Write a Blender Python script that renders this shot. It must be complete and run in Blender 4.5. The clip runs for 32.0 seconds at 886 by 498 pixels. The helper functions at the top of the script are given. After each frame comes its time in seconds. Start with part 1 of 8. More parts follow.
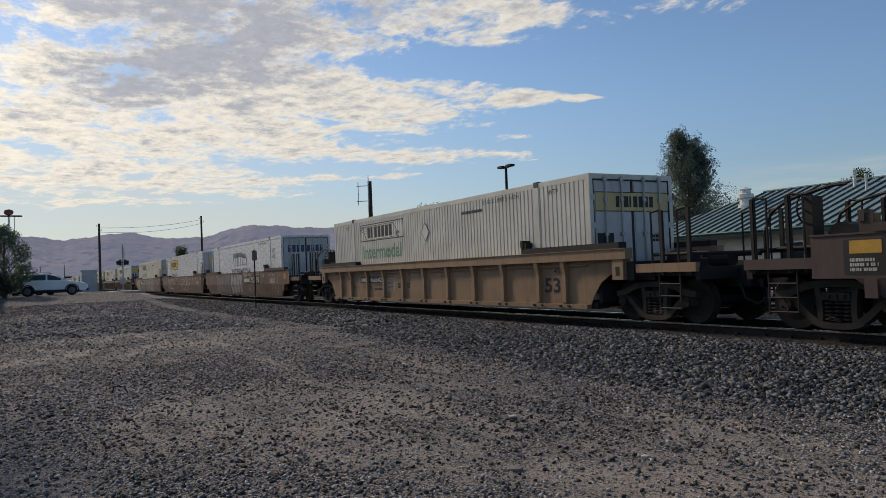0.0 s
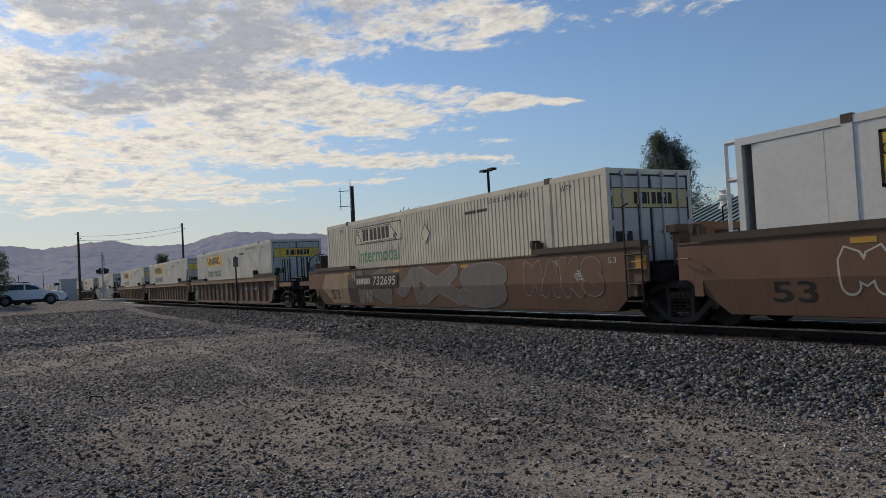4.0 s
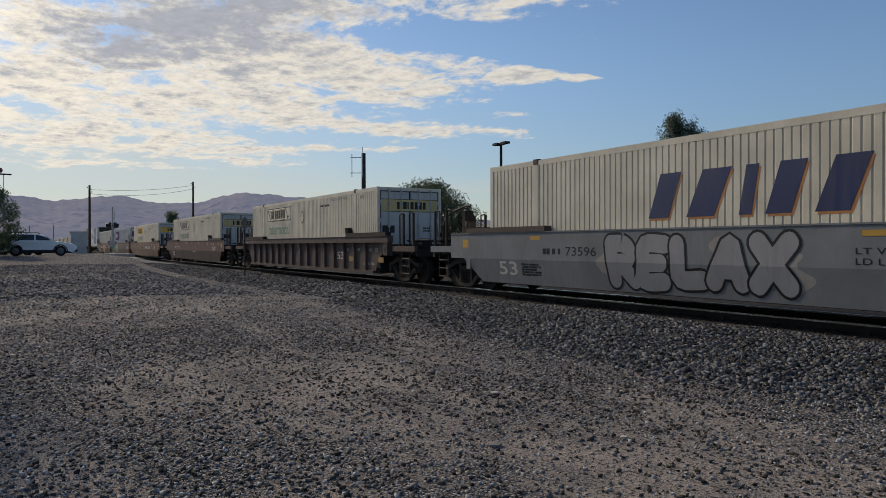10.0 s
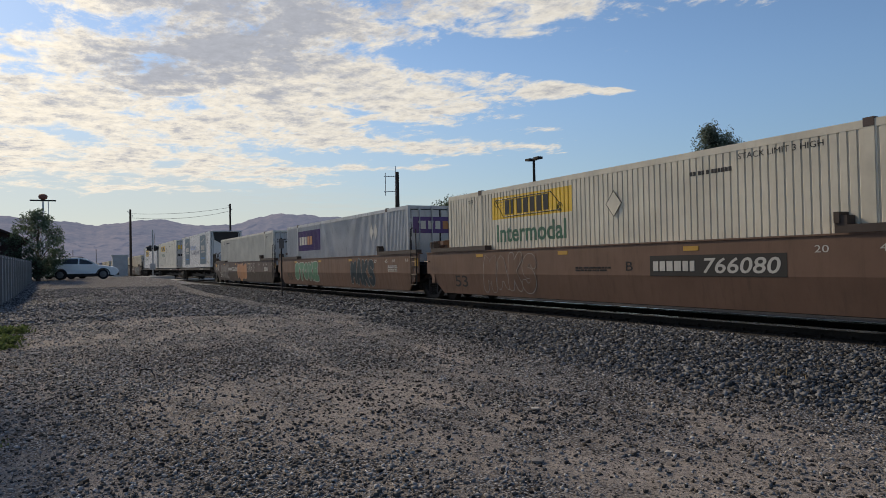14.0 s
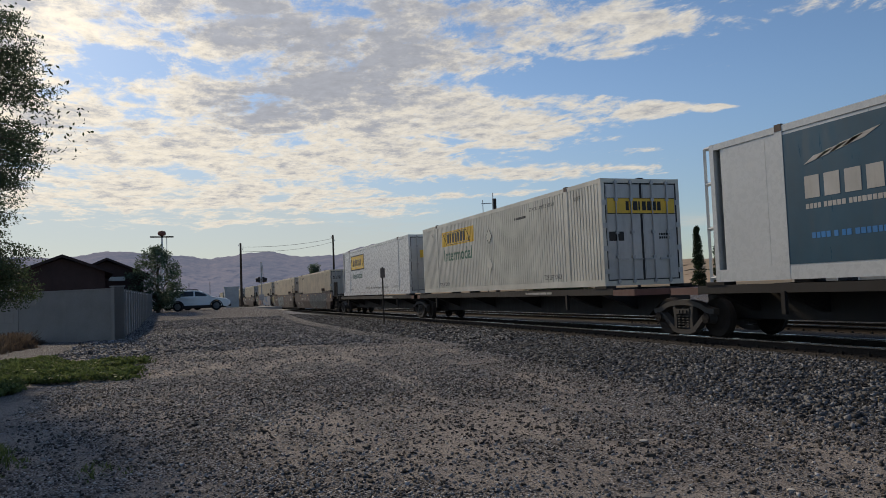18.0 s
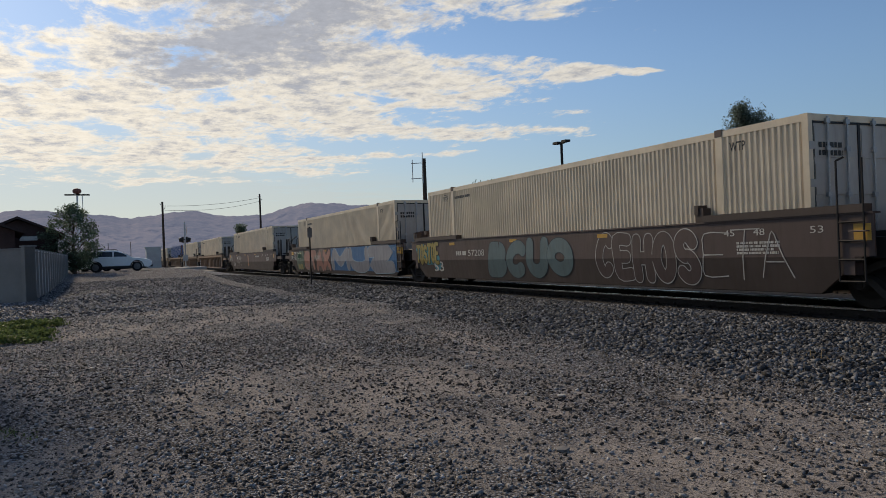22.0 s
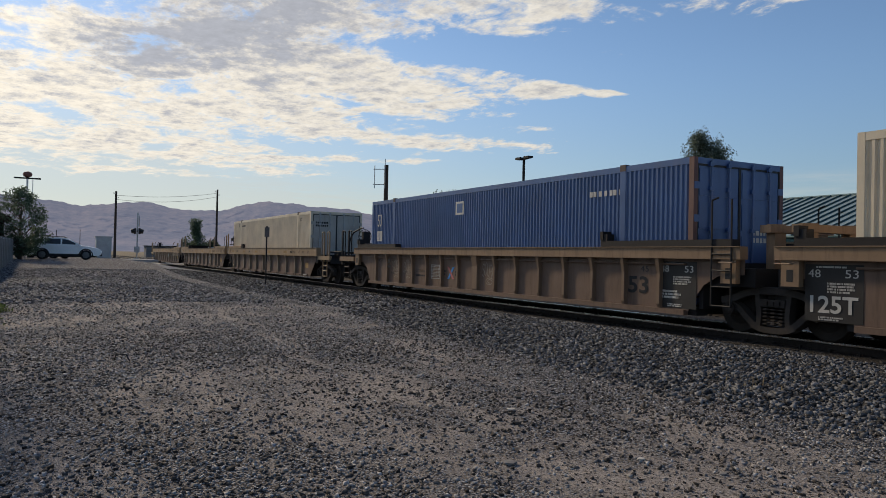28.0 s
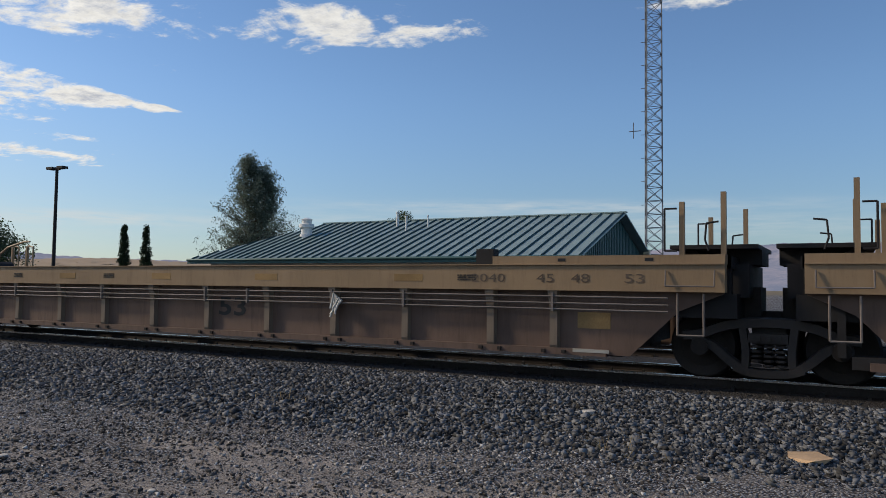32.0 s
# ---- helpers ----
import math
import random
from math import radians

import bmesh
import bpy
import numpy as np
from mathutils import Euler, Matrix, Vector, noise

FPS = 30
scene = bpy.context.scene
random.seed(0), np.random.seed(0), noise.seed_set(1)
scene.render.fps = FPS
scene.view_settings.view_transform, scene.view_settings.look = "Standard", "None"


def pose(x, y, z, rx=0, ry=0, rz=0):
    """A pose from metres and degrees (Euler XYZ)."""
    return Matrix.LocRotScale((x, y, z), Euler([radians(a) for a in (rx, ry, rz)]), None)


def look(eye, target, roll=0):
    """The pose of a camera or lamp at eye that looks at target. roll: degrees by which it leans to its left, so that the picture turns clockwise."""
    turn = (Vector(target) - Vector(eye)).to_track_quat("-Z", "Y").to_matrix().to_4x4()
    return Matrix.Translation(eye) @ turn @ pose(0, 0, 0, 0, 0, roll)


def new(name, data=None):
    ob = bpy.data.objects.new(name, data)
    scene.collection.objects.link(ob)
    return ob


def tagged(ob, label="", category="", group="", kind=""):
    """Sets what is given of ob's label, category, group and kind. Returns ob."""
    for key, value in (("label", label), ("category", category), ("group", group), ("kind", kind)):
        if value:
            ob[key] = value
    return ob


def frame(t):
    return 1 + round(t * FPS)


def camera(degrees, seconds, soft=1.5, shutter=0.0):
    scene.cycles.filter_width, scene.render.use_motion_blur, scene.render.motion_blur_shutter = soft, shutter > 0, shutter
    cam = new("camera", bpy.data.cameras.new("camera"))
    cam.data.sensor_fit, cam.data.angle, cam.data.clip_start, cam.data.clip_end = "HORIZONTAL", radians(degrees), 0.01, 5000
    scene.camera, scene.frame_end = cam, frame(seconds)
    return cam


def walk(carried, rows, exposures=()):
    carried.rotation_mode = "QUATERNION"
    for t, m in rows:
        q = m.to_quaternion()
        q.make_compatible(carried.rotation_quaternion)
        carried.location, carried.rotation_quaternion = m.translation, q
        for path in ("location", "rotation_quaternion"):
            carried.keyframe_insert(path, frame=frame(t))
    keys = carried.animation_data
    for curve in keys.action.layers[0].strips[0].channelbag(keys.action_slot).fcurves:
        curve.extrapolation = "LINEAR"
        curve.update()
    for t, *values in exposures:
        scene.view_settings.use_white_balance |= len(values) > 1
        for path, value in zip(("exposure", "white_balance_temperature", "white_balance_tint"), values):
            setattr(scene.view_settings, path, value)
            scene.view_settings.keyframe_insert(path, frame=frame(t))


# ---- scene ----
cam = camera(61.36, 32.0, soft=0.65)
PATH = [
    (0, (-0.009, 0.180, 1.338), (-8.739, 5.049, 1.620), -2.26),
    (0.5, (-0.028, 0.205, 1.331), (-8.732, 5.120, 1.623), -2.49),
    (1, (-0.016, 0.188, 1.337), (-8.705, 5.129, 1.635), -2.48),
    (1.5, (-0.015, 0.177, 1.335), (-8.676, 5.166, 1.649), -2.22),
    (2, (-0.044, 0.196, 1.332), (-8.690, 5.211, 1.646), -2.10),
    (2.5, (-0.044, 0.197, 1.330), (-8.711, 5.176, 1.647), -1.95),
    (4.5, (-0.025, 0.239, 1.324), (-8.619, 5.341, 1.648), -3.32),
    (5, (-0.010, 0.230, 1.327), (-8.552, 5.420, 1.612), -3.20),
    (5.5, (-0.026, 0.241, 1.328), (-8.507, 5.533, 1.566), -3.16),
    (6, (0.007, 0.211, 1.335), (-8.434, 5.568, 1.574), -2.71),
    (6.5, (-0.034, 0.232, 1.320), (-8.467, 5.602, 1.537), -1.74),
    (7, (-0.038, 0.214, 1.320), (-8.510, 5.522, 1.524), -1.09),
    (7.5, (-0.032, 0.200, 1.325), (-8.529, 5.470, 1.490), -0.69),
    (8, (-0.062, 0.225, 1.318), (-8.587, 5.450, 1.432), -0.36),
    (8.5, (-0.050, 0.217, 1.327), (-8.641, 5.334, 1.378), -0.14),
    (9, (-0.050, 0.216, 1.329), (-8.699, 5.236, 1.351), 0.14),
    (9.5, (-0.052, 0.232, 1.328), (-8.730, 5.200, 1.309), 0.15),
    (10, (-0.033, 0.233, 1.327), (-8.716, 5.193, 1.277), -0.08),
    (10.5, (-0.042, 0.237, 1.312), (-8.720, 5.205, 1.233), -0.77),
    (11, (-0.025, 0.218, 1.322), (-8.702, 5.189, 1.243), -1.30),
    (11.5, (-0.016, 0.214, 1.335), (-8.701, 5.171, 1.276), -1.52),
    (12, (-0.014, 0.216, 1.331), (-8.735, 5.110, 1.333), -1.42),
    (12.5, (-0.019, 0.221, 1.337), (-8.775, 5.051, 1.384), -1.38),
    (13, (-0.019, 0.211, 1.331), (-8.813, 4.972, 1.441), -1.33),
    (13.5, (-0.041, 0.217, 1.322), (-8.879, 4.893, 1.465), -1.34),
    (14, (-0.030, 0.202, 1.320), (-8.928, 4.762, 1.502), -1.14),
    (14.5, (-0.034, 0.224, 1.317), (-9.003, 4.642, 1.494), -1.46),
    (16.5, (-0.013, 0.225, 1.367), (-9.196, 4.134, 1.997), -3.16),
    (17, (-0.036, 0.200, 1.352), (-9.287, 3.941, 2.017), -2.93),
    (17.5, (-0.037, 0.195, 1.351), (-9.385, 3.689, 1.995), -2.45),
    (18, (-0.044, 0.206, 1.347), (-9.447, 3.559, 1.920), -2.18),
    (18.5, (-0.046, 0.237, 1.348), (-9.496, 3.465, 1.888), -2.24),
    (19, (-0.055, 0.293, 1.338), (-9.480, 3.603, 1.809), -2.26),
    (19.5, (-0.060, 0.290, 1.323), (-9.425, 3.775, 1.695), -0.85),
    (20, (-0.080, 0.295, 1.320), (-9.409, 3.893, 1.488), 0.34),
    (20.5, (-0.092, 0.316, 1.325), (-9.400, 3.970, 1.402), 0.31),
    (21, (-0.084, 0.301, 1.332), (-9.392, 3.955, 1.393), -1.07),
    (21.5, (-0.079, 0.295, 1.325), (-9.270, 4.234, 1.362), -1.88),
    (22, (-0.078, 0.302, 1.325), (-9.153, 4.505, 1.332), -2.21),
    (22.5, (-0.067, 0.301, 1.324), (-9.045, 4.706, 1.330), -2.28),
    (23, (-0.057, 0.294, 1.334), (-9.022, 4.726, 1.335), -2.39),
    (23.5, (-0.049, 0.297, 1.333), (-9.088, 4.574, 1.361), -2.66),
    (24, (-0.050, 0.268, 1.323), (-9.196, 4.311, 1.385), -1.66),
    (24.5, (-0.061, 0.261, 1.320), (-9.279, 4.135, 1.405), -0.50),
    (25, (-0.049, 0.261, 1.322), (-9.232, 4.220, 1.418), 0.03),
    (25.5, (-0.058, 0.275, 1.329), (-9.161, 4.414, 1.436), 0.77),
    (27.5, (-0.049, 0.281, 1.337), (-8.952, 4.832, 1.484), 1.37),
    (28, (-0.051, 0.259, 1.337), (-8.869, 4.974, 1.455), 1.25),
    (28.5, (-0.036, 0.229, 1.346), (-8.809, 5.028, 1.431), 1.14),
    (29, (-0.054, 0.241, 1.337), (-8.760, 5.158, 1.503), 1.01),
    (29.5, (-0.035, 0.204, 1.353), (-8.723, 5.143, 1.714), 0.16),
    (30, (-0.024, 0.220, 1.347), (-8.695, 5.189, 1.696), -0.51),
    (30.5, (0.012, 0.274, 1.332), (-8.600, 5.345, 1.671), 0.54),
    (31, (0.103, 0.439, 1.314), (-8.020, 6.254, 1.753), 0.62),
    (31.2, (0.112, 0.432, 1.344), (-7.646, 6.726, 1.783), 0.65),
    (31.5, (0.117, 0.476, 1.326), (-6.971, 7.517, 1.769), 0.46),
    (31.6, (0.032, 0.505, 1.320), (-6.766, 7.824, 1.791), 0.43),
    (32, (0.029, 0.514, 1.320), (-4.743, 9.287, 1.822), 0.68),
]
walk(cam, [(t, look(eye, target, roll)) for t, eye, target, roll in PATH], exposures=[(0.0, 0.1, 6500, 10), (6.0, 0.04, 6500, 10), (10.0, 0.04, 6500, 10), (13.0, 0.16, 6500, 10), (14.5, 0.1, 6500, 10), (16.6, -0.14, 6500, 10), (17.2, -0.12, 6500, 10), (18.2, 0.0, 6500, 10), (19.0, 0.06, 6500, 10), (24.0, 0.08, 6500, 10), (28.0, 0.16, 6500, 10), (31.0, 0.16, 6500, 10), (31.6, 0.14, 6350, 10), (32.0, 0.3, 6130, 10)])

# ---- light: hazy evening sun behind broken cloud, low over the far end of the line ----
SUN_AZ, SUN_EL = 105.0, 31.0
SKY_STRENGTH, SKY_TINT = 0.094, (0.93, 0.98, 1.03)
sun = new("sun", bpy.data.lights.new("sun", "SUN"))
sun.data.energy, sun.data.angle, sun.data.color = 2.65, radians(6), (1.0, 0.81, 0.57)
_a, _e = radians(SUN_AZ), radians(SUN_EL)
sun.matrix_world = look((-math.sin(_a) * math.cos(_e), math.cos(_a) * math.cos(_e), math.sin(_e)), (0, 0, 0))


class Nodes:
    """Short hand for building node trees."""

    def __init__(self, tree):
        self.t = tree

    def add(self, kind, **sets):
        n = self.t.nodes.new(kind)
        for k, v in sets.items():
            if k == "operation":
                n.operation = v
            elif k == "blend_type":
                n.blend_type = v
            elif k == "data_type":
                n.data_type = v
            elif k == "noise_dimensions":
                n.noise_dimensions = v
            elif k == "feature":
                n.feature = v
            elif k == "interpolation_type":
                n.interpolation_type = v
        return n

    def link(self, a, b):
        self.t.links.new(a, b)

    def put(self, socket, v):
        if hasattr(v, "is_linked"):
            self.link(v, socket)
        else:
            socket.default_value = v

    def math(self, op, a, b=0.0, c=0.0):
        n = self.add("ShaderNodeMath", operation=op)
        for s, v in zip(n.inputs, (a, b, c)):
            self.put(s, v)
        return n.outputs[0]

    def vec(self, op, a, b=(0, 0, 0)):
        n = self.add("ShaderNodeVectorMath", operation=op)
        self.put(n.inputs[0], a)
        self.put(n.inputs[1], b)
        return n.outputs["Value"] if op in ("LENGTH", "DOT_PRODUCT", "DISTANCE") else n.outputs[0]

    def noise(self, vector, scale, detail=4.0, rough=0.55, distortion=0.0):
        n = self.add("ShaderNodeTexNoise")
        self.put(n.inputs["Vector"], vector)
        n.inputs["Scale"].default_value = scale
        n.inputs["Detail"].default_value = detail
        n.inputs["Roughness"].default_value = rough
        n.inputs["Distortion"].default_value = distortion
        return n.outputs["Fac"]

    def remap(self, v, a, b, c=0.0, d=1.0, smooth=False):
        n = self.add("ShaderNodeMapRange", interpolation_type="SMOOTHSTEP" if smooth else "LINEAR")
        self.put(n.inputs[0], v)
        for s, x in zip(n.inputs[1:5], (a, b, c, d)):
            self.put(s, x)
        return n.outputs[0]

    def mix(self, f, a, b, how="MIX"):
        n = self.add("ShaderNodeMix", data_type="RGBA", blend_type=how)
        self.put(n.inputs[0], f)
        self.put(n.inputs[6], a)
        self.put(n.inputs[7], b)
        return n.outputs[2]


def rgb(r, g, b):
    return (r, g, b, 1.0)


world = bpy.data.worlds.new("sky")
scene.world = world
world.use_nodes = True
W = Nodes(world.node_tree)
world.node_tree.nodes.clear()
sky = W.add("ShaderNodeTexSky")
sky.sky_type, sky.sun_disc = "NISHITA", False
sky.sun_elevation, sky.sun_rotation = radians(SUN_EL), radians(-SUN_AZ)
sky.air_density, sky.dust_density, sky.ozone_density = 1.0, 0.3, 3.0

# broken cloud: soft banks over azimuth and elevation (degrees), torn up by noise on a flat layer overhead
d = W.add("ShaderNodeTexCoord").outputs["Generated"]
sep = W.add("ShaderNodeSeparateXYZ")
W.link(d, sep.inputs[0])
az = W.math("MULTIPLY", W.math("ARCTAN2", W.math("MULTIPLY", sep.outputs[0], -1.0), sep.outputs[1]), 57.29578)
el = W.math("MULTIPLY", W.math("ARCSINE", sep.outputs[2]), 57.29578)
ae = W.add("ShaderNodeCombineXYZ")
W.link(az, ae.inputs[0])
W.link(el, ae.inputs[1])
AE = ae.outputs[0]
up = W.math("ADD", W.math("MAXIMUM", sep.outputs[2], 0.0), 0.07)
lay = W.add("ShaderNodeCombineXYZ")
W.link(W.math("DIVIDE", sep.outputs[0], up), lay.inputs[0])
W.link(W.math("DIVIDE", sep.outputs[1], up), lay.inputs[1])
LAY = lay.outputs[0]


def bank(az0, el0, raz, rel, amp):
    """A soft oval of more (or less) cloud."""
    v = W.vec("MULTIPLY", W.vec("SUBTRACT", AE, (az0, el0, 0)), (1 / raz, 1 / rel, 0))
    return W.math("MULTIPLY", W.math("POWER", 2.71828, W.math("MULTIPLY", W.vec("DOT_PRODUCT", v, v), -1.0)), amp)


def total(banks):
    t = bank(*banks[0])
    for b in banks[1:]:
        t = W.math("ADD", t, bank(*b))
    return t


cover = total([
    (80, 20, 20, 5.0, 0.72), (99, 12.5, 14, 4.5, 0.75), (78, 14.5, 14, 2.4, 0.45), (82, 10.8, 14, 1.7, 0.6),
    (73, 9.7, 9, 0.9, 0.62), (61, 8.6, 9, 0.6, 0.75), (66, 10.8, 9, 0.5, 0.5), (94, 8.0, 15, 2.0, 0.72), (80, 7.9, 10, 1.0, 0.5),
    (74, 6.2, 6, 0.35, 0.6), (86, 5.6, 7, 0.35, 0.6), (80, 6.9, 9, 0.3, 0.55), (68, 7.3, 7, 0.25, 0.5), (90, 9.3, 9, 0.4, -0.3), (57, 16.9, 2.6, 0.7, 0.4), (93.5, 16.8, 2.8, 1.3, -0.9), (96, 22, 10, 2.2, 0.6), (72, 18.3, 11, 2.6, 0.45), (101, 17, 5, 3.5, 0.6), (101, 20.5, 5, 2.5, 0.5), (74, 8.3, 8, 0.45, -0.3),
    (97, 9.6, 6, 0.5, -0.35), (62, 15.6, 6.5, 0.9, -0.45), (56, 18.6, 8, 1.5, 0.65), (37, 19.2, 6, 1.9, 0.8),
    (27, 19, 3, 0.9, 0.5), (10, 20.4, 5, 0.7, 0.55), (48, 15.3, 3, 0.6, 0.3), (57, 9.8, 3, 0.35, 0.35),
    # banks out of view, added for a warmer, more neutral fill light
    (110, 32, 60, 9, 0.5), (160, 22, 45, 18, 0.6), (-150, 25, 60, 18, 0.5), (20, 38, 40, 9, 0.3)])
# the long wedge that ends in a point
half = W.math("ADD", W.math("MULTIPLY", W.math("MAXIMUM", W.math("SUBTRACT", az, 48.0), 0.0), 0.085), 0.10)
mid = W.math("ADD", W.math("MULTIPLY", W.math("SUBTRACT", az, 48.0), 0.045), 12.35)
wedge = W.math("SUBTRACT", 1.0, W.math("DIVIDE", W.math("ABSOLUTE", W.math("SUBTRACT", el, mid)), half))
wedge = W.math("MULTIPLY", W.remap(wedge, -0.6, 0.8, 0.0, 1.15), W.math("MULTIPLY", W.remap(az, 47.0, 50.0, 0.0, 1.0, True), W.remap(az, 72.0, 88.0, 1.0, 0.0, True)))
cover = W.math("ADD", cover, wedge)
cover = W.math("MULTIPLY", W.math("TANH", W.math("DIVIDE", cover, 0.92)), 0.92)
big = W.noise(LAY, 2.6, 3, 0.5)
heap = W.noise(W.vec("MULTIPLY", AE, (0.24, 0.5, 1)), 1.0, 9, 0.6, 0.4)
lump = W.math("ADD", W.math("ADD", W.math("MULTIPLY", W.noise(LAY, 4.4, 12, 0.61, 0.6), 0.52), W.math("MULTIPLY", heap, 0.28)), W.math("MULTIPLY", W.noise(W.vec("MULTIPLY", LAY, (0.7, 1.2, 1)), 15.0, 9, 0.7), 0.2))
dens = W.math("ADD", W.math("SUBTRACT", cover, 0.45), W.math("ADD", W.math("MULTIPLY", W.math("SUBTRACT", big, 0.5), 0.9), W.math("MULTIPLY", W.math("SUBTRACT", lump, 0.5), 3.3)))
dens = W.math("ADD", dens, W.remap(cover, 0.02, 0.2, -0.35, 0.0))
alpha = W.remap(dens, -0.12, 0.28, 0.0, 1.0, True)
# thin veil low over the hills on the right
veil = total([(20, 6.1, 16, 0.45, 0.5), (54, 4.5, 6, 0.4, 0.5), (22, 4.6, 26, 0.9, 0.45), (95, 6.0, 14, 1.6, 0.6), (90, 3.6, 26, 1.6, 0.75)])
haze = bank(96, 3.5, 34, 8.5, 0.58)
veil = W.math("MULTIPLY", veil, W.remap(W.noise(W.vec("MULTIPLY", AE, (0.25, 2.2, 1)), 1.0, 5, 0.6), 0.3, 0.65))
veil = W.math("ADD", veil, haze)
# undersides: thick cloud turns grey
grey = total([(84, 14.2, 4.0, 1.7, 0.9), (77, 16.5, 7, 2.6, 0.8), (68, 20, 9, 2.5, 0.6), (84, 20.5, 9, 2, 0.7), (96, 12, 6, 1.6, 0.2), (110, 30, 60, 9, 0.5)])
puff = W.math("SUBTRACT", W.noise(W.vec("ADD", LAY, (0.35, 0.1, 3.0)), 8.0, 12, 0.71), 0.5)
deep = W.math("ADD", W.math("ADD", dens, W.math("MULTIPLY", grey, 0.75)), W.math("MULTIPLY", puff, 2.4))
thick = W.math("MULTIPLY", W.remap(deep, 0.15, 1.05, 0.0, 1.0, True), 0.92)
SUNV = (-math.sin(_a) * math.cos(_e), math.cos(_a) * math.cos(_e), math.sin(_e))
near = W.math("MAXIMUM", W.vec("DOT_PRODUCT", d, SUNV), 0.0)
glow = W.math("ADD", W.math("MULTIPLY", W.math("POWER", near, 40.0), 0.5), W.math("MULTIPLY", W.math("POWER", near, 5.0), 0.16))
lit = W.mix(W.math("POWER", near, 6.0), rgb(0.70, 0.665, 0.60), rgb(0.94, 0.845, 0.69))
cloud = W.mix(thick, lit, rgb(0.35, 0.37, 0.425))
scaled = W.vec("MULTIPLY", cloud, (1, 1, 1))
gl = W.add("ShaderNodeVectorMath", operation="SCALE")
W.link(scaled, gl.inputs[0])
grain = W.math("MULTIPLY", W.math("SUBTRACT", W.noise(W.vec("ADD", LAY, (5.1, 2.2, 1.0)), 16.0, 10, 0.68), 0.5), 0.55)
W.put(gl.inputs["Scale"], W.math("ADD", W.math("ADD", 0.95, glow), grain))
blue = W.add("ShaderNodeVectorMath", operation="SCALE")
W.link(W.vec("MULTIPLY", sky.outputs[0], SKY_TINT), blue.inputs[0])
blue.inputs["Scale"].default_value = SKY_STRENGTH
low = W.remap(el, 1.0, 15.0, 0.76, 1.0, True)
dim = W.add("ShaderNodeVectorMath", operation="SCALE")
W.link(blue.outputs[0], dim.inputs[0])
W.link(low, dim.inputs["Scale"])
col = W.mix(W.math("MINIMUM", veil, 0.6), dim.outputs[0], rgb(0.55, 0.545, 0.50))
col = W.mix(alpha, col, gl.outputs[0])
back = W.add("ShaderNodeBackground")
W.link(col, back.inputs[0])
back.inputs[1].default_value = 1.0
out = W.add("ShaderNodeOutputWorld")
W.link(back.outputs[0], out.inputs[0])

# ---- materials ----
def material(name, colour, rough=0.7, metal=0.0, vary=0.25, scale=3.0, bump=0.0, bump_scale=30.0, second=None, patch=1.2, spec=0.3):
    """A surface with colour variation at two scales, and fine relief."""
    m = bpy.data.materials.new(name)
    m.use_nodes = True
    n = Nodes(m.node_tree)
    b = m.node_tree.nodes["Principled BSDF"]
    co = n.add("ShaderNodeTexCoord").outputs["Object"]
    big, small = n.noise(co, patch, 5, 0.6), n.noise(co, scale * 8, 4, 0.65)
    dark = rgb(*(c * (1 - vary) for c in colour))
    light = rgb(*(min(1, c * (1 + vary)) for c in colour))
    base = n.mix(n.remap(big, 0.3, 0.7), dark, light)
    base = n.mix(n.remap(small, 0.35, 0.75, 0.0, 0.45), base, rgb(*(second or tuple(c * 0.6 for c in colour))))
    n.link(base, b.inputs["Base Color"])
    n.link(n.remap(small, 0.3, 0.7, max(0.05, rough - 0.12), min(1, rough + 0.12)), b.inputs["Roughness"])
    b.inputs["Metallic"].default_value = metal
    b.inputs["Specular IOR Level"].default_value = spec
    if bump:
        bn = n.add("ShaderNodeBump")
        bn.inputs["Strength"].default_value = 0.6
        bn.inputs["Distance"].default_value = bump
        n.link(n.noise(co, bump_scale, 5, 0.65), bn.inputs["Height"])
        n.link(bn.outputs[0], b.inputs["Normal"])
    return m


STEEL = material("dark_steel", (0.022, 0.021, 0.022), 0.7, 0.0, 0.35, second=(0.034, 0.029, 0.027), spec=0.2)
GREASE = material("truck_steel", (0.03, 0.026, 0.024), 0.75, 0.0, 0.4, second=(0.06, 0.046, 0.036), spec=0.15)
RAIL_TOP = material("polished_rail", (0.72, 0.72, 0.72), 0.18, 1.0, 0.1)
RAIL_SIDE = material("rusty_rail", (0.03, 0.023, 0.019), 0.85, 0.0, 0.3)
TIE = material("weathered_tie", (0.035, 0.03, 0.027), 0.9, 0.0, 0.4, bump=0.01)
GALV = material("galvanised_steel", (0.4, 0.41, 0.42), 0.5, 0.6, 0.15)
DULL = material("dull_pipe", (0.17, 0.145, 0.13), 0.7, 0.0, 0.3)
SIDEFRAME = material("truck_side_frame", (0.036, 0.032, 0.03), 0.75, 0.0, 0.4, second=(0.075, 0.058, 0.047), spec=0.2)
PALEFRAME = material("grey_truck_frame", (0.05, 0.048, 0.046), 0.65, 0.0, 0.35, second=(0.1, 0.08, 0.07))
BLACK = material("black_paint", (0.02, 0.02, 0.022), 0.5)
WHITE = material("white_paint", (0.75, 0.75, 0.73), 0.5, vary=0.08)

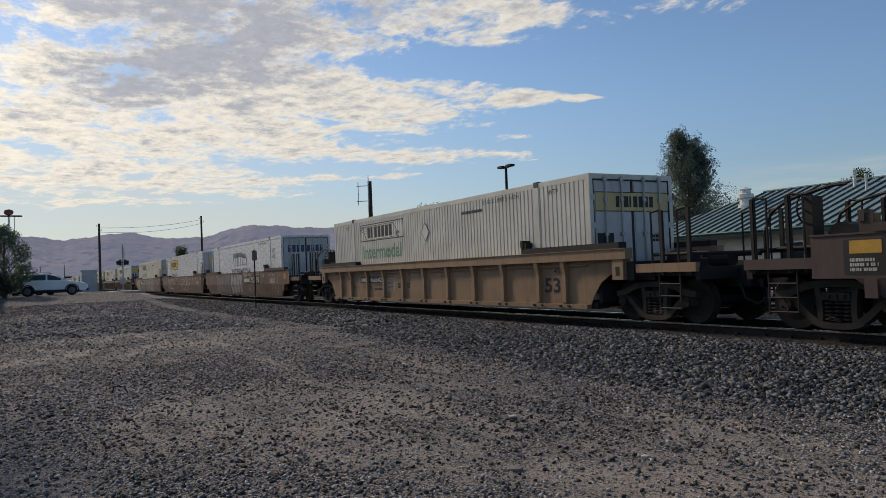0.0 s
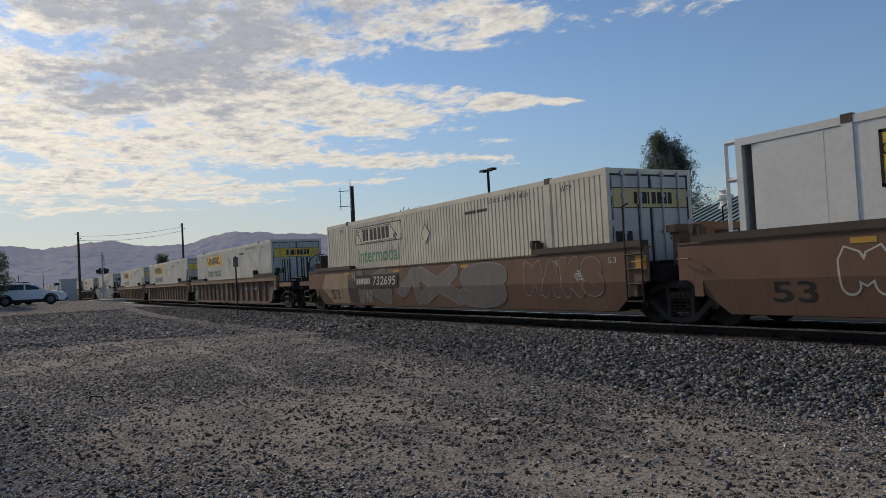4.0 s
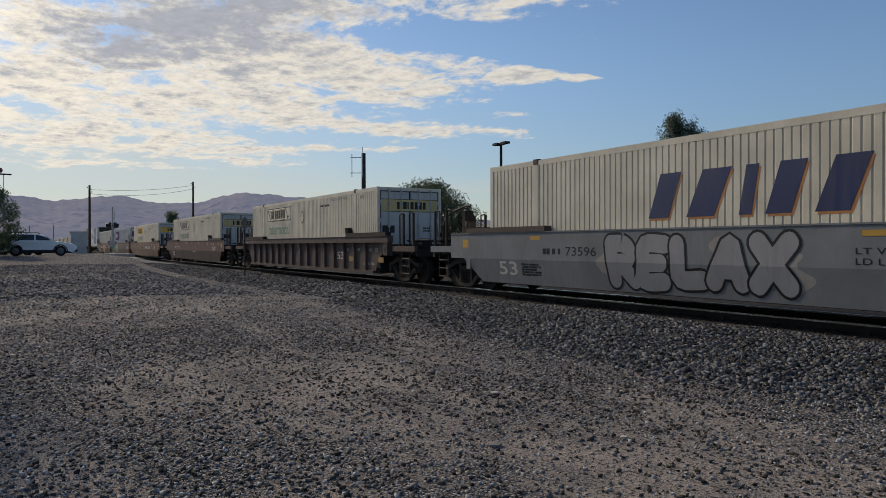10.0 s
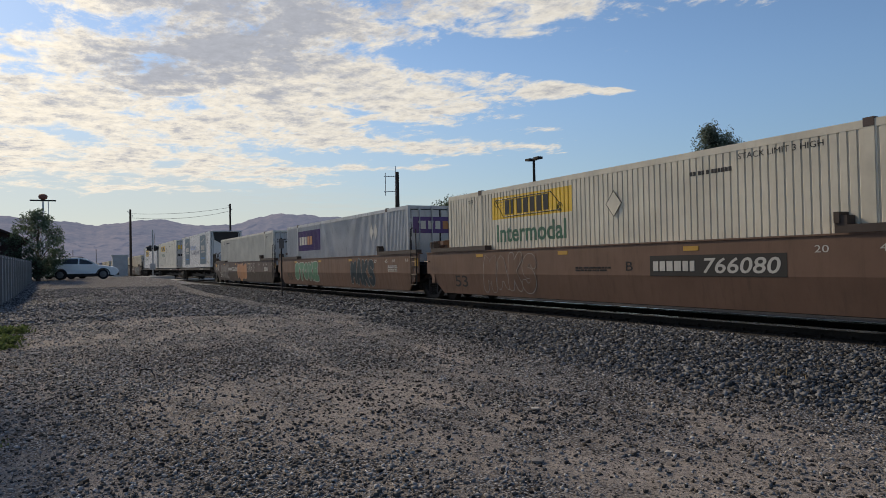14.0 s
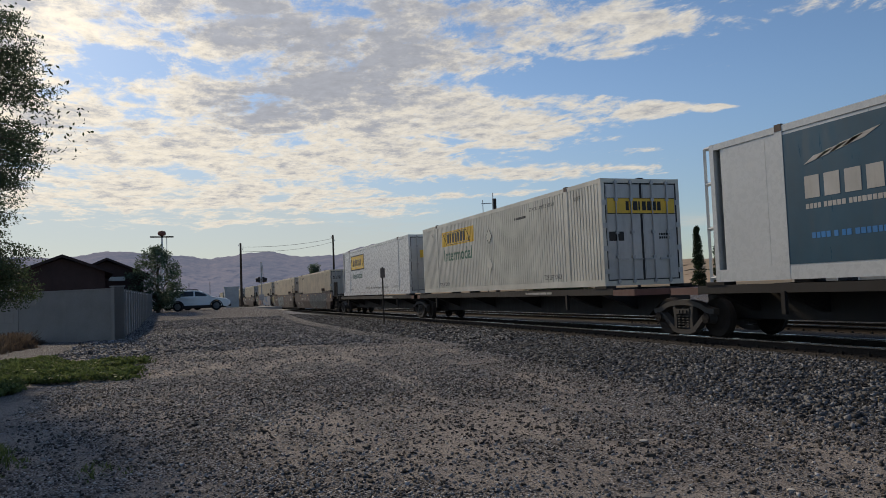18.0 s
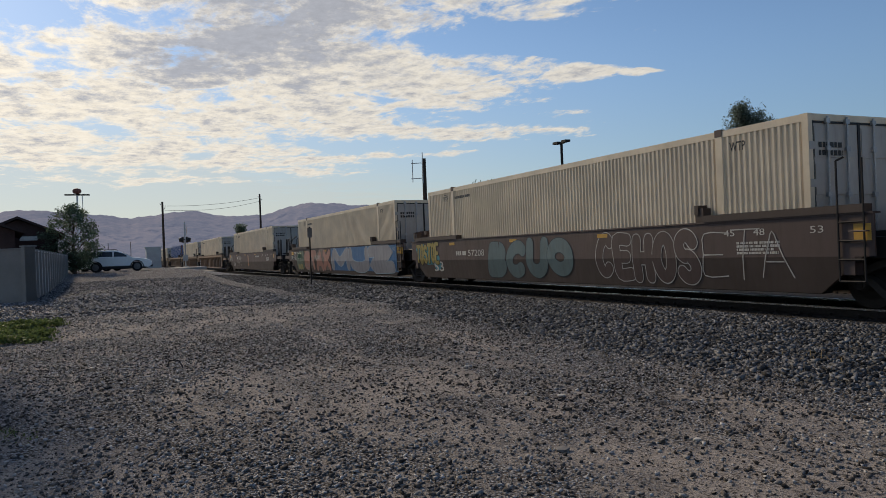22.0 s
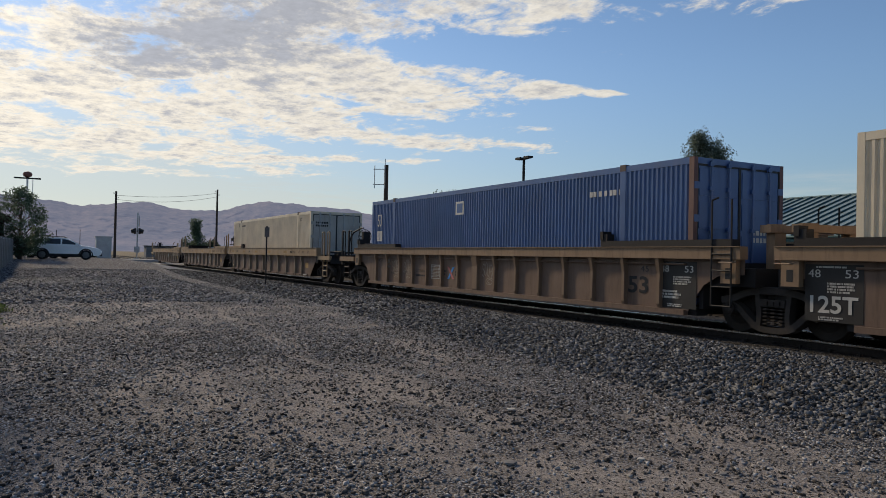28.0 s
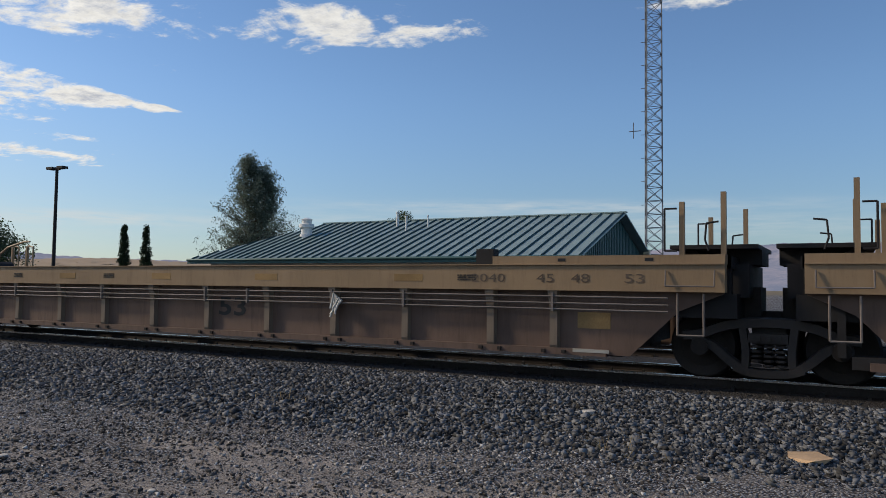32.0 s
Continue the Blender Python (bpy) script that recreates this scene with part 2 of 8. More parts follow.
# ---- mesh helpers ----
def part(name, bm, mat, parent=None, label="", smooth=False):
    """Links a bmesh as one mesh object under a thing or a part."""
    me = bpy.data.meshes.new(name)
    bm.to_mesh(me)
    bm.free()
    for m in mat if isinstance(mat, (list, tuple)) else [mat]:
        me.materials.append(m)
    if smooth:
        me.polygons.foreach_set("use_smooth", [True] * len(me.polygons))
    ob = new(name, me)
    ob.parent = parent
    if label:
        tagged(ob, label)
    return ob


def box(bm, x0, x1, y0, y1, z0, z1, m=0, bevel=0.0):
    vs = [bm.verts.new((x, y, z)) for z in (z0, z1) for x, y in ((x0, y0), (x1, y0), (x1, y1), (x0, y1))]
    for f in ((3, 2, 1, 0), (4, 5, 6, 7), (0, 1, 5, 4), (1, 2, 6, 5), (2, 3, 7, 6), (3, 0, 4, 7)):
        bm.faces.new([vs[i] for i in f]).material_index = m
    return bm


def boxes(*rows):
    bm = bmesh.new()
    for r in rows:
        box(bm, *r)
    return bm


def rod(bm, a, b, r, n=6, r2=None, m=0):
    """A round bar from a to b."""
    a, b = Vector(a), Vector(b)
    q = (b - a).to_track_quat("Z", "Y")
    rings = []
    for p, rad in ((a, r), (b, r if r2 is None else r2)):
        rings.append([bm.verts.new(p + q @ Vector((rad * math.cos(2 * math.pi * i / n), rad * math.sin(2 * math.pi * i / n), 0))) for i in range(n)])
    for i in range(n):
        bm.faces.new([rings[0][i], rings[0][(i + 1) % n], rings[1][(i + 1) % n], rings[1][i]]).material_index = m
    bm.faces.new(rings[0][::-1]).material_index = m
    bm.faces.new(rings[1]).material_index = m
    return bm


def rods(rows, r, n=6):
    bm = bmesh.new()
    for pts in rows:
        for a, b in zip(pts, pts[1:]):
            rod(bm, a, b, r, n)
    return bm


def slab(bm, pts, y0, y1, m=0):
    """A flat plate with the outline pts (x, z), from y0 to y1."""
    f = [bm.verts.new((x, y0, z)) for x, z in pts]
    g = [bm.verts.new((x, y1, z)) for x, z in pts]
    bm.faces.new(f).material_index = m
    bm.faces.new(g[::-1]).material_index = m
    k = len(pts)
    for i in range(k):
        bm.faces.new([f[(i + 1) % k], f[i], g[i], g[(i + 1) % k]]).material_index = m
    return bm


def lathe(bm, prof, n=20, axis="y", m=0):
    """Turns a profile of (radius, along) round an axis."""
    rings = []
    for r, h in prof:
        ring = []
        for i in range(n):
            a = 2 * math.pi * i / n
            c, s = r * math.cos(a), r * math.sin(a)
            ring.append(bm.verts.new((c, h, s) if axis == "y" else (c, s, h)))
        rings.append(ring)
    for p, q in zip(rings, rings[1:]):
        for i in range(n):
            bm.faces.new([p[i], p[(i + 1) % n], q[(i + 1) % n], q[i]]).material_index = m
    bm.faces.new(rings[0][::-1]).material_index = m
    bm.faces.new(rings[-1]).material_index = m
    return bm


def empty(name, m=None):
    ob = new(name)
    if m is not None:
        ob.matrix_world = m
    return ob

# ---- ground, track and gravel ----
RNG = np.random.default_rng(4)


def wave(x, y, s, seed):
    """Smooth uneven ground, cheap, in -1..1."""
    r = np.random.default_rng(seed)
    z = 0 * x
    for _ in range(6):
        a, f, p = r.uniform(0, 6.28), r.uniform(0.5, 1.6) / s, r.uniform(0, 6.28)
        z = z + np.sin((x * np.cos(a) + y * np.sin(a)) * f + p)
    return z / 6


def step(v, a, b):
    t = np.clip((v - a) / (b - a), 0, 1)
    return t * t * (3 - 2 * t)


def ground_z(x, y):
    """Height of the ground: rutted yard, low gravel heaps, a rise to the road, the ballast bed."""
    x, y = np.asarray(x, float), np.asarray(y, float)
    d = np.hypot(x, y)
    yard = 0.035 * wave(x, y, 1.4, 1) + 0.02 * wave(x, y, 0.45, 2)
    yard = yard - 0.03 * np.exp(-((y - 4.6 + 0.05 * x) / 0.25) ** 2) - 0.03 * np.exp(-((y - 2.9 + 0.05 * x) / 0.25) ** 2)
    heap = 0.16 * np.exp(-((x + 27.5) / 2.4) ** 2 - ((y - 2.2) / 1.5) ** 2) + 0.13 * np.exp(-((x + 31) / 4.0) ** 2 - ((y - 0.6) / 1.8) ** 2)
    rise = 0.62 * step(-x, 36, 57) * (1 - step(y, 6, 10.5)) * (1 - step(-x, 120, 200))
    bed = step(y, 10.0, 11.0) * (1 - step(y, 21, 23))
    far = step(y, 22, 24) * 0.1
    z = (yard * (1 - step(d, 60, 120)) + heap + rise) * (1 - bed) - 0.10 * bed + far
    berm = 0.05 * np.exp(-((y - 9.2) / 0.9) ** 2) * (1 - step(-x, 45, 60))
    return z + berm + 0.02 * wave(x, y, 0.3, 7) * (1 - bed) * step(y, 6, 7) * (1 - step(d, 30, 60))


def grid_lines(fine, lo, hi):
    """Coordinates that are fine between lo and hi and widen outside."""
    mid = list(np.arange(lo, hi, fine))
    up, w = [hi], fine
    while up[-1] < 4200:
        w *= 1.35
        up.append(up[-1] + w)
    dn, w = [], fine
    p = lo
    while p > -4200:
        w *= 1.35
        p -= w
        dn.append(p)
    return np.array(dn[::-1] + mid + up)


def np_mesh(name, co, faces, mat, smooth=False):
    """A mesh from arrays of corners and of faces of one size."""
    me = bpy.data.meshes.new(name)
    n, k = faces.shape
    me.vertices.add(len(co))
    me.vertices.foreach_set("co", np.ascontiguousarray(co, dtype=np.float32).ravel())
    me.loops.add(n * k)
    me.loops.foreach_set("vertex_index", np.ascontiguousarray(faces, dtype=np.int32).ravel())
    me.polygons.add(n)
    me.polygons.foreach_set("loop_start", np.arange(0, n * k, k, dtype=np.int32))
    if smooth:
        me.polygons.foreach_set("use_smooth", np.ones(n, dtype=bool))
    me.update(calc_edges=True)
    me.materials.append(mat)
    return me


def ground_material():
    m = bpy.data.materials.new("yard_ground")
    m.use_nodes = True
    n = Nodes(m.node_tree)
    b = m.node_tree.nodes["Principled BSDF"]
    co = n.add("ShaderNodeTexCoord").outputs["Object"]
    sep = n.add("ShaderNodeSeparateXYZ")
    n.link(co, sep.inputs[0])
    big = n.noise(co, 0.35, 6, 0.6)
    mid = n.noise(n.vec("MULTIPLY", co, (0.35, 1.0, 1.0)), 1.6, 5, 0.65)
    fine = n.noise(co, 22.0, 6, 0.7)
    dirt = n.mix(n.remap(fine, 0.3, 0.7), rgb(0.22, 0.196, 0.176), rgb(0.46, 0.412, 0.37))
    for sc, amount in ((34.0, 0.3), (75.0, 0.36), (130.0, 0.36)):
        clod = n.add("ShaderNodeTexVoronoi")
        clod.inputs["Scale"].default_value = sc
        n.link(co, clod.inputs["Vector"])
        cs = n.add("ShaderNodeSeparateColor")
        n.link(clod.outputs["Color"], cs.inputs[0])
        pick = n.math("MULTIPLY", n.remap(cs.outputs[0], amount - 0.05, amount, 1.0, 0.0), n.remap(clod.outputs["Distance"], 0.3, 0.5, 0.85, 0.0))
        dirt = n.mix(pick, dirt, rgb(0.055, 0.047, 0.041))
    vor = n.add("ShaderNodeTexVoronoi")
    vor.inputs["Scale"].default_value = 46.0
    n.link(co, vor.inputs["Vector"])
    sepc = n.add("ShaderNodeSeparateColor")
    n.link(vor.outputs["Color"], sepc.inputs[0])
    stone = n.mix(sepc.outputs[0], rgb(0.16, 0.158, 0.16), rgb(0.5, 0.495, 0.5))
    stone = n.mix(n.remap(vor.outputs["Distance"], 0.35, 0.62), stone, rgb(0.07, 0.06, 0.055))
    cover = n.math("ADD", n.remap(big, 0.36, 0.64, 0.08, 0.8), n.remap(mid, 0.4, 0.62, -0.3, 0.45))
    toward = n.remap(sep.outputs[1], 4.5, 7.0, 0.0, 0.7, True)
    farx = n.remap(sep.outputs[0], -20.0, -28.0, 0.0, 0.8, True)
    cover = n.math("ADD", cover, n.math("ADD", toward, farx))
    cover = n.math("ADD", cover, n.remap(fine, 0.3, 0.7, -0.25, 0.25))
    fac = n.remap(cover, 0.3, 0.75, 0.0, 1.0)
    yard = n.mix(fac, dirt, stone)
    bed = n.math("MULTIPLY", n.remap(n.math("ADD", sep.outputs[1], n.math("MULTIPLY", mid, 1.2)), 7.2, 7.9, 0.0, 0.85, True), n.remap(sep.outputs[1], 22.0, 24.0, 1.0, 0.0))
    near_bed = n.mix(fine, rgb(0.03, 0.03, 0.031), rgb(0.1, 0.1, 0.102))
    # bed far along the track: haze put into its colour, paler and bluer
    hazed_bed = n.mix(n.remap(fine, 0.35, 0.65), rgb(0.09, 0.092, 0.097), rgb(0.48, 0.49, 0.51))
    # under the train: oil stain and the wagons' shade, both in the colour
    oily_shade = n.remap(sep.outputs[1], 10.7, 11.3, 0.0, 1.0, True)
    bed_col = n.mix(n.remap(sep.outputs[0], -13.0, -20.0), near_bed, hazed_bed)
    bed_col = n.mix(oily_shade, bed_col, n.mix(fine, rgb(0.012, 0.011, 0.011), rgb(0.04, 0.037, 0.036)))
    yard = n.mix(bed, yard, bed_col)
    dist = n.vec("LENGTH", co)
    scrub = n.mix(n.noise(co, 0.02, 5), rgb(0.24, 0.19, 0.12), rgb(0.16, 0.14, 0.1))
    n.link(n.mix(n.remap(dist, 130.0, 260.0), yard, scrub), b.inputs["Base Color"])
    b.inputs["Roughness"].default_value = 0.92
    grit = n.noise(co, 95.0, 5, 0.75)
    b.inputs["Specular IOR Level"].default_value = 0.15
    bn = n.add("ShaderNodeBump")
    bn.inputs["Strength"].default_value = 0.9
    bn.inputs["Distance"].default_value = 0.035
    h = n.math("ADD", n.math("ADD", n.math("MULTIPLY", grit, 0.45), n.math("MULTIPLY", fine, 0.7)), n.math("MULTIPLY", n.math("SUBTRACT", 0.6, vor.outputs["Distance"]), n.math("MULTIPLY", fac, 1.2)))
    n.link(h, bn.inputs["Height"])
    n.link(bn.outputs[0], b.inputs["Normal"])
    return m


GROUND = ground_material()
gx, gy = grid_lines(0.22, -46.0, 6.0), grid_lines(0.22, -8.0, 13.0)
XX, YY = np.meshgrid(gx, gy, indexing="ij")
co = np.stack([XX, YY, ground_z(XX, YY)], -1).reshape(-1, 3)
nx, ny = len(gx), len(gy)
ii = (np.arange(nx - 1)[:, None] * ny + np.arange(ny - 1)[None, :]).ravel()
ground = new("ground", np_mesh("ground", co, np.stack([ii, ii + ny, ii + ny + 1, ii + 1], 1), GROUND, True))
tagged(ground, "dusty brown dirt yard strewn with grey gravel", "ground", kind="structure")


def stone_material(name, lo, hi, tint):
    m = bpy.data.materials.new(name)
    m.use_nodes = True
    n = Nodes(m.node_tree)
    b = m.node_tree.nodes["Principled BSDF"]
    g = n.add("ShaderNodeNewGeometry")
    co = n.add("ShaderNodeTexCoord").outputs["Object"]
    c = n.mix(n.math("POWER", g.outputs["Random Per Island"], 1.5), rgb(*(lo * t for t in tint)), rgb(*(hi * t for t in tint)))
    c = n.mix(n.remap(n.noise(co, 60.0, 4, 0.7), 0.4, 0.7, 0.0, 0.3), c, rgb(0.12, 0.108, 0.098))
    n.link(c, b.inputs["Base Color"])
    b.inputs["Roughness"].default_value = 0.8
    b.inputs["Specular IOR Level"].default_value = 0.22
    return m


BALLAST = stone_material("ballast_stone", 0.01, 0.23, (0.95, 0.985, 1.05))
# stones between the rails, coloured dark for oil and for the train's shade
OILY_SHADED = stone_material("oily_shaded_ballast", 0.01, 0.05, (1.0, 0.97, 0.95))
HEAPST = stone_material("heap_stone", 0.04, 0.36, (0.97, 0.985, 1.03))
CLOD = stone_material("dark_clod", 0.02, 0.1, (1.0, 0.9, 0.82))
PEBBLE = stone_material("yard_pebble", 0.03, 0.5, (1.0, 0.985, 0.975))
CHIP_V = np.array([(math.cos(a), math.sin(a), z) for z in (0.75, -0.75) for a in (0.0, 2.1, 4.2)])
CHIP_F = np.array([(0, 1, 2), (5, 4, 3), (0, 3, 4), (0, 4, 1), (1, 4, 5), (1, 5, 2), (2, 5, 3), (2, 3, 0)])


def scatter(name, x, y, size, mat, base, label, sink=0.35, lift=0.0):
    """Broken stones strewn at x, y, as one mesh."""
    v, f = base
    n = len(x)
    ang = RNG.uniform(0, 6.283, n)
    tilt = RNG.uniform(-0.7, 0.7, (n, 2))
    sx = size[:, None] * np.stack([RNG.uniform(0.8, 1.5, n), RNG.uniform(0.7, 1.1, n), RNG.uniform(0.45, 0.85, n)], 1)
    p = v[None] * RNG.uniform(0.4, 1.3, (n, len(v), 1)) * sx[:, None]
    c, s = np.cos(ang)[:, None], np.sin(ang)[:, None]
    px, py, pz = p[..., 0], p[..., 1], p[..., 2]
    pz = pz + tilt[:, :1] * px * 0.6 + tilt[:, 1:] * py * 0.6
    co = np.stack([px * c - py * s + x[:, None], px * s + py * c + y[:, None], pz + (ground_z(x, y) + lift + size * (0.6 - sink))[:, None]], -1).reshape(-1, 3)
    faces = (f[None] + (np.arange(n) * len(v))[:, None, None]).reshape(-1, 3)
    ob = new(name, np_mesh(name, co, faces, mat))
    return tagged(ob, label, "gravel", kind="stuff")


def rand(n, a, b):
    return RNG.uniform(a, b, n)


# ballast along the track: thick near the camera, thinner far off; its yard edge wanders
n = 100000
x, y = rand(n, -17, 5), rand(n, 5.6, 11.0)
keep = y > 6.5 + 0.5 * wave(x, y, 2.0, 11) + 0.5 * RNG.random(n) ** 2 * np.sign(RNG.random(n) - 0.6)
scatter("ballast", x[keep], y[keep], (0.01 + 0.03 * RNG.random(n) ** 2.0)[keep], BALLAST, (CHIP_V, CHIP_F), "loose crushed grey ballast stones beside the track")
n = 22000
x, y = rand(n, -48, -17), rand(n, 6.0, 11.0)
keep = y > 6.8 + 0.5 * wave(x, y, 2.0, 11)
scatter("ballast", x[keep], y[keep], (0.02 + 0.035 * RNG.random(n) ** 2)[keep], BALLAST, (CHIP_V, CHIP_F), "crushed grey ballast stones further along the track")
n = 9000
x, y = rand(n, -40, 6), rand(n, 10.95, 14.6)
scatter("ballast", x, y, rand(n, 0.025, 0.05), OILY_SHADED, (CHIP_V, CHIP_F), "crushed ballast stones between the rails", lift=-0.03)
# pebbles over the yard, in drifts
n = 175000
x = -0.8 - 13.5 * RNG.random(n) ** 0.85
y = rand(n, -1.8, 7.2)
drift = wave(x, y, 0.8, 21) + 0.6 * wave(x, y * 2.2, 2.2, 22)
keep = RNG.random(n) < np.clip(0.42 + 0.75 * drift, 0.16, 1)
keep &= np.hypot(x, y) > 1.5
scatter("pebbles", x[keep], y[keep], (0.005 + 0.016 * RNG.random(n) ** 2.6)[keep], PEBBLE, (CHIP_V, CHIP_F), "small grey and brown pebbles strewn over the yard")
n = 46000
x, y = -1.0 - 12.0 * RNG.random(n), rand(n, -1.5, 7.0)
keep = (RNG.random(n) < np.clip(0.55 + 0.7 * wave(x, y * 1.8, 0.9, 41), 0.2, 1)) & (np.hypot(x, y) > 1.4)
scatter("clods", x[keep], y[keep], (0.005 + 0.019 * RNG.random(n) ** 3.2)[keep], CLOD, (CHIP_V, CHIP_F), "small dark clods of earth on the yard")
n = 46000
x, y = rand(n, -34, -13.5), rand(n, -2, 7)
keep = RNG.random(n) < np.clip(0.5 + 0.7 * wave(x, y, 1.5, 23), 0.22, 1)
scatter("pebbles", x[keep], y[keep], (0.009 + 0.02 * RNG.random(n) ** 2)[keep], PEBBLE, (CHIP_V, CHIP_F), "grey pebbles on the further yard")
n = 46000
x, y = rand(n, -46, -21), -3.0 + 9.0 * RNG.random(n)
keep = RNG.random(n) < np.clip(0.62 + 1.1 * wave(x, y, 1.8, 31) + 0.3 * (y < 1.5), 0.15, 1)
x, y = x[keep], y[keep]
n = len(x)
scatter("gravel_heap", x, y, rand(n, 0.02, 0.055), HEAPST, (CHIP_V, CHIP_F), "low heaps of dark crushed gravel on the yard")


def lone_stone(x, y, size, mat, label, flat=0.5):
    bm = bmesh.new()
    bmesh.ops.create_icosphere(bm, subdivisions=1, radius=size)
    for v in bm.verts:
        v.co *= 1 + 0.55 * noise.noise(v.co * (1.7 / size) + Vector((x * 3, y * 5, 0)))
        v.co.z = min(v.co.z, 0.62 * size) * flat
    ob = part("stone", bm, mat)
    ob.location = (x, y, float(ground_z(x, y)) + size * flat * 0.4)
    return tagged(ob, label, "stone", "single stones on the yard")


PALE = material("pale_stone", (0.5, 0.47, 0.42), 0.9, bump=0.004)
GREYST = material("grey_stone", (0.2, 0.19, 0.18), 0.9, bump=0.004)
DARKST = material("dark_stone", (0.06, 0.055, 0.05), 0.9, bump=0.004)
SANDST = material("sandy_rock", (0.5, 0.34, 0.2), 0.9, bump=0.006)
lone_stone(-3.91, 3.89, 0.034, PALE, "small white stone lying on brown dirt")
lone_stone(-5.15, 3.71, 0.036, DARKST, "small dark upright stone on the dirt", 0.7)
lone_stone(-5.64, 3.97, 0.045, PALE, "flat pale stone on the dirt", 0.3)
lone_stone(-4.26, 3.05, 0.055, GREYST, "grey angular stone half sunk in dirt")
lone_stone(-0.28, 7.05, 0.17, SANDST, "broken sandy-yellow rock lying on grey ballast", 0.25)
lone_stone(-2.4, 8.2, 0.09, PALE, "pale flat rock on the ballast", 0.4)
for k in range(24):
    r = random.Random(k)
    lone_stone(r.uniform(-12, -2.5), r.uniform(0.8, 5.6), r.uniform(0.015, 0.035), r.choice((DARKST, GREYST, DARKST, GREYST)), "loose stone on the dusty yard", r.uniform(0.4, 0.8))
wire = part("wire_loop", rods([[(-9.83, 1.04, 0.02), (-9.8, 1.06, 0.1), (-9.7, 1.16, 0.1), (-9.66, 1.2, 0.02)]], 0.008), BLACK)
tagged(wire, "bent black wire loop sticking up from the dirt", "wire")

# rails and ties of two tracks
def rail_mesh(x0, x1):
    bm = bmesh.new()
    prof = [(-0.075, -0.172), (0.075, -0.172), (0.07, -0.16), (0.012, -0.14), (0.01, -0.045), (0.037, -0.035), (0.037, -0.004), (-0.037, -0.004), (-0.037, -0.035), (-0.01, -0.045), (-0.012, -0.14), (-0.07, -0.16)]
    a = [bm.verts.new((x0, y, z)) for y, z in prof]
    b = [bm.verts.new((x1, y, z)) for y, z in prof]
    for i in range(12):
        bm.faces.new([a[i], a[(i + 1) % 12], b[(i + 1) % 12], b[i]])
    return bm


TRACKS = (12.708, 17.3)
for ty in TRACKS:
    track = empty("track", pose(0, ty, 0.063))
    tagged(track, "railway track with polished steel rails on dark wooden ties", "track", kind="structure")
    for s in (-0.76, 0.76):
        r = part("rail", rail_mesh(-420, 120), RAIL_SIDE, track, "rust-brown steel rail")
        r.location = (0, s, 0)
        h = part("rail_head", boxes((-420, 120, -0.039, 0.039, -0.03, 0.0)), RAIL_TOP, r, "polished running surface")
    tie_me = None
    for k in range(130 if ty < 15 else 60):
        xx = 8 - k * 0.55
        if tie_me is None:
            bm = boxes((-0.115, 0.115, -1.32, 1.32, -0.34, -0.175))
            for s in (-0.76, 0.76):
                box(bm, -0.1, 0.1, s - 0.2, s + 0.2, -0.175, -0.162)
                for a, b2 in ((-0.07, -0.1), (0.07, 0.1)):
                    box(bm, a - 0.02, a + 0.02, s + b2 - 0.03, s + b2 + 0.03, -0.165, -0.105)
                    box(bm, a * 1.6 - 0.02, a * 1.6 + 0.02, s - 0.1, s + 0.1, -0.17, -0.145)
            tie_me = bpy.data.meshes.new("tie")
            bm.to_mesh(tie_me)
            bm.free()
            tie_me.materials.append(TIE)
        t = new("tie", tie_me)
        t.parent = track
        t.matrix_basis = pose(xx + random.uniform(-0.03, 0.03), random.uniform(-0.04, 0.04), 0, 0, 0, random.uniform(-1, 1))

# ---- the train ----
TRACK_Y, RAIL_Z = 12.708, 0.063
DIST = [509.73139, -1.06640, 87.52823, -87.73411, 28.96138]


def travelled(t):
    """Metres that the train has gone t seconds after the start."""
    return sum(c * (t / 32) ** (k + 1) for k, c in enumerate(DIST))


def paint(name, colour, rough=0.55, dirt=(0.06, 0.045, 0.035), grime=0.5, streak=True, uneven=1.0, spec=0.55):
    """Weathered vehicle paint: faded patches, grime in vertical streaks, chips."""
    m = bpy.data.materials.new(name)
    m.use_nodes = True
    n = Nodes(m.node_tree)
    b = m.node_tree.nodes["Principled BSDF"]
    co = n.add("ShaderNodeTexCoord").outputs["Object"]
    sh = n.vec("MULTIPLY", co, (1.0, 1.0, 0.14) if streak else (1, 1, 1))
    fade = n.noise(co, 0.9, 5, 0.6)
    run = n.noise(sh, 7.0, 6, 0.7)
    chip = n.noise(co, 38.0, 3, 0.6)
    base = n.mix(n.remap(fade, 0.3, 0.7), rgb(*(c * (1 - 0.18 * uneven) for c in colour)), rgb(*(min(1, c * (1 + 0.14 * uneven)) for c in colour)))
    base = n.mix(n.remap(run, 0.5, 0.82, 0.0, grime), base, rgb(*dirt))
    base = n.mix(n.remap(chip, 0.66, 0.72, 0.0, 0.55 * grime), base, rgb(0.09, 0.05, 0.035))
    n.link(base, b.inputs["Base Color"])
    n.link(n.remap(run, 0.3, 0.8, rough - 0.2, rough + 0.12), b.inputs["Roughness"])
    b.inputs["Specular IOR Level"].default_value = spec
    bn = n.add("ShaderNodeBump")
    bn.inputs["Strength"].default_value = 0.12
    bn.inputs["Distance"].default_value = 0.005
    n.link(n.noise(co, 3.0, 4, 0.6), bn.inputs["Height"])
    n.link(bn.outputs[0], b.inputs["Normal"])
    return m


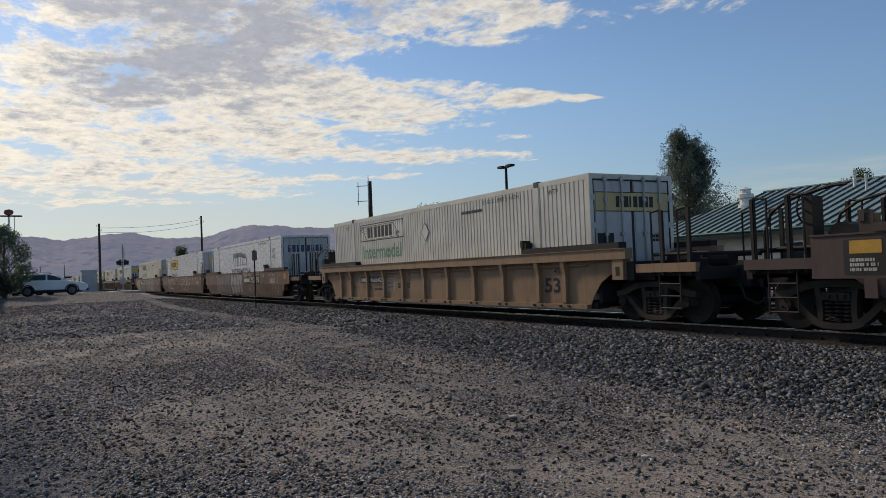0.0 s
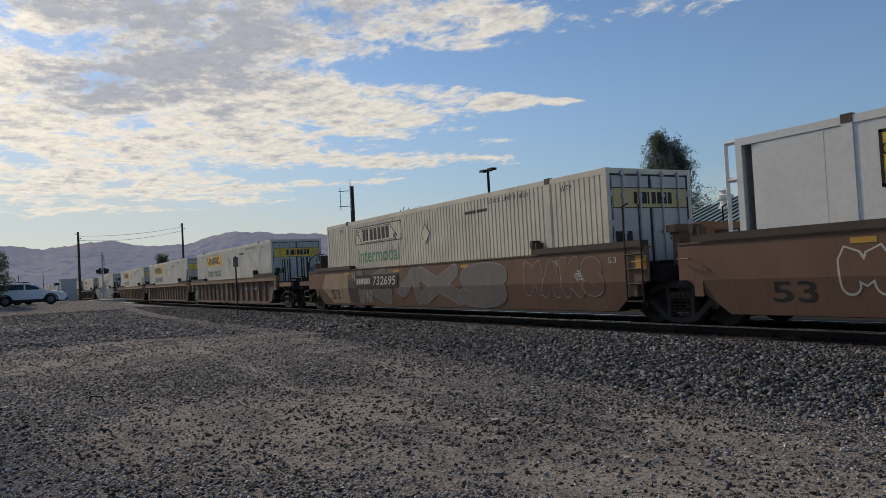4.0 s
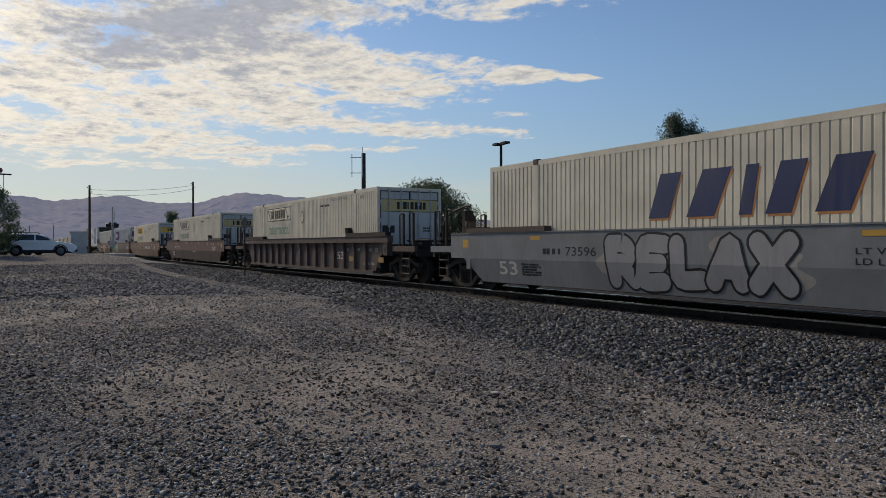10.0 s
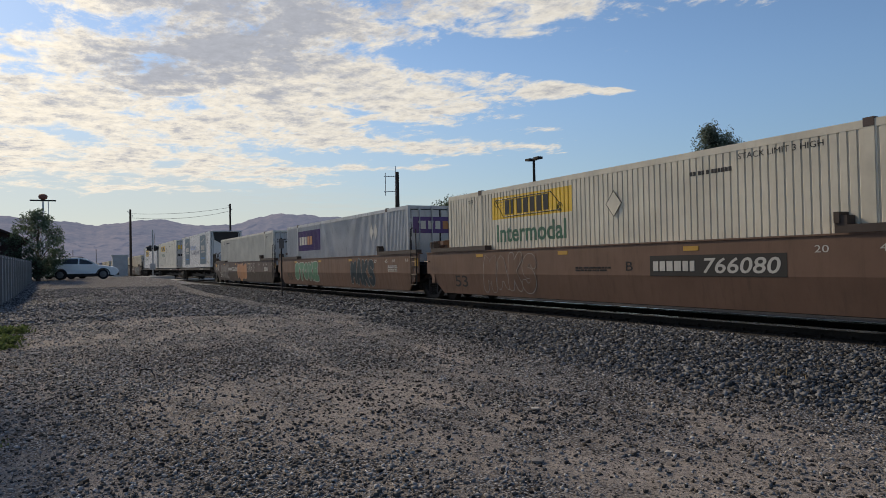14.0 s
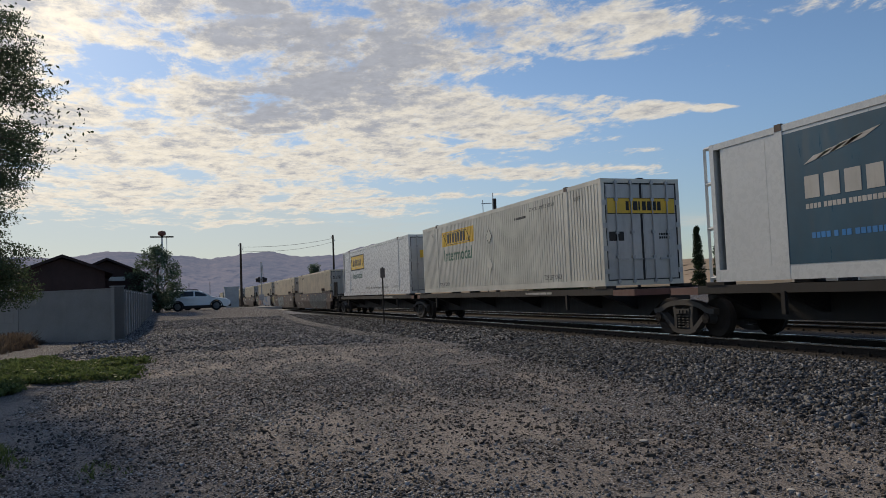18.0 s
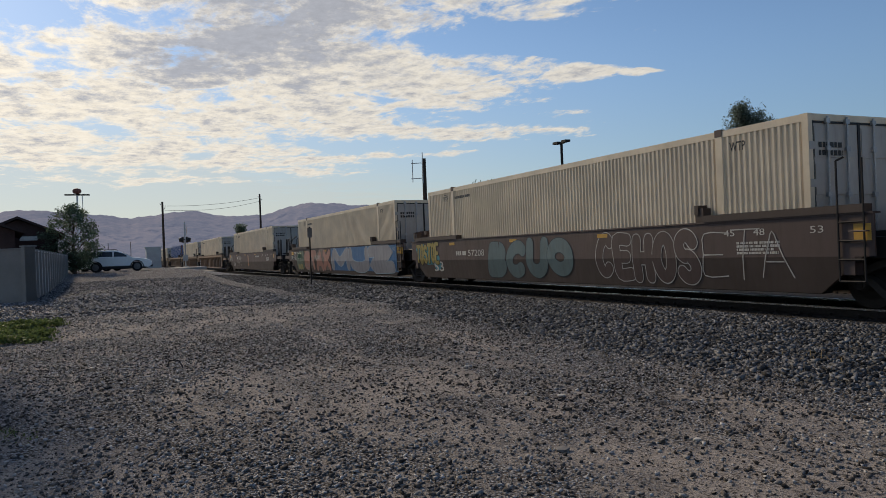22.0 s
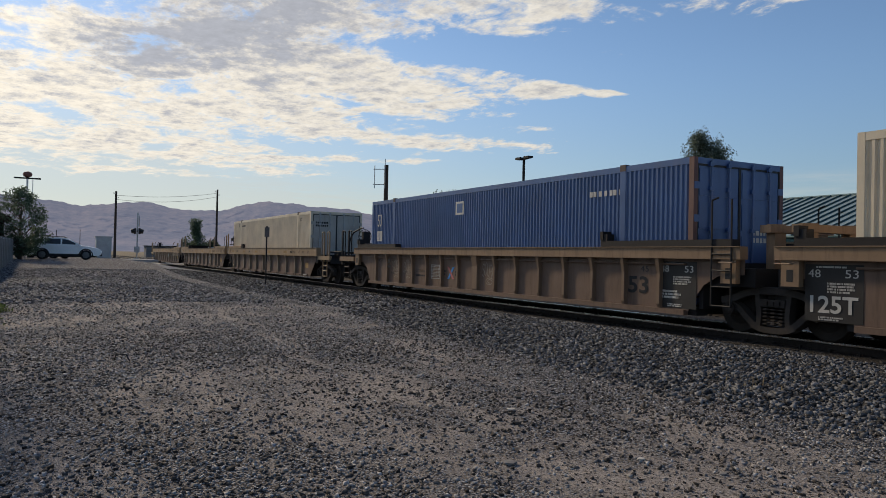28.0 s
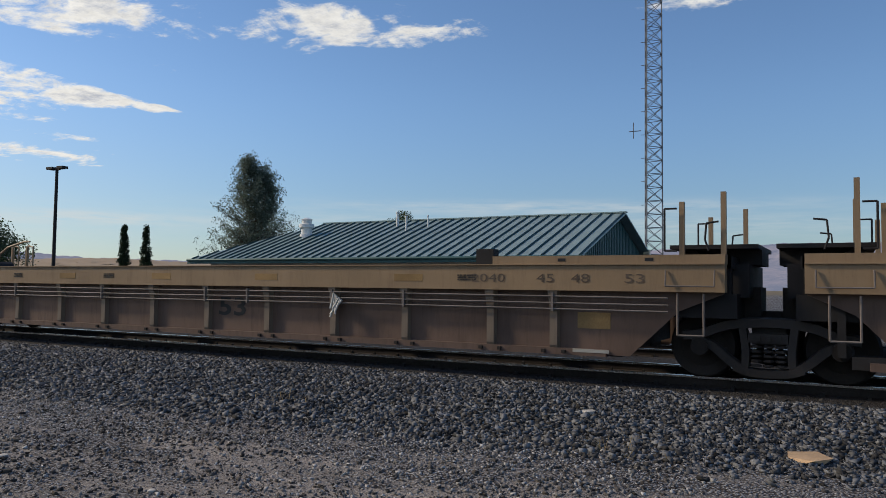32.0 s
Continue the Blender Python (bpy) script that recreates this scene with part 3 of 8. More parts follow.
YELLOW = paint("sign_yellow", (0.72, 0.46, 0.03), 0.5, grime=0.12)
PALE_YELLOW = paint("faded_yellow", (0.5, 0.4, 0.17), 0.5, grime=0.12)
GREEN = paint("sign_green", (0.015, 0.1, 0.05), 0.5, grime=0.1)
FADED_GREEN = paint("faded_green", (0.1, 0.24, 0.14), 0.5, grime=0.1)
INK = paint("sign_black", (0.015, 0.015, 0.017), 0.5, grime=0.1, spec=0.28)
NAVY = paint("sign_navy", (0.012, 0.022, 0.09), 0.5, grime=0.1)
SIGN_BLUE = paint("sign_blue", (0.03, 0.2, 0.5), 0.5, grime=0.1)
PURPLE = paint("sign_purple", (0.06, 0.02, 0.14), 0.5, grime=0.1)
ORANGE = paint("sign_orange", (0.4, 0.17, 0.05), 0.5, grime=0.1)
TEAL = paint("panel_teal", (0.02, 0.075, 0.12), 0.45, grime=0.08)
SIGN_WHITE = paint("sign_white", (0.5, 0.48, 0.44), 0.5, grime=0.25)
CREAM = paint("container_cream", (0.60, 0.58, 0.51), 0.5, grime=0.16, dirt=(0.2, 0.16, 0.12))
CREAM_WARM = paint("container_warm_white", (0.62, 0.57, 0.46), 0.5, grime=0.2, dirt=(0.22, 0.16, 0.11))
TANBOX = paint("container_tan", (0.66, 0.56, 0.41), 0.5, grime=0.16, dirt=(0.2, 0.14, 0.09))
TANDOOR = paint("door_grey", (0.38, 0.36, 0.33), 0.5, grime=0.25)
DOORBLUE = paint("door_white", (0.45, 0.46, 0.46), 0.5, grime=0.25)
BLUEBOX = paint("container_blue", (0.046, 0.1, 0.25), 0.45, grime=0.22, dirt=(0.05, 0.06, 0.09))
RUSTPOST = paint("rusty_primer", (0.13, 0.06, 0.05), 0.7, grime=0.4)
SILVER = paint("container_silver", (0.42, 0.43, 0.45), 0.4, grime=0.12)
REEFER = paint("reefer_white", (0.64, 0.65, 0.64), 0.35, grime=0.05, streak=False, uneven=0.3)
REFLECT = material("reflector_yellow", (0.5, 0.29, 0.05), 0.45, second=(0.3, 0.19, 0.08))

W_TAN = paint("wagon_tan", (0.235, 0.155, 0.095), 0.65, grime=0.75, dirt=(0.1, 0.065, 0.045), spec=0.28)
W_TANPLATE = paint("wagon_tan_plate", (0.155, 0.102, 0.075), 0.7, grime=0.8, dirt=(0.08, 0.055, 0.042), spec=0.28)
W_OLD = paint("wagon_faded_tan", (0.29, 0.2, 0.115), 0.65, grime=0.5, dirt=(0.14, 0.09, 0.06), spec=0.28)
W_OLDPLATE = paint("wagon_old_plate", (0.14, 0.092, 0.07), 0.75, grime=0.75, dirt=(0.07, 0.05, 0.04), spec=0.28)
W_BROWN = paint("wagon_brown", (0.08, 0.057, 0.053), 0.65, grime=0.6, dirt=(0.04, 0.03, 0.027), spec=0.28)
W_MAROON = paint("wagon_maroon", (0.105, 0.058, 0.05), 0.65, grime=0.55, dirt=(0.05, 0.035, 0.03), spec=0.28)
W_CLAY = paint("wagon_clay", (0.15, 0.088, 0.062), 0.65, grime=0.7, dirt=(0.09, 0.06, 0.045), spec=0.28)
W_GREY = paint("wagon_grey", (0.18, 0.19, 0.205), 0.55, grime=0.35, dirt=(0.09, 0.085, 0.08), spec=0.28)
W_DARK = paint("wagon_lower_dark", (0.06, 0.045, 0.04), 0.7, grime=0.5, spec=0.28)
GRAFF = paint("graffiti_silver", (0.27, 0.27, 0.285), 0.5, grime=0.35, spec=0.28)
W_SPINE = paint("spine_black", (0.024, 0.022, 0.022), 0.7, grime=0.5, spec=0.28)
MOSS = paint("graffiti_moss", (0.06, 0.1, 0.06), 0.5, grime=0.3)
STENCIL = paint("stencil_panel", (0.03, 0.028, 0.027), 0.6, grime=0.2, spec=0.28)

LETTERS = {}


def lettering(text, mat, parent, x0, x1, z0, z1, y, name="lettering", bold=0.0, facing="near", shear=0.0, thick=0.004):
    """Painted words that fill the box x0..x1, z0..z1 on the side at y, or on the end that faces ahead (then x is y)."""
    key = (text, bold, shear)
    if key not in LETTERS:
        cu = bpy.data.curves.new("letters", "FONT")
        cu.body, cu.offset, cu.shear, cu.resolution_u = text, bold, shear, 3
        ob = bpy.data.objects.new("letters", cu)
        me = bpy.data.meshes.new_from_object(ob)
        v = np.zeros(len(me.vertices) * 3)
        me.vertices.foreach_get("co", v)
        v = v.reshape(-1, 3)
        LETTERS[key] = (v, [tuple(p.vertices) for p in me.polygons])
        bpy.data.objects.remove(ob)
        bpy.data.meshes.remove(me)
    v, faces = LETTERS[key]
    lo, hi = v.min(0), v.max(0)
    s = (v - lo) / np.maximum(hi - lo, 1e-6)
    a, h = x0 + s[:, 0] * (x1 - x0), z0 + s[:, 1] * (z1 - z0)
    if facing == "near":
        co = np.stack([a, np.full(len(a), y - thick), h], 1)
    else:
        co = np.stack([np.full(len(a), y + thick), a, h], 1)
    me = bpy.data.meshes.new(name)
    me.from_pydata(co.tolist(), [], faces)
    me.materials.append(mat)
    ob = new(name, me)
    ob.parent = parent
    return ob


def patch(name, mat, parent, x0, x1, z0, z1, y, t=0.003):
    return part(name, boxes((x0, x1, y - t, y + 0.002, z0, z1)), mat, parent)


def bars(parent, mat, x0, x1, z0, z1, y, n, seed=0, name="marking"):
    """Small print that cannot be read: rows of plain bars."""
    rng = random.Random(seed)
    bm = bmesh.new()
    dz = (z1 - z0) / n
    for i in range(n):
        x, end = x0, x1 - rng.random() * 0.25 * (x1 - x0)
        while x < end:
            w = dz * (rng.choice((0.5, 0.56, 0.6)) if n == 1 else rng.choice((0.16, 0.34, 0.4, 0.42)))
            box(bm, x, min(x + w, end), y - 0.004, y, z0 + dz * (i + 0.14), z0 + dz * (i + 0.82))
            x += w + dz * rng.choice((0.14, 0.14, 0.14, 0.16, 0.5))
    return tagged(part(name, bm, mat, parent), kind="stuff")


def blob(bm, cx, cz, rx, rz, rng, y, grow=0.0, m=0):
    """A puff of sprayed paint with a wavy rim."""
    k, ph = 26, [rng.uniform(0, 6.28) for _ in range(4)]
    am = [rng.uniform(0.03, 0.12) for _ in range(4)]
    vs = []
    for i in range(k):
        a = 2 * math.pi * i / k
        r = 1 + sum(am[j] * math.sin((j + 2) * a + ph[j]) for j in range(4))
        vs.append(bm.verts.new((cx + math.cos(a) * r * (rx + grow), y, cz + math.sin(a) * r * (rz + grow))))
    bm.faces.new(vs).material_index = m


def arc(cx, cz, rx, rz, a0, a1, n=9):
    """Points of an oval arc, angles in degrees."""
    return [(cx + rx * math.cos(radians(a0 + (a1 - a0) * i / (n - 1))), cz + rz * math.sin(radians(a0 + (a1 - a0) * i / (n - 1)))) for i in range(n)]


# the strokes of painted letters, in a box one wide and one high
STROKES = {
    "A": [[(0.0, 0.0), (0.3, 0.62), (0.5, 1.0), (0.7, 0.62), (1.0, 0.0)], [(0.22, 0.34), (0.78, 0.34)]],
    "B": [[(0.05, 0.0), (0.05, 1.0)], [(0.05, 1.0), (0.5, 1.0)] + arc(0.5, 0.76, 0.38, 0.24, 80, -80, 6) + [(0.1, 0.52)], [(0.1, 0.5), (0.55, 0.5)] + arc(0.55, 0.25, 0.42, 0.25, 80, -80, 6) + [(0.05, 0.0)]],
    "C": [arc(0.55, 0.5, 0.5, 0.5, 50, 310, 13)],
    "E": [[(0.95, 1.0), (0.05, 1.0), (0.05, 0.5), (0.05, 0.0), (0.95, 0.0)], [(0.05, 0.5), (0.8, 0.5)]],
    "H": [[(0.05, 0.0), (0.05, 1.0)], [(0.95, 0.0), (0.95, 1.0)], [(0.05, 0.5), (0.95, 0.5)]],
    "I": [[(0.5, 0.0), (0.5, 1.0)]],
    "K": [[(0.05, 0.0), (0.05, 1.0)], [(0.95, 1.0), (0.15, 0.48)], [(0.3, 0.55), (1.0, 0.0)]],
    "L": [[(0.05, 1.0), (0.05, 0.5), (0.05, 0.0), (0.95, 0.0)]],
    "M": [[(0.0, 0.0), (0.08, 1.0), (0.5, 0.3), (0.92, 1.0), (1.0, 0.0)]],
    "O": [arc(0.5, 0.5, 0.5, 0.5, 90, 450, 17)],
    "P": [[(0.05, 0.0), (0.05, 1.0)], [(0.05, 1.0), (0.55, 1.0)] + arc(0.55, 0.73, 0.42, 0.27, 80, -80, 7) + [(0.1, 0.46)]],
    "R": [[(0.05, 0.0), (0.05, 1.0)], [(0.05, 1.0), (0.55, 1.0)] + arc(0.55, 0.74, 0.4, 0.26, 80, -80, 7) + [(0.15, 0.48)], [(0.4, 0.48), (1.0, 0.0)]],
    "S": [arc(0.52, 0.75, 0.45, 0.25, 20, 250, 9) + arc(0.48, 0.26, 0.48, 0.26, 80, -150, 10)],
    "T": [[(0.0, 1.0), (1.0, 1.0)], [(0.5, 1.0), (0.5, 0.0)]],
    "U": [[(0.05, 1.0), (0.05, 0.45)] + arc(0.5, 0.4, 0.45, 0.4, 185, 355, 9) + [(0.95, 0.45), (0.95, 1.0)]],
    "X": [[(0.0, 1.0), (1.0, 0.0)], [(1.0, 1.0), (0.0, 0.0)]],
    "Z": [[(0.0, 1.0), (1.0, 1.0), (0.0, 0.0), (1.0, 0.0)]],
}
WORDS = ("I", "MU", "MUZ", "MAKS", "STOKE", "SOURCE", "RESUREK", "RESUREKT")


def flow(pts, n=5):
    """More points on a soft curve through the given ones."""
    out = []
    for i in range(len(pts) - 1):
        p0, p1, p2, p3 = pts[max(0, i - 1)], pts[i], pts[i + 1], pts[min(len(pts) - 1, i + 2)]
        for k in range(n):
            t = k / n
            out.append(tuple(0.5 * (2 * b + (c - a) * t + (2 * a - 5 * b + 4 * c - d) * t * t + (3 * b - a - 3 * c + d) * t ** 3) for a, b, c, d in zip(p0, p1, p2, p3)))
    return out + [pts[-1]]


def ribbon(pts, y, t, cap=True):
    """A painted line of even width through the points, with rounded ends."""
    if cap:
        d0 = Vector((pts[0][0] - pts[1][0], pts[0][1] - pts[1][1])).normalized()
        d1 = Vector((pts[-1][0] - pts[-2][0], pts[-1][1] - pts[-2][1])).normalized()
        fr = (0.97, 0.8, 0.45)
        rows = [(pts[0][0] + d0.x * t * f, pts[0][1] + d0.y * t * f, math.sqrt(1 - f * f)) for f in fr] + [(*p, 1.0) for p in pts] + [(pts[-1][0] + d1.x * t * f, pts[-1][1] + d1.y * t * f, math.sqrt(1 - f * f)) for f in fr[::-1]]
    else:
        rows = [(*p, 1.0) for p in pts]
    bm = bmesh.new()
    pairs = []
    for i, p in enumerate(rows):
        a, b = rows[max(0, i - 1)], rows[min(len(rows) - 1, i + 1)]
        d = math.hypot(b[0] - a[0], b[1] - a[1]) or 1
        u1, u2 = (p[0] - a[0], p[1] - a[1]), (b[0] - p[0], b[1] - p[1])
        turn = math.atan2(u1[0] * u2[1] - u1[1] * u2[0], u1[0] * u2[0] + u1[1] * u2[1])
        w = t * p[2]
        tight = min(w, 0.8 * 0.5 * d / abs(turn)) if abs(turn) > 0.02 else w
        lo_w, hi_w = (w, tight) if turn > 0 else (tight, w)
        nx, nz, yy = -(b[1] - a[1]) / d, (b[0] - a[0]) / d, y - 0.0004 * i / len(rows)
        pairs.append((bm.verts.new((p[0] - nx * lo_w, yy, p[1] - nz * lo_w)), bm.verts.new((p[0] + nx * hi_w, yy, p[1] + nz * hi_w))))
    for p, q in zip(pairs, pairs[1:]):
        bm.faces.new([p[0], q[0], q[1], p[1]])
    return bm


def graffiti(parent, x0, x1, z0, z1, y, fill, edge, n, seed, wild=False, word=None, fat=0.2, rim=0.036):
    """Spray-painted letters: swollen strokes over a wider outline; wild: thin lines alone."""
    rng = random.Random(seed)
    word = word or WORDS[min(n, 8) - 1]
    w, h = (x1 - x0) / len(word), z1 - z0
    t = 0.012 if wild else min(fat * w, (0.17 if fat < 0.3 else 0.215) * h)
    for i, ch in enumerate(word):
        lean, drop, tall = rng.uniform(-0.12, 0.16), rng.uniform(-0.05, 0.05) * h, rng.uniform(0.9, 1.02)
        wide = w * (1.0 if wild else 1.06) - 2 * t
        base = y - 0.003 - 0.0011 * i
        for k, st in enumerate(STROKES[ch]):
            pts = [(x0 + w * i + t + px * wide + lean * (pz - 0.5) * w, z0 + t + (h - 2 * t) * pz * tall + drop * (1 - pz)) for px, pz in flow(st, 3 if wild else 4)]
            pts = [(px, min(max(pz, 0.36), 1.54)) for px, pz in pts]
            if wild:
                part("graffiti", ribbon(pts, base - 0.0003 * k, t), edge, parent)
                continue
            part("graffiti", ribbon(pts, base - 0.0002 * k, t + rim), edge, parent)
            part("graffiti", ribbon(pts, base - 0.0007 - 0.0002 * k, t), fill, parent)


def tag(parent, x0, x1, z0, z1, y, mat, seed, line=0.011):
    """A quick thin-lined spray scrawl: a word over a curled flourish."""
    w, h = x1 - x0, z1 - z0
    rng = random.Random(seed)
    word = "SOURCE"
    cw = w / len(word)
    lines = []
    for i, ch in enumerate(word):
        lean = rng.uniform(0.0, 0.3)
        for st in STROKES[ch]:
            lines.append(flow([(x0 + cw * (i + 0.08 + 0.86 * px) + lean * (pz - 0.5) * cw, z0 + h * (0.42 + 0.55 * pz) + 0.05 * h * math.sin(i * 1.7 + seed)) for px, pz in st], 3))
    lines.append([(x0 + w * (0.5 + 0.3 * (1 - q * 0.75) * math.cos(11 * q + 0.5)), z0 + h * (0.2 + 0.17 * (1 - q * 0.7) * math.sin(11 * q + 0.5))) for q in np.linspace(0, 1, 30)])
    for k, ln in enumerate(lines):
        part("graffiti", ribbon(ln, y - 0.004 - 0.0004 * k, line), mat, parent, "thin white spray-painted scrawl")


def puffs(parent, rows, y, mat, seed):
    """Soft puffs of background paint at (x, z, width, height)."""
    rng = random.Random(seed)
    for k, (x, z, rx, rz) in enumerate(rows):
        bm = bmesh.new()
        blob(bm, x, z, rx, rz, rng, y - 0.001 - 0.0002 * k)
        part("graffiti", bm, mat, parent)


def fold(car):
    """Lays the paint and marks on a flat-sided wagon over the fold of its side plates."""
    for ob in car.children:
        if ob.name.split(".")[0] in ("graffiti", "lettering", "marking", "number_plate", "stencil_panel", "panel", "tape") and ob.data.users == 1:
            bm = bmesh.new()
            bm.from_mesh(ob.data)
            if min((v.co.z for v in bm.verts), default=9) < 0.9 and max(v.co.y for v in bm.verts) < 0:
                bmesh.ops.bisect_plane(bm, geom=bm.verts[:] + bm.edges[:] + bm.faces[:], plane_co=(0, 0, 0.9), plane_no=(0, 0, 1))
                for v in bm.verts:
                    if v.co.z < 0.9:
                        v.co.y += 0.1 * (0.9 - v.co.z) / 0.62
                bm.to_mesh(ob.data)
            bm.free()


MESHES = {}


def shared(name, key, mat, parent, m=None, make=None):
    """An object of its own on a mesh that alike pieces share."""
    k = (key, mat.name)
    if k not in MESHES:
        bm = make()
        me = bpy.data.meshes.new(name)
        bm.to_mesh(me)
        bm.free()
        me.materials.append(mat)
        MESHES[k] = me
    ob = new(name, MESHES[k])
    ob.parent = parent
    if m is not None:
        ob.matrix_basis = m
    return ob


# running gear
WHEEL_R = 0.457
WHEELS = []


def make_wheelset():
    bm = bmesh.new()
    rod(bm, (0, -1.1, 0), (0, 1.1, 0), 0.08, 10)
    for s in (-1, 1):
        lathe(bm, [(0.1, s * 0.9), (0.3, s * 0.83), (0.4, s * 0.84), (0.44, s * 0.84), (0.455, s * 0.8), (0.457, s * 0.75), (0.48, s * 0.69), (0.4, s * 0.68), (0.3, s * 0.74), (0.12, s * 0.66)], 28)
        rod(bm, (0, s * 0.98, 0), (0, s * 1.16, 0), 0.12, 10)
        for i in range(3):
            a = i * 2.094
            rod(bm, (0.07 * math.cos(a), s * 1.15, 0.07 * math.sin(a)), (0.07 * math.cos(a), s * 1.18, 0.07 * math.sin(a)), 0.02, 6)
    return bm


def strip(bm, pts, w, y0, y1):
    """A cast bar of even width along a soft curve of (x, z), from y0 to y1."""
    pts = flow(pts, 4)
    near, far = [], []
    for i, p in enumerate(pts):
        a, b = pts[max(0, i - 1)], pts[min(len(pts) - 1, i + 1)]
        d = math.hypot(b[0] - a[0], b[1] - a[1])
        n = (-(b[1] - a[1]) / d * w, (b[0] - a[0]) / d * w)
        for k, (row, y, g) in enumerate(((near, y0, 0.8), (far, y1, 1.0))):
            row.append([bm.verts.new((p[0] + e * n[0] * g, y, p[1] + e * n[1] * g)) for e in (-1, 1)])
    for i in range(len(pts) - 1):
        a, b, c, d = near[i], near[i + 1], far[i], far[i + 1]
        for f in ((a[0], b[0], b[1], a[1]), (c[1], d[1], d[0], c[0]), (a[1], b[1], d[1], c[1]), (c[0], d[0], b[0], a[0])):
            bm.faces.new(f)
    for r, q in ((near[0], far[0]), (far[-1], near[-1])):
        bm.faces.new((r[0], r[1], q[1], q[0]))


def make_truck():
    bm = bmesh.new()
    for s in (-1, 1):
        o, i = s * 1.1, s * 0.94
        strip(bm, [(-1.12, 0.6), (-0.86, 0.64), (-0.5, 0.77), (0.0, 0.81), (0.5, 0.77), (0.86, 0.64), (1.12, 0.6)], 0.075, o, i)
        for e in (-1, 1):
            strip(bm, [(e * 1.0, 0.54), (e * 0.74, 0.47), (e * 0.5, 0.27), (e * 0.34, 0.16)], 0.07, o - s * 0.008, i)
            strip(bm, [(e * 0.31, 0.14), (e * 0.29, 0.4), (e * 0.33, 0.74)], 0.06, o - s * 0.014, i)
            rod(bm, (e * 0.89, s * 0.93, 0.457), (e * 0.89, s * 1.115, 0.457), 0.15, 14, 0.125)
            rod(bm, (e * 0.89, s * 1.115, 0.457), (e * 0.89, s * 1.15, 0.457), 0.085, 10)
        strip(bm, [(-0.44, 0.19), (-0.2, 0.12), (0.2, 0.12), (0.44, 0.19)], 0.065, o - s * 0.004, i)
        for cx in (-0.16, 0.0, 0.16):
            for k in range(5):
                lathe_at(bm, cx, s * 1.03, 0.2 + k * 0.065)
        box(bm, -0.25, 0.25, min(o, i), max(o, i), 0.53, 0.66)
        for cx in (-0.13, 0.0, 0.13):
            box(bm, cx - 0.04, cx + 0.04, min(o, o + s * 0.03), max(o, o + s * 0.03), 0.56, 0.63)
    box(bm, -0.22, 0.22, -0.93, 0.93, 0.5, 0.78)
    rod(bm, (0, 0, 0.7), (0, 0, 0.95), 0.2, 12)
    for s in (-1, 1):
        box(bm, s * 0.62 - 0.06, s * 0.62 + 0.06, -0.85, 0.85, 0.32, 0.44)
    return bm


def lathe_at(bm, cx, cy, cz):
    """One turn of a spring."""
    rings = []
    for r, h in ((0.045, 0.0), (0.075, 0.012), (0.075, 0.03), (0.045, 0.042)):
        rings.append([bm.verts.new((cx + r * math.cos(i * 1.0472), cy + r * math.sin(i * 1.0472), cz + h)) for i in range(6)])
    for p, q in zip(rings, rings[1:]):
        for i in range(6):
            bm.faces.new([p[i], p[(i + 1) % 6], q[(i + 1) % 6], q[i]])


def truck(parent, x):
    pale = parent.name.startswith("spine")
    t = shared("truck", "truck_pale" if pale else "truck", PALEFRAME if pale else SIDEFRAME, parent, pose(x, 0, 0), make_truck)
    for s in (-0.89, 0.89):
        w = shared("wheelset", "wheelset", GREASE, t, pose(s, 0, WHEEL_R), make_wheelset)
        WHEELS.append((w, parent, x + s, s))
    return t


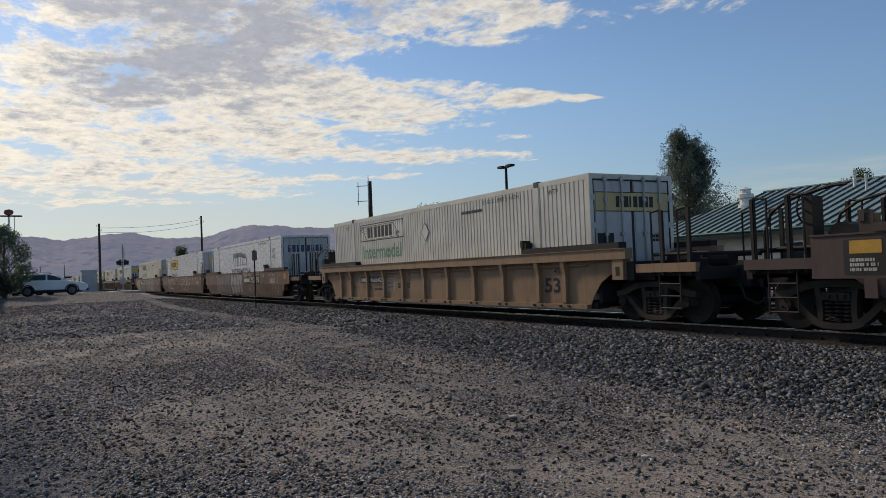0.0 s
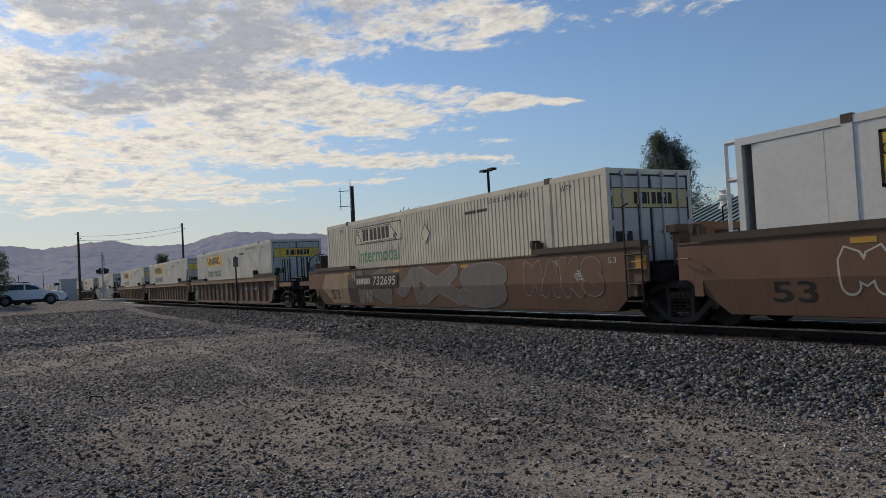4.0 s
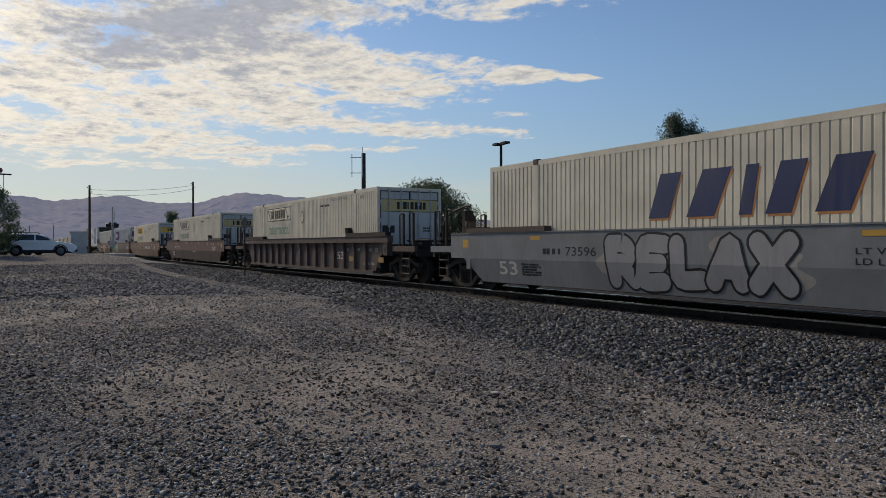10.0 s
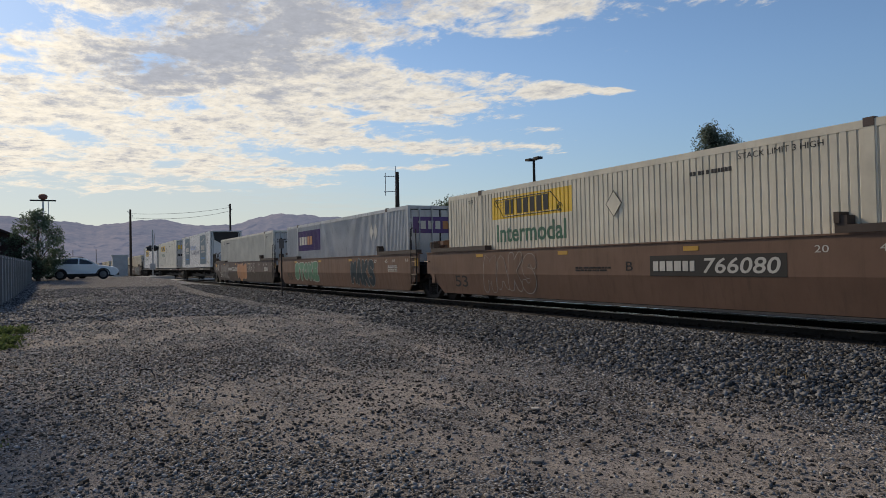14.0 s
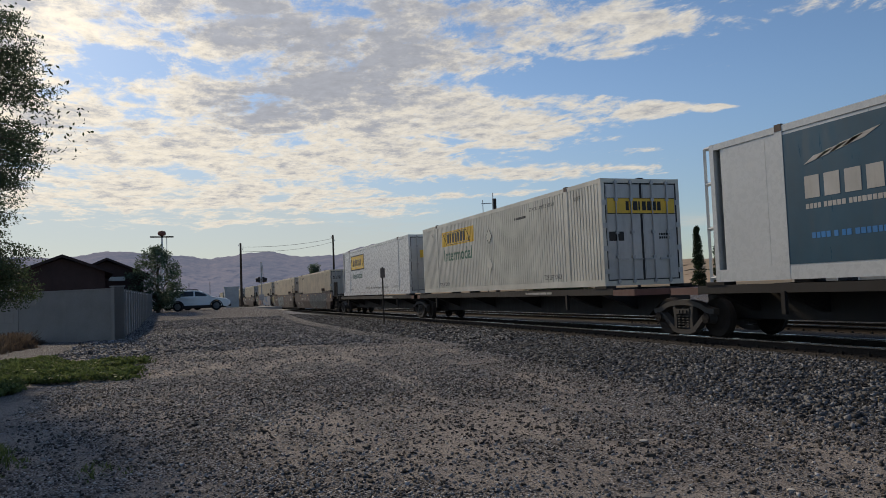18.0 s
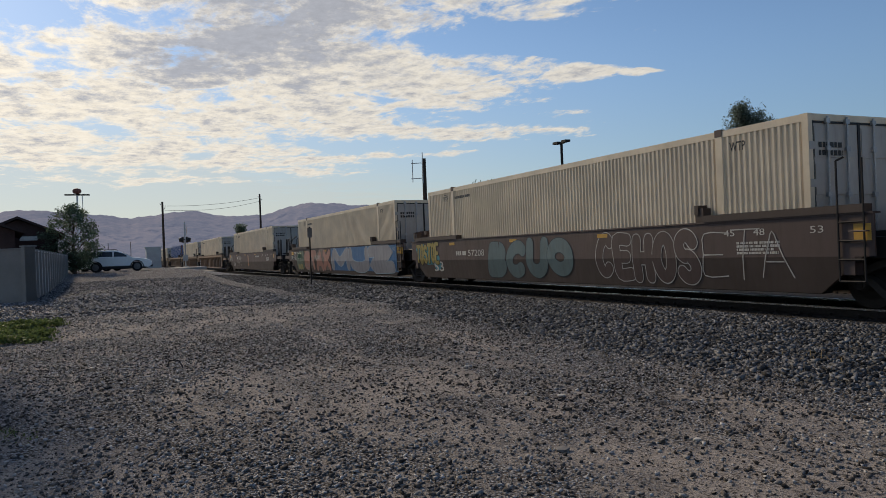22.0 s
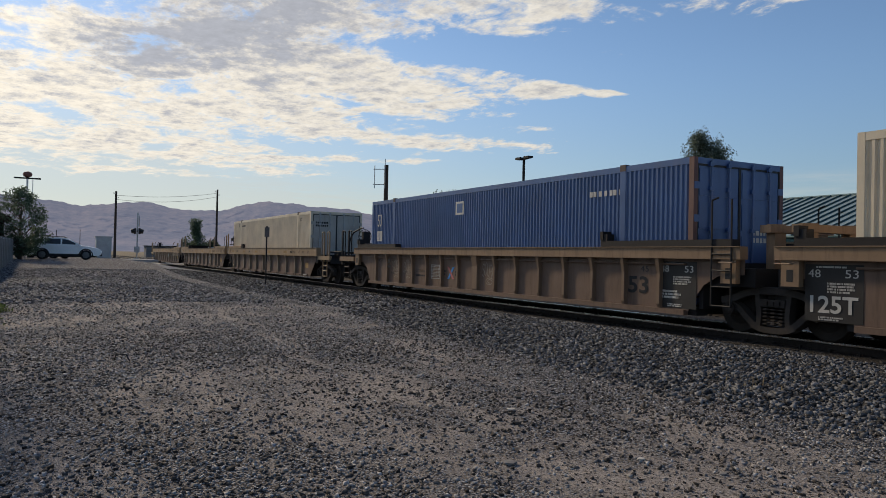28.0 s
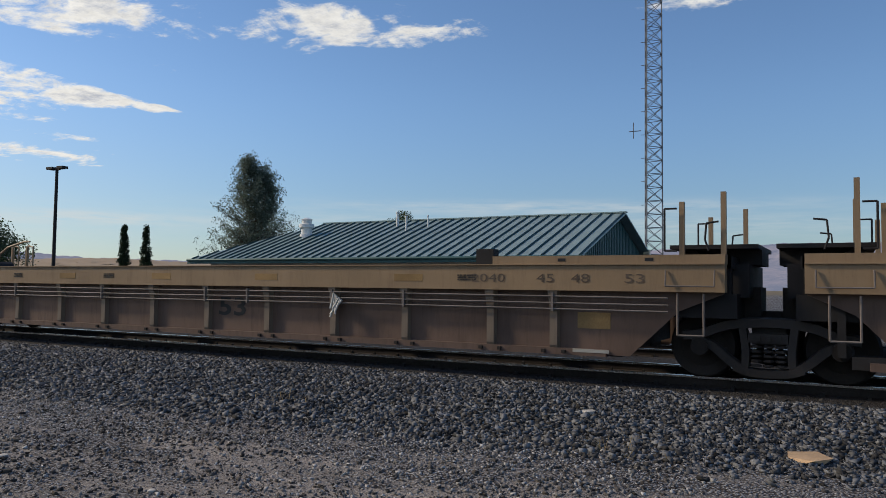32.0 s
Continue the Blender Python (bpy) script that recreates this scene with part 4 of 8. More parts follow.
def end_gear(car, side, frame_mat, rail_mat, brake=False):
    """The coupler end of a wagon: platform, draft sill, coupler, ladders, handrails."""
    s = side
    X = lambda a, b: (min(s * a, s * b), max(s * a, s * b))  # noqa: E731
    part("platform", boxes((*X(9.3, 11.2), -1.3, 1.3, 0.98, 1.06), (*X(9.3, 9.5), -1.4, 1.4, 0.9, 1.3), (*X(11.1, 11.22), -1.35, 1.35, 0.9, 1.14)), STEEL, car)
    part("draft_sill", boxes((*X(8.2, 11.5), -0.28, 0.28, 0.72, 1.1)), STEEL, car)
    bm = boxes((*X(11.3, 11.66), -0.08, 0.08, 0.78, 0.94))
    slab(bm, [(s * 11.6, 0.7), (s * 11.6, 1.0), (s * 11.8, 1.0), (s * 11.8, 0.7)] if s < 0 else [(s * 11.8, 0.7), (s * 11.8, 1.0), (s * 11.6, 1.0), (s * 11.6, 0.7)], -0.16, 0.14)
    part("coupler", bm, GREASE, car)
    part("air_hose", rods([[(s * 11.3, -0.35, 0.8), (s * 11.45, -0.38, 0.5), (s * 11.65, -0.3, 0.38), (s * 11.78, -0.2, 0.5)]], 0.025), BLACK, car)
    for y in (-1.38, 1.38):
        for x in (10.15, 10.85):
            part("handrail", rods([[(s * (x - 0.12), y, 1.0), (s * (x - 0.12), y, 2.28), (s * (x + 0.12), y, 2.32), (s * (x + 0.12), y, 1.0)]], 0.022), rail_mat, car)
            part("post", boxes((*X(x + 0.14, x + 0.2), y - 0.03, y + 0.03, 1.0, 2.3)), rail_mat, car)
        part("step_ladder", rods([[(s * 10.2, y, 1.05), (s * 10.2, y, 0.34), (s * 10.75, y, 0.34), (s * 10.75, y, 1.05)], [(s * 10.2, y, 0.58), (s * 10.75, y, 0.58)], [(s * 10.2, y, 0.82), (s * 10.75, y, 0.82)]], 0.02), rail_mat, car)
        part("sill_step", boxes((*X(9.6, 11.2), y - 0.06, y + 0.06, 1.06, 1.24)), frame_mat, car)
    part("brake_cylinder", lathe_box(s, 9.75, 0.5), STEEL, car)
    part("crossover_pipe", rods([[(s * 9.5, -0.8, 1.42), (s * 11.0, -0.8, 1.42)], [(s * 9.5, 0.7, 1.36), (s * 11.0, 0.7, 1.36)], [(s * 11.0, -1.3, 1.4), (s * 11.0, 1.3, 1.4)]], 0.04), STEEL, car)
    if brake:
        bm = bmesh.new()
        for i in range(16):
            a, b = i * math.pi / 8, (i + 1) * math.pi / 8
            rod(bm, (s * 10.5, -0.6 + 0.28 * math.cos(a), 2.1 + 0.28 * math.sin(a)), (s * 10.5, -0.6 + 0.28 * math.cos(b), 2.1 + 0.28 * math.sin(b)), 0.018)
        for i in range(4):
            a = i * math.pi / 2
            rod(bm, (s * 10.5, -0.6, 2.1), (s * 10.5, -0.6 + 0.28 * math.cos(a), 2.1 + 0.28 * math.sin(a)), 0.014)
        part("brake_wheel", bm, STEEL, car)
        for y in (-1.1, 0.9):
            part("curved_rail", rods([[(s * 11.0, y, 1.1), (s * 11.0, y, 1.7), (s * 10.85, y, 2.05), (s * 10.5, y, 2.25), (s * 9.7, y, 2.4), (s * 9.45, y, 2.4)]], 0.03), rail_mat, car)
        part("brake_winch", rod(bmesh.new(), (s * 9.7, -0.9, 1.55), (s * 9.7, 0.5, 1.55), 0.26, 14), STEEL, car)
        part("brake_stand", boxes((*X(10.3, 10.48), -0.75, -0.45, 1.05, 2.3)), STEEL, car)


def lathe_box(s, x, y):
    bm = bmesh.new()
    rod(bm, (s * x, -y, 1.3), (s * (x + 0.55), -y, 1.3), 0.2, 14)
    rod(bm, (s * (x + 0.2), y, 1.28), (s * (x + 0.7), y, 1.28), 0.17, 14)
    box(bm, min(s * x, s * (x + 0.9)), max(s * x, s * (x + 0.9)), -0.9, 0.9, 1.06, 1.12)
    return bm


def old_mid_gear(car, side, frame_mat):
    """The articulated end of an old wagon unit: raised guide beams, posts with loops, steps in the end opening."""
    s = side
    o = 0.28 if s > 0 else -0.66
    X = lambda a, b: (min(s * (a + o), s * (b + o)), max(s * (a + o), s * (b + o)))  # noqa: E731
    part("bolster", boxes((*X(8.3, 9.5), -1.25, 1.25, 0.86, 1.2)), STEEL, car)
    part("connector", boxes((*X(8.6, 9.72), -0.4, 0.4, 0.75, 1.3)), GREASE, car)
    part("end_platform", boxes((*X(8.55, 9.75), -1.0, 1.0, 1.84, 1.9)), STEEL, car)
    part("slack_housing", boxes((*X(9.0, 9.62), -0.95, 0.95, 1.15, 1.62), (*X(9.2, 9.75), -0.5, 0.5, 1.62, 1.84)), STEEL, car)
    part("reservoir", rod(bmesh.new(), (s * (8.8 + o), -0.7, 1.72), (s * (8.8 + o), 0.7, 1.72), 0.13, 10), GREASE, car)
    part("end_frame", boxes((*X(9.3, 9.42), -1.2, -1.0, 1.2, 1.72), (*X(9.3, 9.42), 1.0, 1.2, 1.2, 1.72), (*X(9.28, 9.44), -1.2, 1.2, 1.55, 1.72)), STEEL, car)
    for y in (-1.36, 1.36):
        part("raised_beam", boxes((*X(5.92, 9.38), y - 0.13, y + 0.13, 1.61, 1.74)), frame_mat, car)
        for x in (7.0, 8.3):
            # holes in the beam: their dark insides are black blocks, no opening is cut
            part("painted_slot", boxes((*X(x, x + 0.12), y - 0.135, y + 0.135, 1.655, 1.7)), BLACK, car)
        for x, top in ((8.72, 2.5), (9.28, 2.62)) if s > 0 else ((8.42, 2.38), (8.72, 2.72)):
            part("post", boxes((*X(x + 0.02, x + 0.09), y * 0.93 - 0.04, y * 0.93 + 0.04, 1.74, top)), frame_mat, car)
        part("loop", rods([[(s * (8.72 + o), y, 2.4), (s * (8.55 + o), y, 2.4), (s * (8.55 + o), y, 1.8), (s * (8.72 + o), y, 1.8)]], 0.015), STEEL, car)
        part("loop", rods([[(s * (9.28 + o), y, 2.2), (s * (9.12 + o), y, 2.18), (s * (9.1 + o), y, 1.95), (s * (9.15 + o), y, 1.8)]], 0.015), STEEL, car)
        part("end_step", rods([[(s * (8.75 + o), y * 1.1, 1.2), (s * (8.75 + o), y * 1.1, 0.62), (s * (9.1 + o), y * 1.1, 0.62), (s * (9.1 + o), y * 1.1, 1.2)]], 0.016), DULL, car)
        part("grab_iron", rods([[(s * (8.6 + o), y * 1.13, 1.52), (s * (8.6 + o), y * 1.16, 1.3), (s * (9.25 + o), y * 1.16, 1.3), (s * (9.25 + o), y * 1.13, 1.52)]], 0.012), DULL, car)
        part("lug", boxes((*X(5.62, 5.92), y - 0.1, y + 0.1, 1.61, 1.86)), STEEL, car)


def mid_gear(car, side, frame_mat, ladder=True):
    """The articulated end of a wagon unit: bolster, connector, grab irons."""
    s = side
    X = lambda a, b: (min(s * a, s * b), max(s * a, s * b))  # noqa: E731
    part("bolster", boxes((*X(8.3, 9.5), -1.25, 1.25, 0.86, 1.2), (*X(8.6, 9.72), -0.4, 0.4, 0.75, 1.3)), STEEL, car)
    part("stanchion", boxes((*X(9.32, 9.5), -0.75, -0.45, 1.2, 2.02), (*X(9.32, 9.5), 0.45, 0.75, 1.2, 2.02), (*X(9.3, 9.52), -0.9, 0.9, 1.86, 2.0)), frame_mat, car)
    if ladder and s > 0:
        for y in (-1.53, 1.53):
            part("ladder", rods([[(s * 8.75, y, 0.5), (s * 8.75, y, 2.45), (s * 8.85, y + 0.06, 2.5)], [(s * 9.2, y, 0.5), (s * 9.2, y, 2.45)], *[[(s * 8.75, y, z), (s * 9.2, y, z)] for z in (0.5, 0.85, 1.15, 1.45)]], 0.018), STEEL, car)
    part("grab_iron", rods([[(s * 9.0, -1.56, 1.3), (s * 9.0, -1.62, 1.3), (s * 9.3, -1.62, 1.3), (s * 9.3, -1.56, 1.3)]], 0.014), frame_mat, car)


def ribbed_car(ends, chord, plate, label, rib_mat=None, old=False, pipes=False, wide=False):
    """A well wagon unit with ribbed sides. ends: 'mid' or 'end' behind and ahead."""
    car = empty("well_car")
    tagged(car, label, "well car", "wagons of the train")
    rib_mat = rib_mat or chord
    if old:
        ol = [(-7.5, 0.28), (8.33, 0.28), (9.03, 0.95), (9.63, 1.2), (9.63, 1.44), (-8.7, 1.44), (-8.7, 1.2), (-8.15, 0.95)]
    else:
        ol = [(-8.0, 0.28), (8.0, 0.28), (8.16, 0.55), (8.42, 0.86), (8.75, 1.04), (9.35, 1.08), (9.35, 1.44), (-9.35, 1.44), (-9.35, 1.08), (-8.75, 1.04), (-8.42, 0.86), (-8.16, 0.55)]
    for s in (-1, 1):
        y = lambda a, b: tuple(sorted((s * a, s * b)))  # noqa: E731
        bm = bmesh.new()
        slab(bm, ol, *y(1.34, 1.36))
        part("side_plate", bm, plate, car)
        hi = 1.6 if old else 1.58
        lo = 1.22 if old else 1.36
        xa, xb = (-8.72, 9.66) if old else (-9.38, 9.38)
        part("top_chord", boxes((xa, xb, *y(1.31, 1.52), lo, hi), (xa, xb, *y(1.31, 1.55), hi, hi + 0.015)), chord, car)
        part("bottom_chord", boxes((-8.0, 8.0, *y(1.32, 1.44), 0.26, 0.36)), plate, car)
        for q in (0, 1.55, 3.08, 4.57, 6.15, 7.2) if old or wide else ():
            for x in ((q, -q) if q else (0,)):
                shared("rib", f"rib_old{lo}", rib_mat, car, pose(x, s * 1.36, 0, 0, 0, 0 if s < 0 else 180), lambda: slab_rib(0.075, 0.3, lo))
                for dx in (-0.16, 0.16):
                    shared("bolt", "bolt", GREASE, car, pose(x + dx, s * 1.45, 0.31), lambda: boxes((-0.03, 0.03, -0.03, 0.03, -0.025, 0.025)))
        for k in () if old or wide else range(-7, 8):
            if k == 0:
                shared("rib", "rib_wide" + str(old), rib_mat, car, pose(0, s * 1.36, 0, 0, 0, 0 if s < 0 else 180), lambda: slab_rib(0.16, 0.3, lo))
            else:
                shared("rib", "rib" + str(old), rib_mat, car, pose(k * 1.045, s * 1.36, 0, 0, 0, 0 if s < 0 else 180), lambda: slab_rib(0.05, 0.34, lo))
        for e in () if old else (-1, 1):
            shared("guide", "guide", STEEL, car, pose(e * 7.3, s * 1.4, 1.595), lambda: boxes((-1.5, 1.9, -0.12, 0.1, 0.0, 0.13), (-1.72, -1.5, -0.1, 0.1, 0.0, 0.28), (-1.72, -1.62, -0.12, 0.12, 0.16, 0.34)))
            shared("jacking_pad", "pad", chord, car, pose(e * 9.1, s * 1.37, 0, 0, 0, 0 if s < 0 else 180), lambda: boxes((-0.17, 0.17, -0.12, 0.0, 0.92, 1.36)))
            # hole in the pad: its dark inside is a black plate on the face
            shared("painted_pocket", "painted_pocket", BLACK, car, pose(e * 9.1, s * 1.37, 0, 0, 0, 0 if s < 0 else 180), lambda: boxes((-0.06, 0.06, -0.124, -0.118, 1.0, 1.2)))
        rows = [[(-8.0, s * 1.4, 1.25), (8.0, s * 1.4, 1.25)]]
        if pipes:
            for z in (1.14, 1.04, 0.95):
                part("brake_pipe", rods([[(-8.8, s * 1.5, z), (-2.0, s * 1.5, z - 0.012), (3.0, s * 1.5, z), (8.9, s * 1.5, z - 0.01)]], 0.014), DULL, car)
            for x in (-6.15, -3.08, 0, 1.1, 3.08, 4.57, 7.2):
                shared("pipe_clip", "pipe_clip", DULL, car, pose(x, s * 1.49, 1.05), lambda: boxes((-0.02, 0.02, -0.03, 0.03, -0.14, 0.14)))
        elif not old:
            part("brake_pipe", rods(rows, 0.022), plate, car)
    well_floor(car, plate)
    wagon_ends(car, ends, chord)
    return car


def slab_rib(w, z0, z1):
    """A pressed rib, flared at its top, standing out from the side."""
    bm = bmesh.new()
    vs = []
    for z, d, ww in ((z0, 0.05, w), (z0 + 0.1, 0.09, w), (z1 - 0.3, 0.09, w), (z1, 0.15, w * 1.25)):
        vs.append([bm.verts.new(p) for p in ((-ww, 0, z), (-ww * 0.8, -d, z), (ww * 0.8, -d, z), (ww, 0, z))])
    for a, b in zip(vs, vs[1:]):
        for i in range(3):
            bm.faces.new([a[i], a[i + 1], b[i + 1], b[i]])
    bm.faces.new(vs[0][::-1])
    bm.faces.new(vs[-1])
    return bm


def well_floor(car, mat):
    rows = [(-8.2, 8.2, -1.3, -1.0, 0.26, 0.42), (-8.2, 8.2, 1.0, 1.3, 0.26, 0.42)]
    rows += [(x - 0.18, x + 0.18, -1.0, 1.0, 0.28, 0.4) for x in (-7.9, -6.1, -3.0, 0.0, 3.0, 6.1, 7.9)]
    part("floor", boxes(*rows), STEEL, car)
    for e in (-8.31, 8.31):
        shared("bulkhead", "bulkhead", STEEL, car, pose(e, 0, 0), lambda: boxes((-0.05, 0.05, -1.3, 1.3, 0.4, 1.3)))


def wagon_ends(car, ends, mat):
    rear, ahead = ends
    for s, kind in ((-1, rear), (1, ahead)):
        if kind == "end":
            end_gear(car, s, mat, STEEL if mat not in (W_OLD,) else mat, brake=s < 0)
            part("bolster", boxes((min(s * 8.3, s * 9.9), max(s * 8.3, s * 9.9), -1.2, 1.2, 0.9, 1.1)), STEEL, car)
            truck(car, s * 9.735)
        else:
            (old_mid_gear if mat is W_OLD else mid_gear)(car, s, mat)
            if s < 0:
                truck(car, -9.2 if mat is W_OLD else -9.735)


def smooth_car(ends, upper, lower, label):
    """A well wagon unit with flat, folded side plates."""
    car = empty("well_car")
    tagged(car, label, "well car", "wagons of the train")
    for s in (-1, 1):
        y = lambda a, b: tuple(sorted((s * a, s * b)))  # noqa: E731
        a, b = (9.85 if ends[0] == "end" else 9.35), (9.85 if ends[1] == "end" else 9.35)
        bm = bmesh.new()
        slab(bm, [(-a, 0.9), (b, 0.9), (b, 1.57), (-a, 1.57)], *y(1.47, 1.5))
        part("side_plate", bm, upper, car)
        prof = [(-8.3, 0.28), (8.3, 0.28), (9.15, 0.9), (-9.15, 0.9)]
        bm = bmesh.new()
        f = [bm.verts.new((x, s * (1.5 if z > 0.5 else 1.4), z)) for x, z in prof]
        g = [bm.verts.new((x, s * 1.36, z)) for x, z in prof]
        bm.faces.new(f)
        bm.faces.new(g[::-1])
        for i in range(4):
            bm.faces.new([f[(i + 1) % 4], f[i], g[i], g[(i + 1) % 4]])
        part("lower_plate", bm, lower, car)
        part("top_chord", boxes((-a, b, *y(1.34, 1.52), 1.57, 1.6)), upper, car)
        for e in (-1, 1):
            shared("guide", "guide", W_DARK, car, pose(e * 7.3, s * 1.42, 1.6), lambda: boxes((-1.5, 1.9, -0.12, 0.1, 0.0, 0.13), (-1.72, -1.5, -0.1, 0.1, 0.0, 0.28), (-1.72, -1.62, -0.12, 0.12, 0.16, 0.34)))
        for x in (-6.2, -2.1, 2.1):
            shared("reflector", "reflector", REFLECT, car, pose(x + 0.4, s * 1.502, 1.44), lambda: boxes((-0.2, 0.2, -0.004, 0.004, -0.045, 0.045)))
        for e in (-1, 1):
            shared("gusset", "gusset", upper, car, pose(e * 8.9, s * 1.4, 0), lambda: boxes((-0.1, 0.1, -0.1, 0.1, 0.6, 0.9)))
    well_floor(car, upper)
    wagon_ends(car, ends, upper)
    return car


def spine_car(ends, label):
    """A spine wagon unit: one deep centre beam with platforms for the corners of a container."""
    car = empty("spine_car")
    tagged(car, label, "spine car", "wagons of the train")
    bm = bmesh.new()
    slab(bm, [(-8.6, 0.42), (8.6, 0.42), (9.2, 0.78), (9.6, 0.78), (9.6, 1.1), (-9.6, 1.1), (-9.6, 0.78), (-9.2, 0.78)], -0.32, 0.32)
    part("centre_beam", bm, W_SPINE, car)
    part("side_sill", boxes((-8.6, 8.6, -1.4, -1.28, 1.02, 1.2), (-8.6, 8.6, 1.28, 1.4, 1.02, 1.2)), W_SPINE, car)
    for x in (-8.0, -6.1, -2.0, 2.0, 6.1, 8.0):
        for s in (-1, 1):
            bm = bmesh.new()
            vs = [(x - 0.12, 0.32 * s, 0.6), (x + 0.12, 0.32 * s, 0.6), (x + 0.12, 1.38 * s, 1.02), (x - 0.12, 1.38 * s, 1.02)]
            lo = [bm.verts.new(v) for v in vs]
            hi = [bm.verts.new((v[0], v[1], 1.2)) for v in vs]
            bm.faces.new(lo)
            bm.faces.new(hi[::-1])
            for i in range(4):
                bm.faces.new([lo[i], lo[(i + 1) % 4], hi[(i + 1) % 4], hi[i]])
            part("cross_bearer", bm, W_SPINE, car)
    for x in (-8.0, 8.0):
        part("pedestal", boxes((x - 0.3, x + 0.3, -1.42, -1.1, 1.2, 1.27), (x - 0.3, x + 0.3, 1.1, 1.42, 1.2, 1.27)), STEEL, car)
    part("bracket", boxes((6.0, 6.1, -1.44, -1.36, 0.6, 1.05), (-6.1, -6.0, -1.44, -1.36, 0.6, 1.05)), STEEL, car)
    for s, kind in ((-1, ends[0]), (1, ends[1])):
        if kind == "end":
            end_gear(car, s, W_SPINE, STEEL, brake=s > 0)
            truck(car, s * 9.5)
        else:
            part("deck", boxes((min(s * 8.6, s * 9.6), max(s * 8.6, s * 9.6), -1.4, 1.4, 1.0, 1.16)), RUSTPOST, car)
            if s < 0:
                truck(car, s * 9.6)
    bars(car, SIGN_WHITE, 3.2, 5.4, 1.06, 1.16, -1.402, 1, 5)
    return car


# containers
HALF = 8.077


def corrugated(mat_index_of, z0, z1, cuts, y, s, pitch=0.168, wave_of=((0.0, 0.0), (0.006, 0.017), (0.024, 0.017), (0.05, 0.0))):
    """A side of pressed steel: waves along x; panels painted on it take another material."""
    bm = bmesh.new()
    zs = sorted({z0, z1, *cuts})
    xs = []
    x = -HALF + 0.14
    while x < HALF - 0.14:
        for d, o in wave_of:
            if x + d < HALF - 0.12:
                xs.append((x + d, o))
        x += pitch
    xs = [(-HALF + 0.1, 0.0)] + xs + [(HALF - 0.1, 0.0)]
    cols = [[bm.verts.new((px, s * (y - o), z)) for z in zs] for px, o in xs]
    for (pa, _), (pb, _), a, b in zip(xs, xs[1:], cols, cols[1:]):
        for k in range(len(zs) - 1):
            f = [a[k], b[k], b[k + 1], a[k + 1]]
            bm.faces.new(f if s < 0 else f[::-1]).material_index = mat_index_of((pa + pb) / 2, (zs[k] + zs[k + 1]) / 2)
    return bm


DEEP_WAVE = (0.133, ((0.0, 0.0), (0.022, 0.03), (0.066, 0.03), (0.088, 0.0)))


def doors(box_ob, mat, z0, z1, bar_mat=GALV):
    """Two rear doors with locking bars, hinges and handles, on the end that faces ahead."""
    for s in (-1, 1):
        y0, y1 = sorted((s * 0.012, s * 1.2))
        bm = boxes((HALF - 0.06, HALF - 0.02, y0, y1, z0 + 0.12, z1 - 0.1))
        h = (z1 - z0 - 0.3) / 4
        d = part("door", bm, mat, box_ob)
        for k in range(4):
            part("door_panel", boxes((HALF - 0.021, HALF - 0.005, y0 + 0.06, y1 - 0.06, z0 + 0.2 + k * h, z0 + 0.2 + (k + 0.82) * h)), mat, d)
        for a in (0.35, 0.85):
            y = s * a
            bm = bmesh.new()
            rod(bm, (HALF + 0.03, y, z0 + 0.05), (HALF + 0.03, y, z1 - 0.04), 0.02, 8)
            for z in (z0 + 0.12, z0 + 0.8, z0 + 1.5, z1 - 0.6, z1 - 0.12):
                box(bm, HALF - 0.01, HALF + 0.05, y - 0.05, y + 0.05, z - 0.04, z + 0.04)
            box(bm, HALF + 0.02, HALF + 0.05, min(y, y - s * 0.32), max(y, y - s * 0.32), z0 + 0.72, z0 + 0.76)
            part("locking_bar", bm, bar_mat, d)
        ya, yb = sorted((s * 1.165, s * 1.199))
        part("gasket", boxes((HALF - 0.05, HALF - 0.003, ya, yb, z0 + 0.14, z1 - 0.12), (HALF - 0.05, HALF - 0.003, min(0.002 * s, 0.03 * s), max(0.002 * s, 0.03 * s), z0 + 0.14, z1 - 0.12), (HALF - 0.05, HALF - 0.004, y0 + 0.02, y1 - 0.04, z1 - 0.16, z1 - 0.125), (HALF - 0.05, HALF - 0.004, y0 + 0.02, y1 - 0.04, z0 + 0.145, z0 + 0.175)), BLACK, d, "black rubber door seal")
        for z in (z0 + 0.4, z0 + 1.05, z0 + 1.7, z0 + 2.35):
            part("hinge", boxes((HALF - 0.02, HALF + 0.01, min(s * 1.14, s * 1.29), max(s * 1.14, s * 1.29), z - 0.07, z + 0.07)), mat, d)


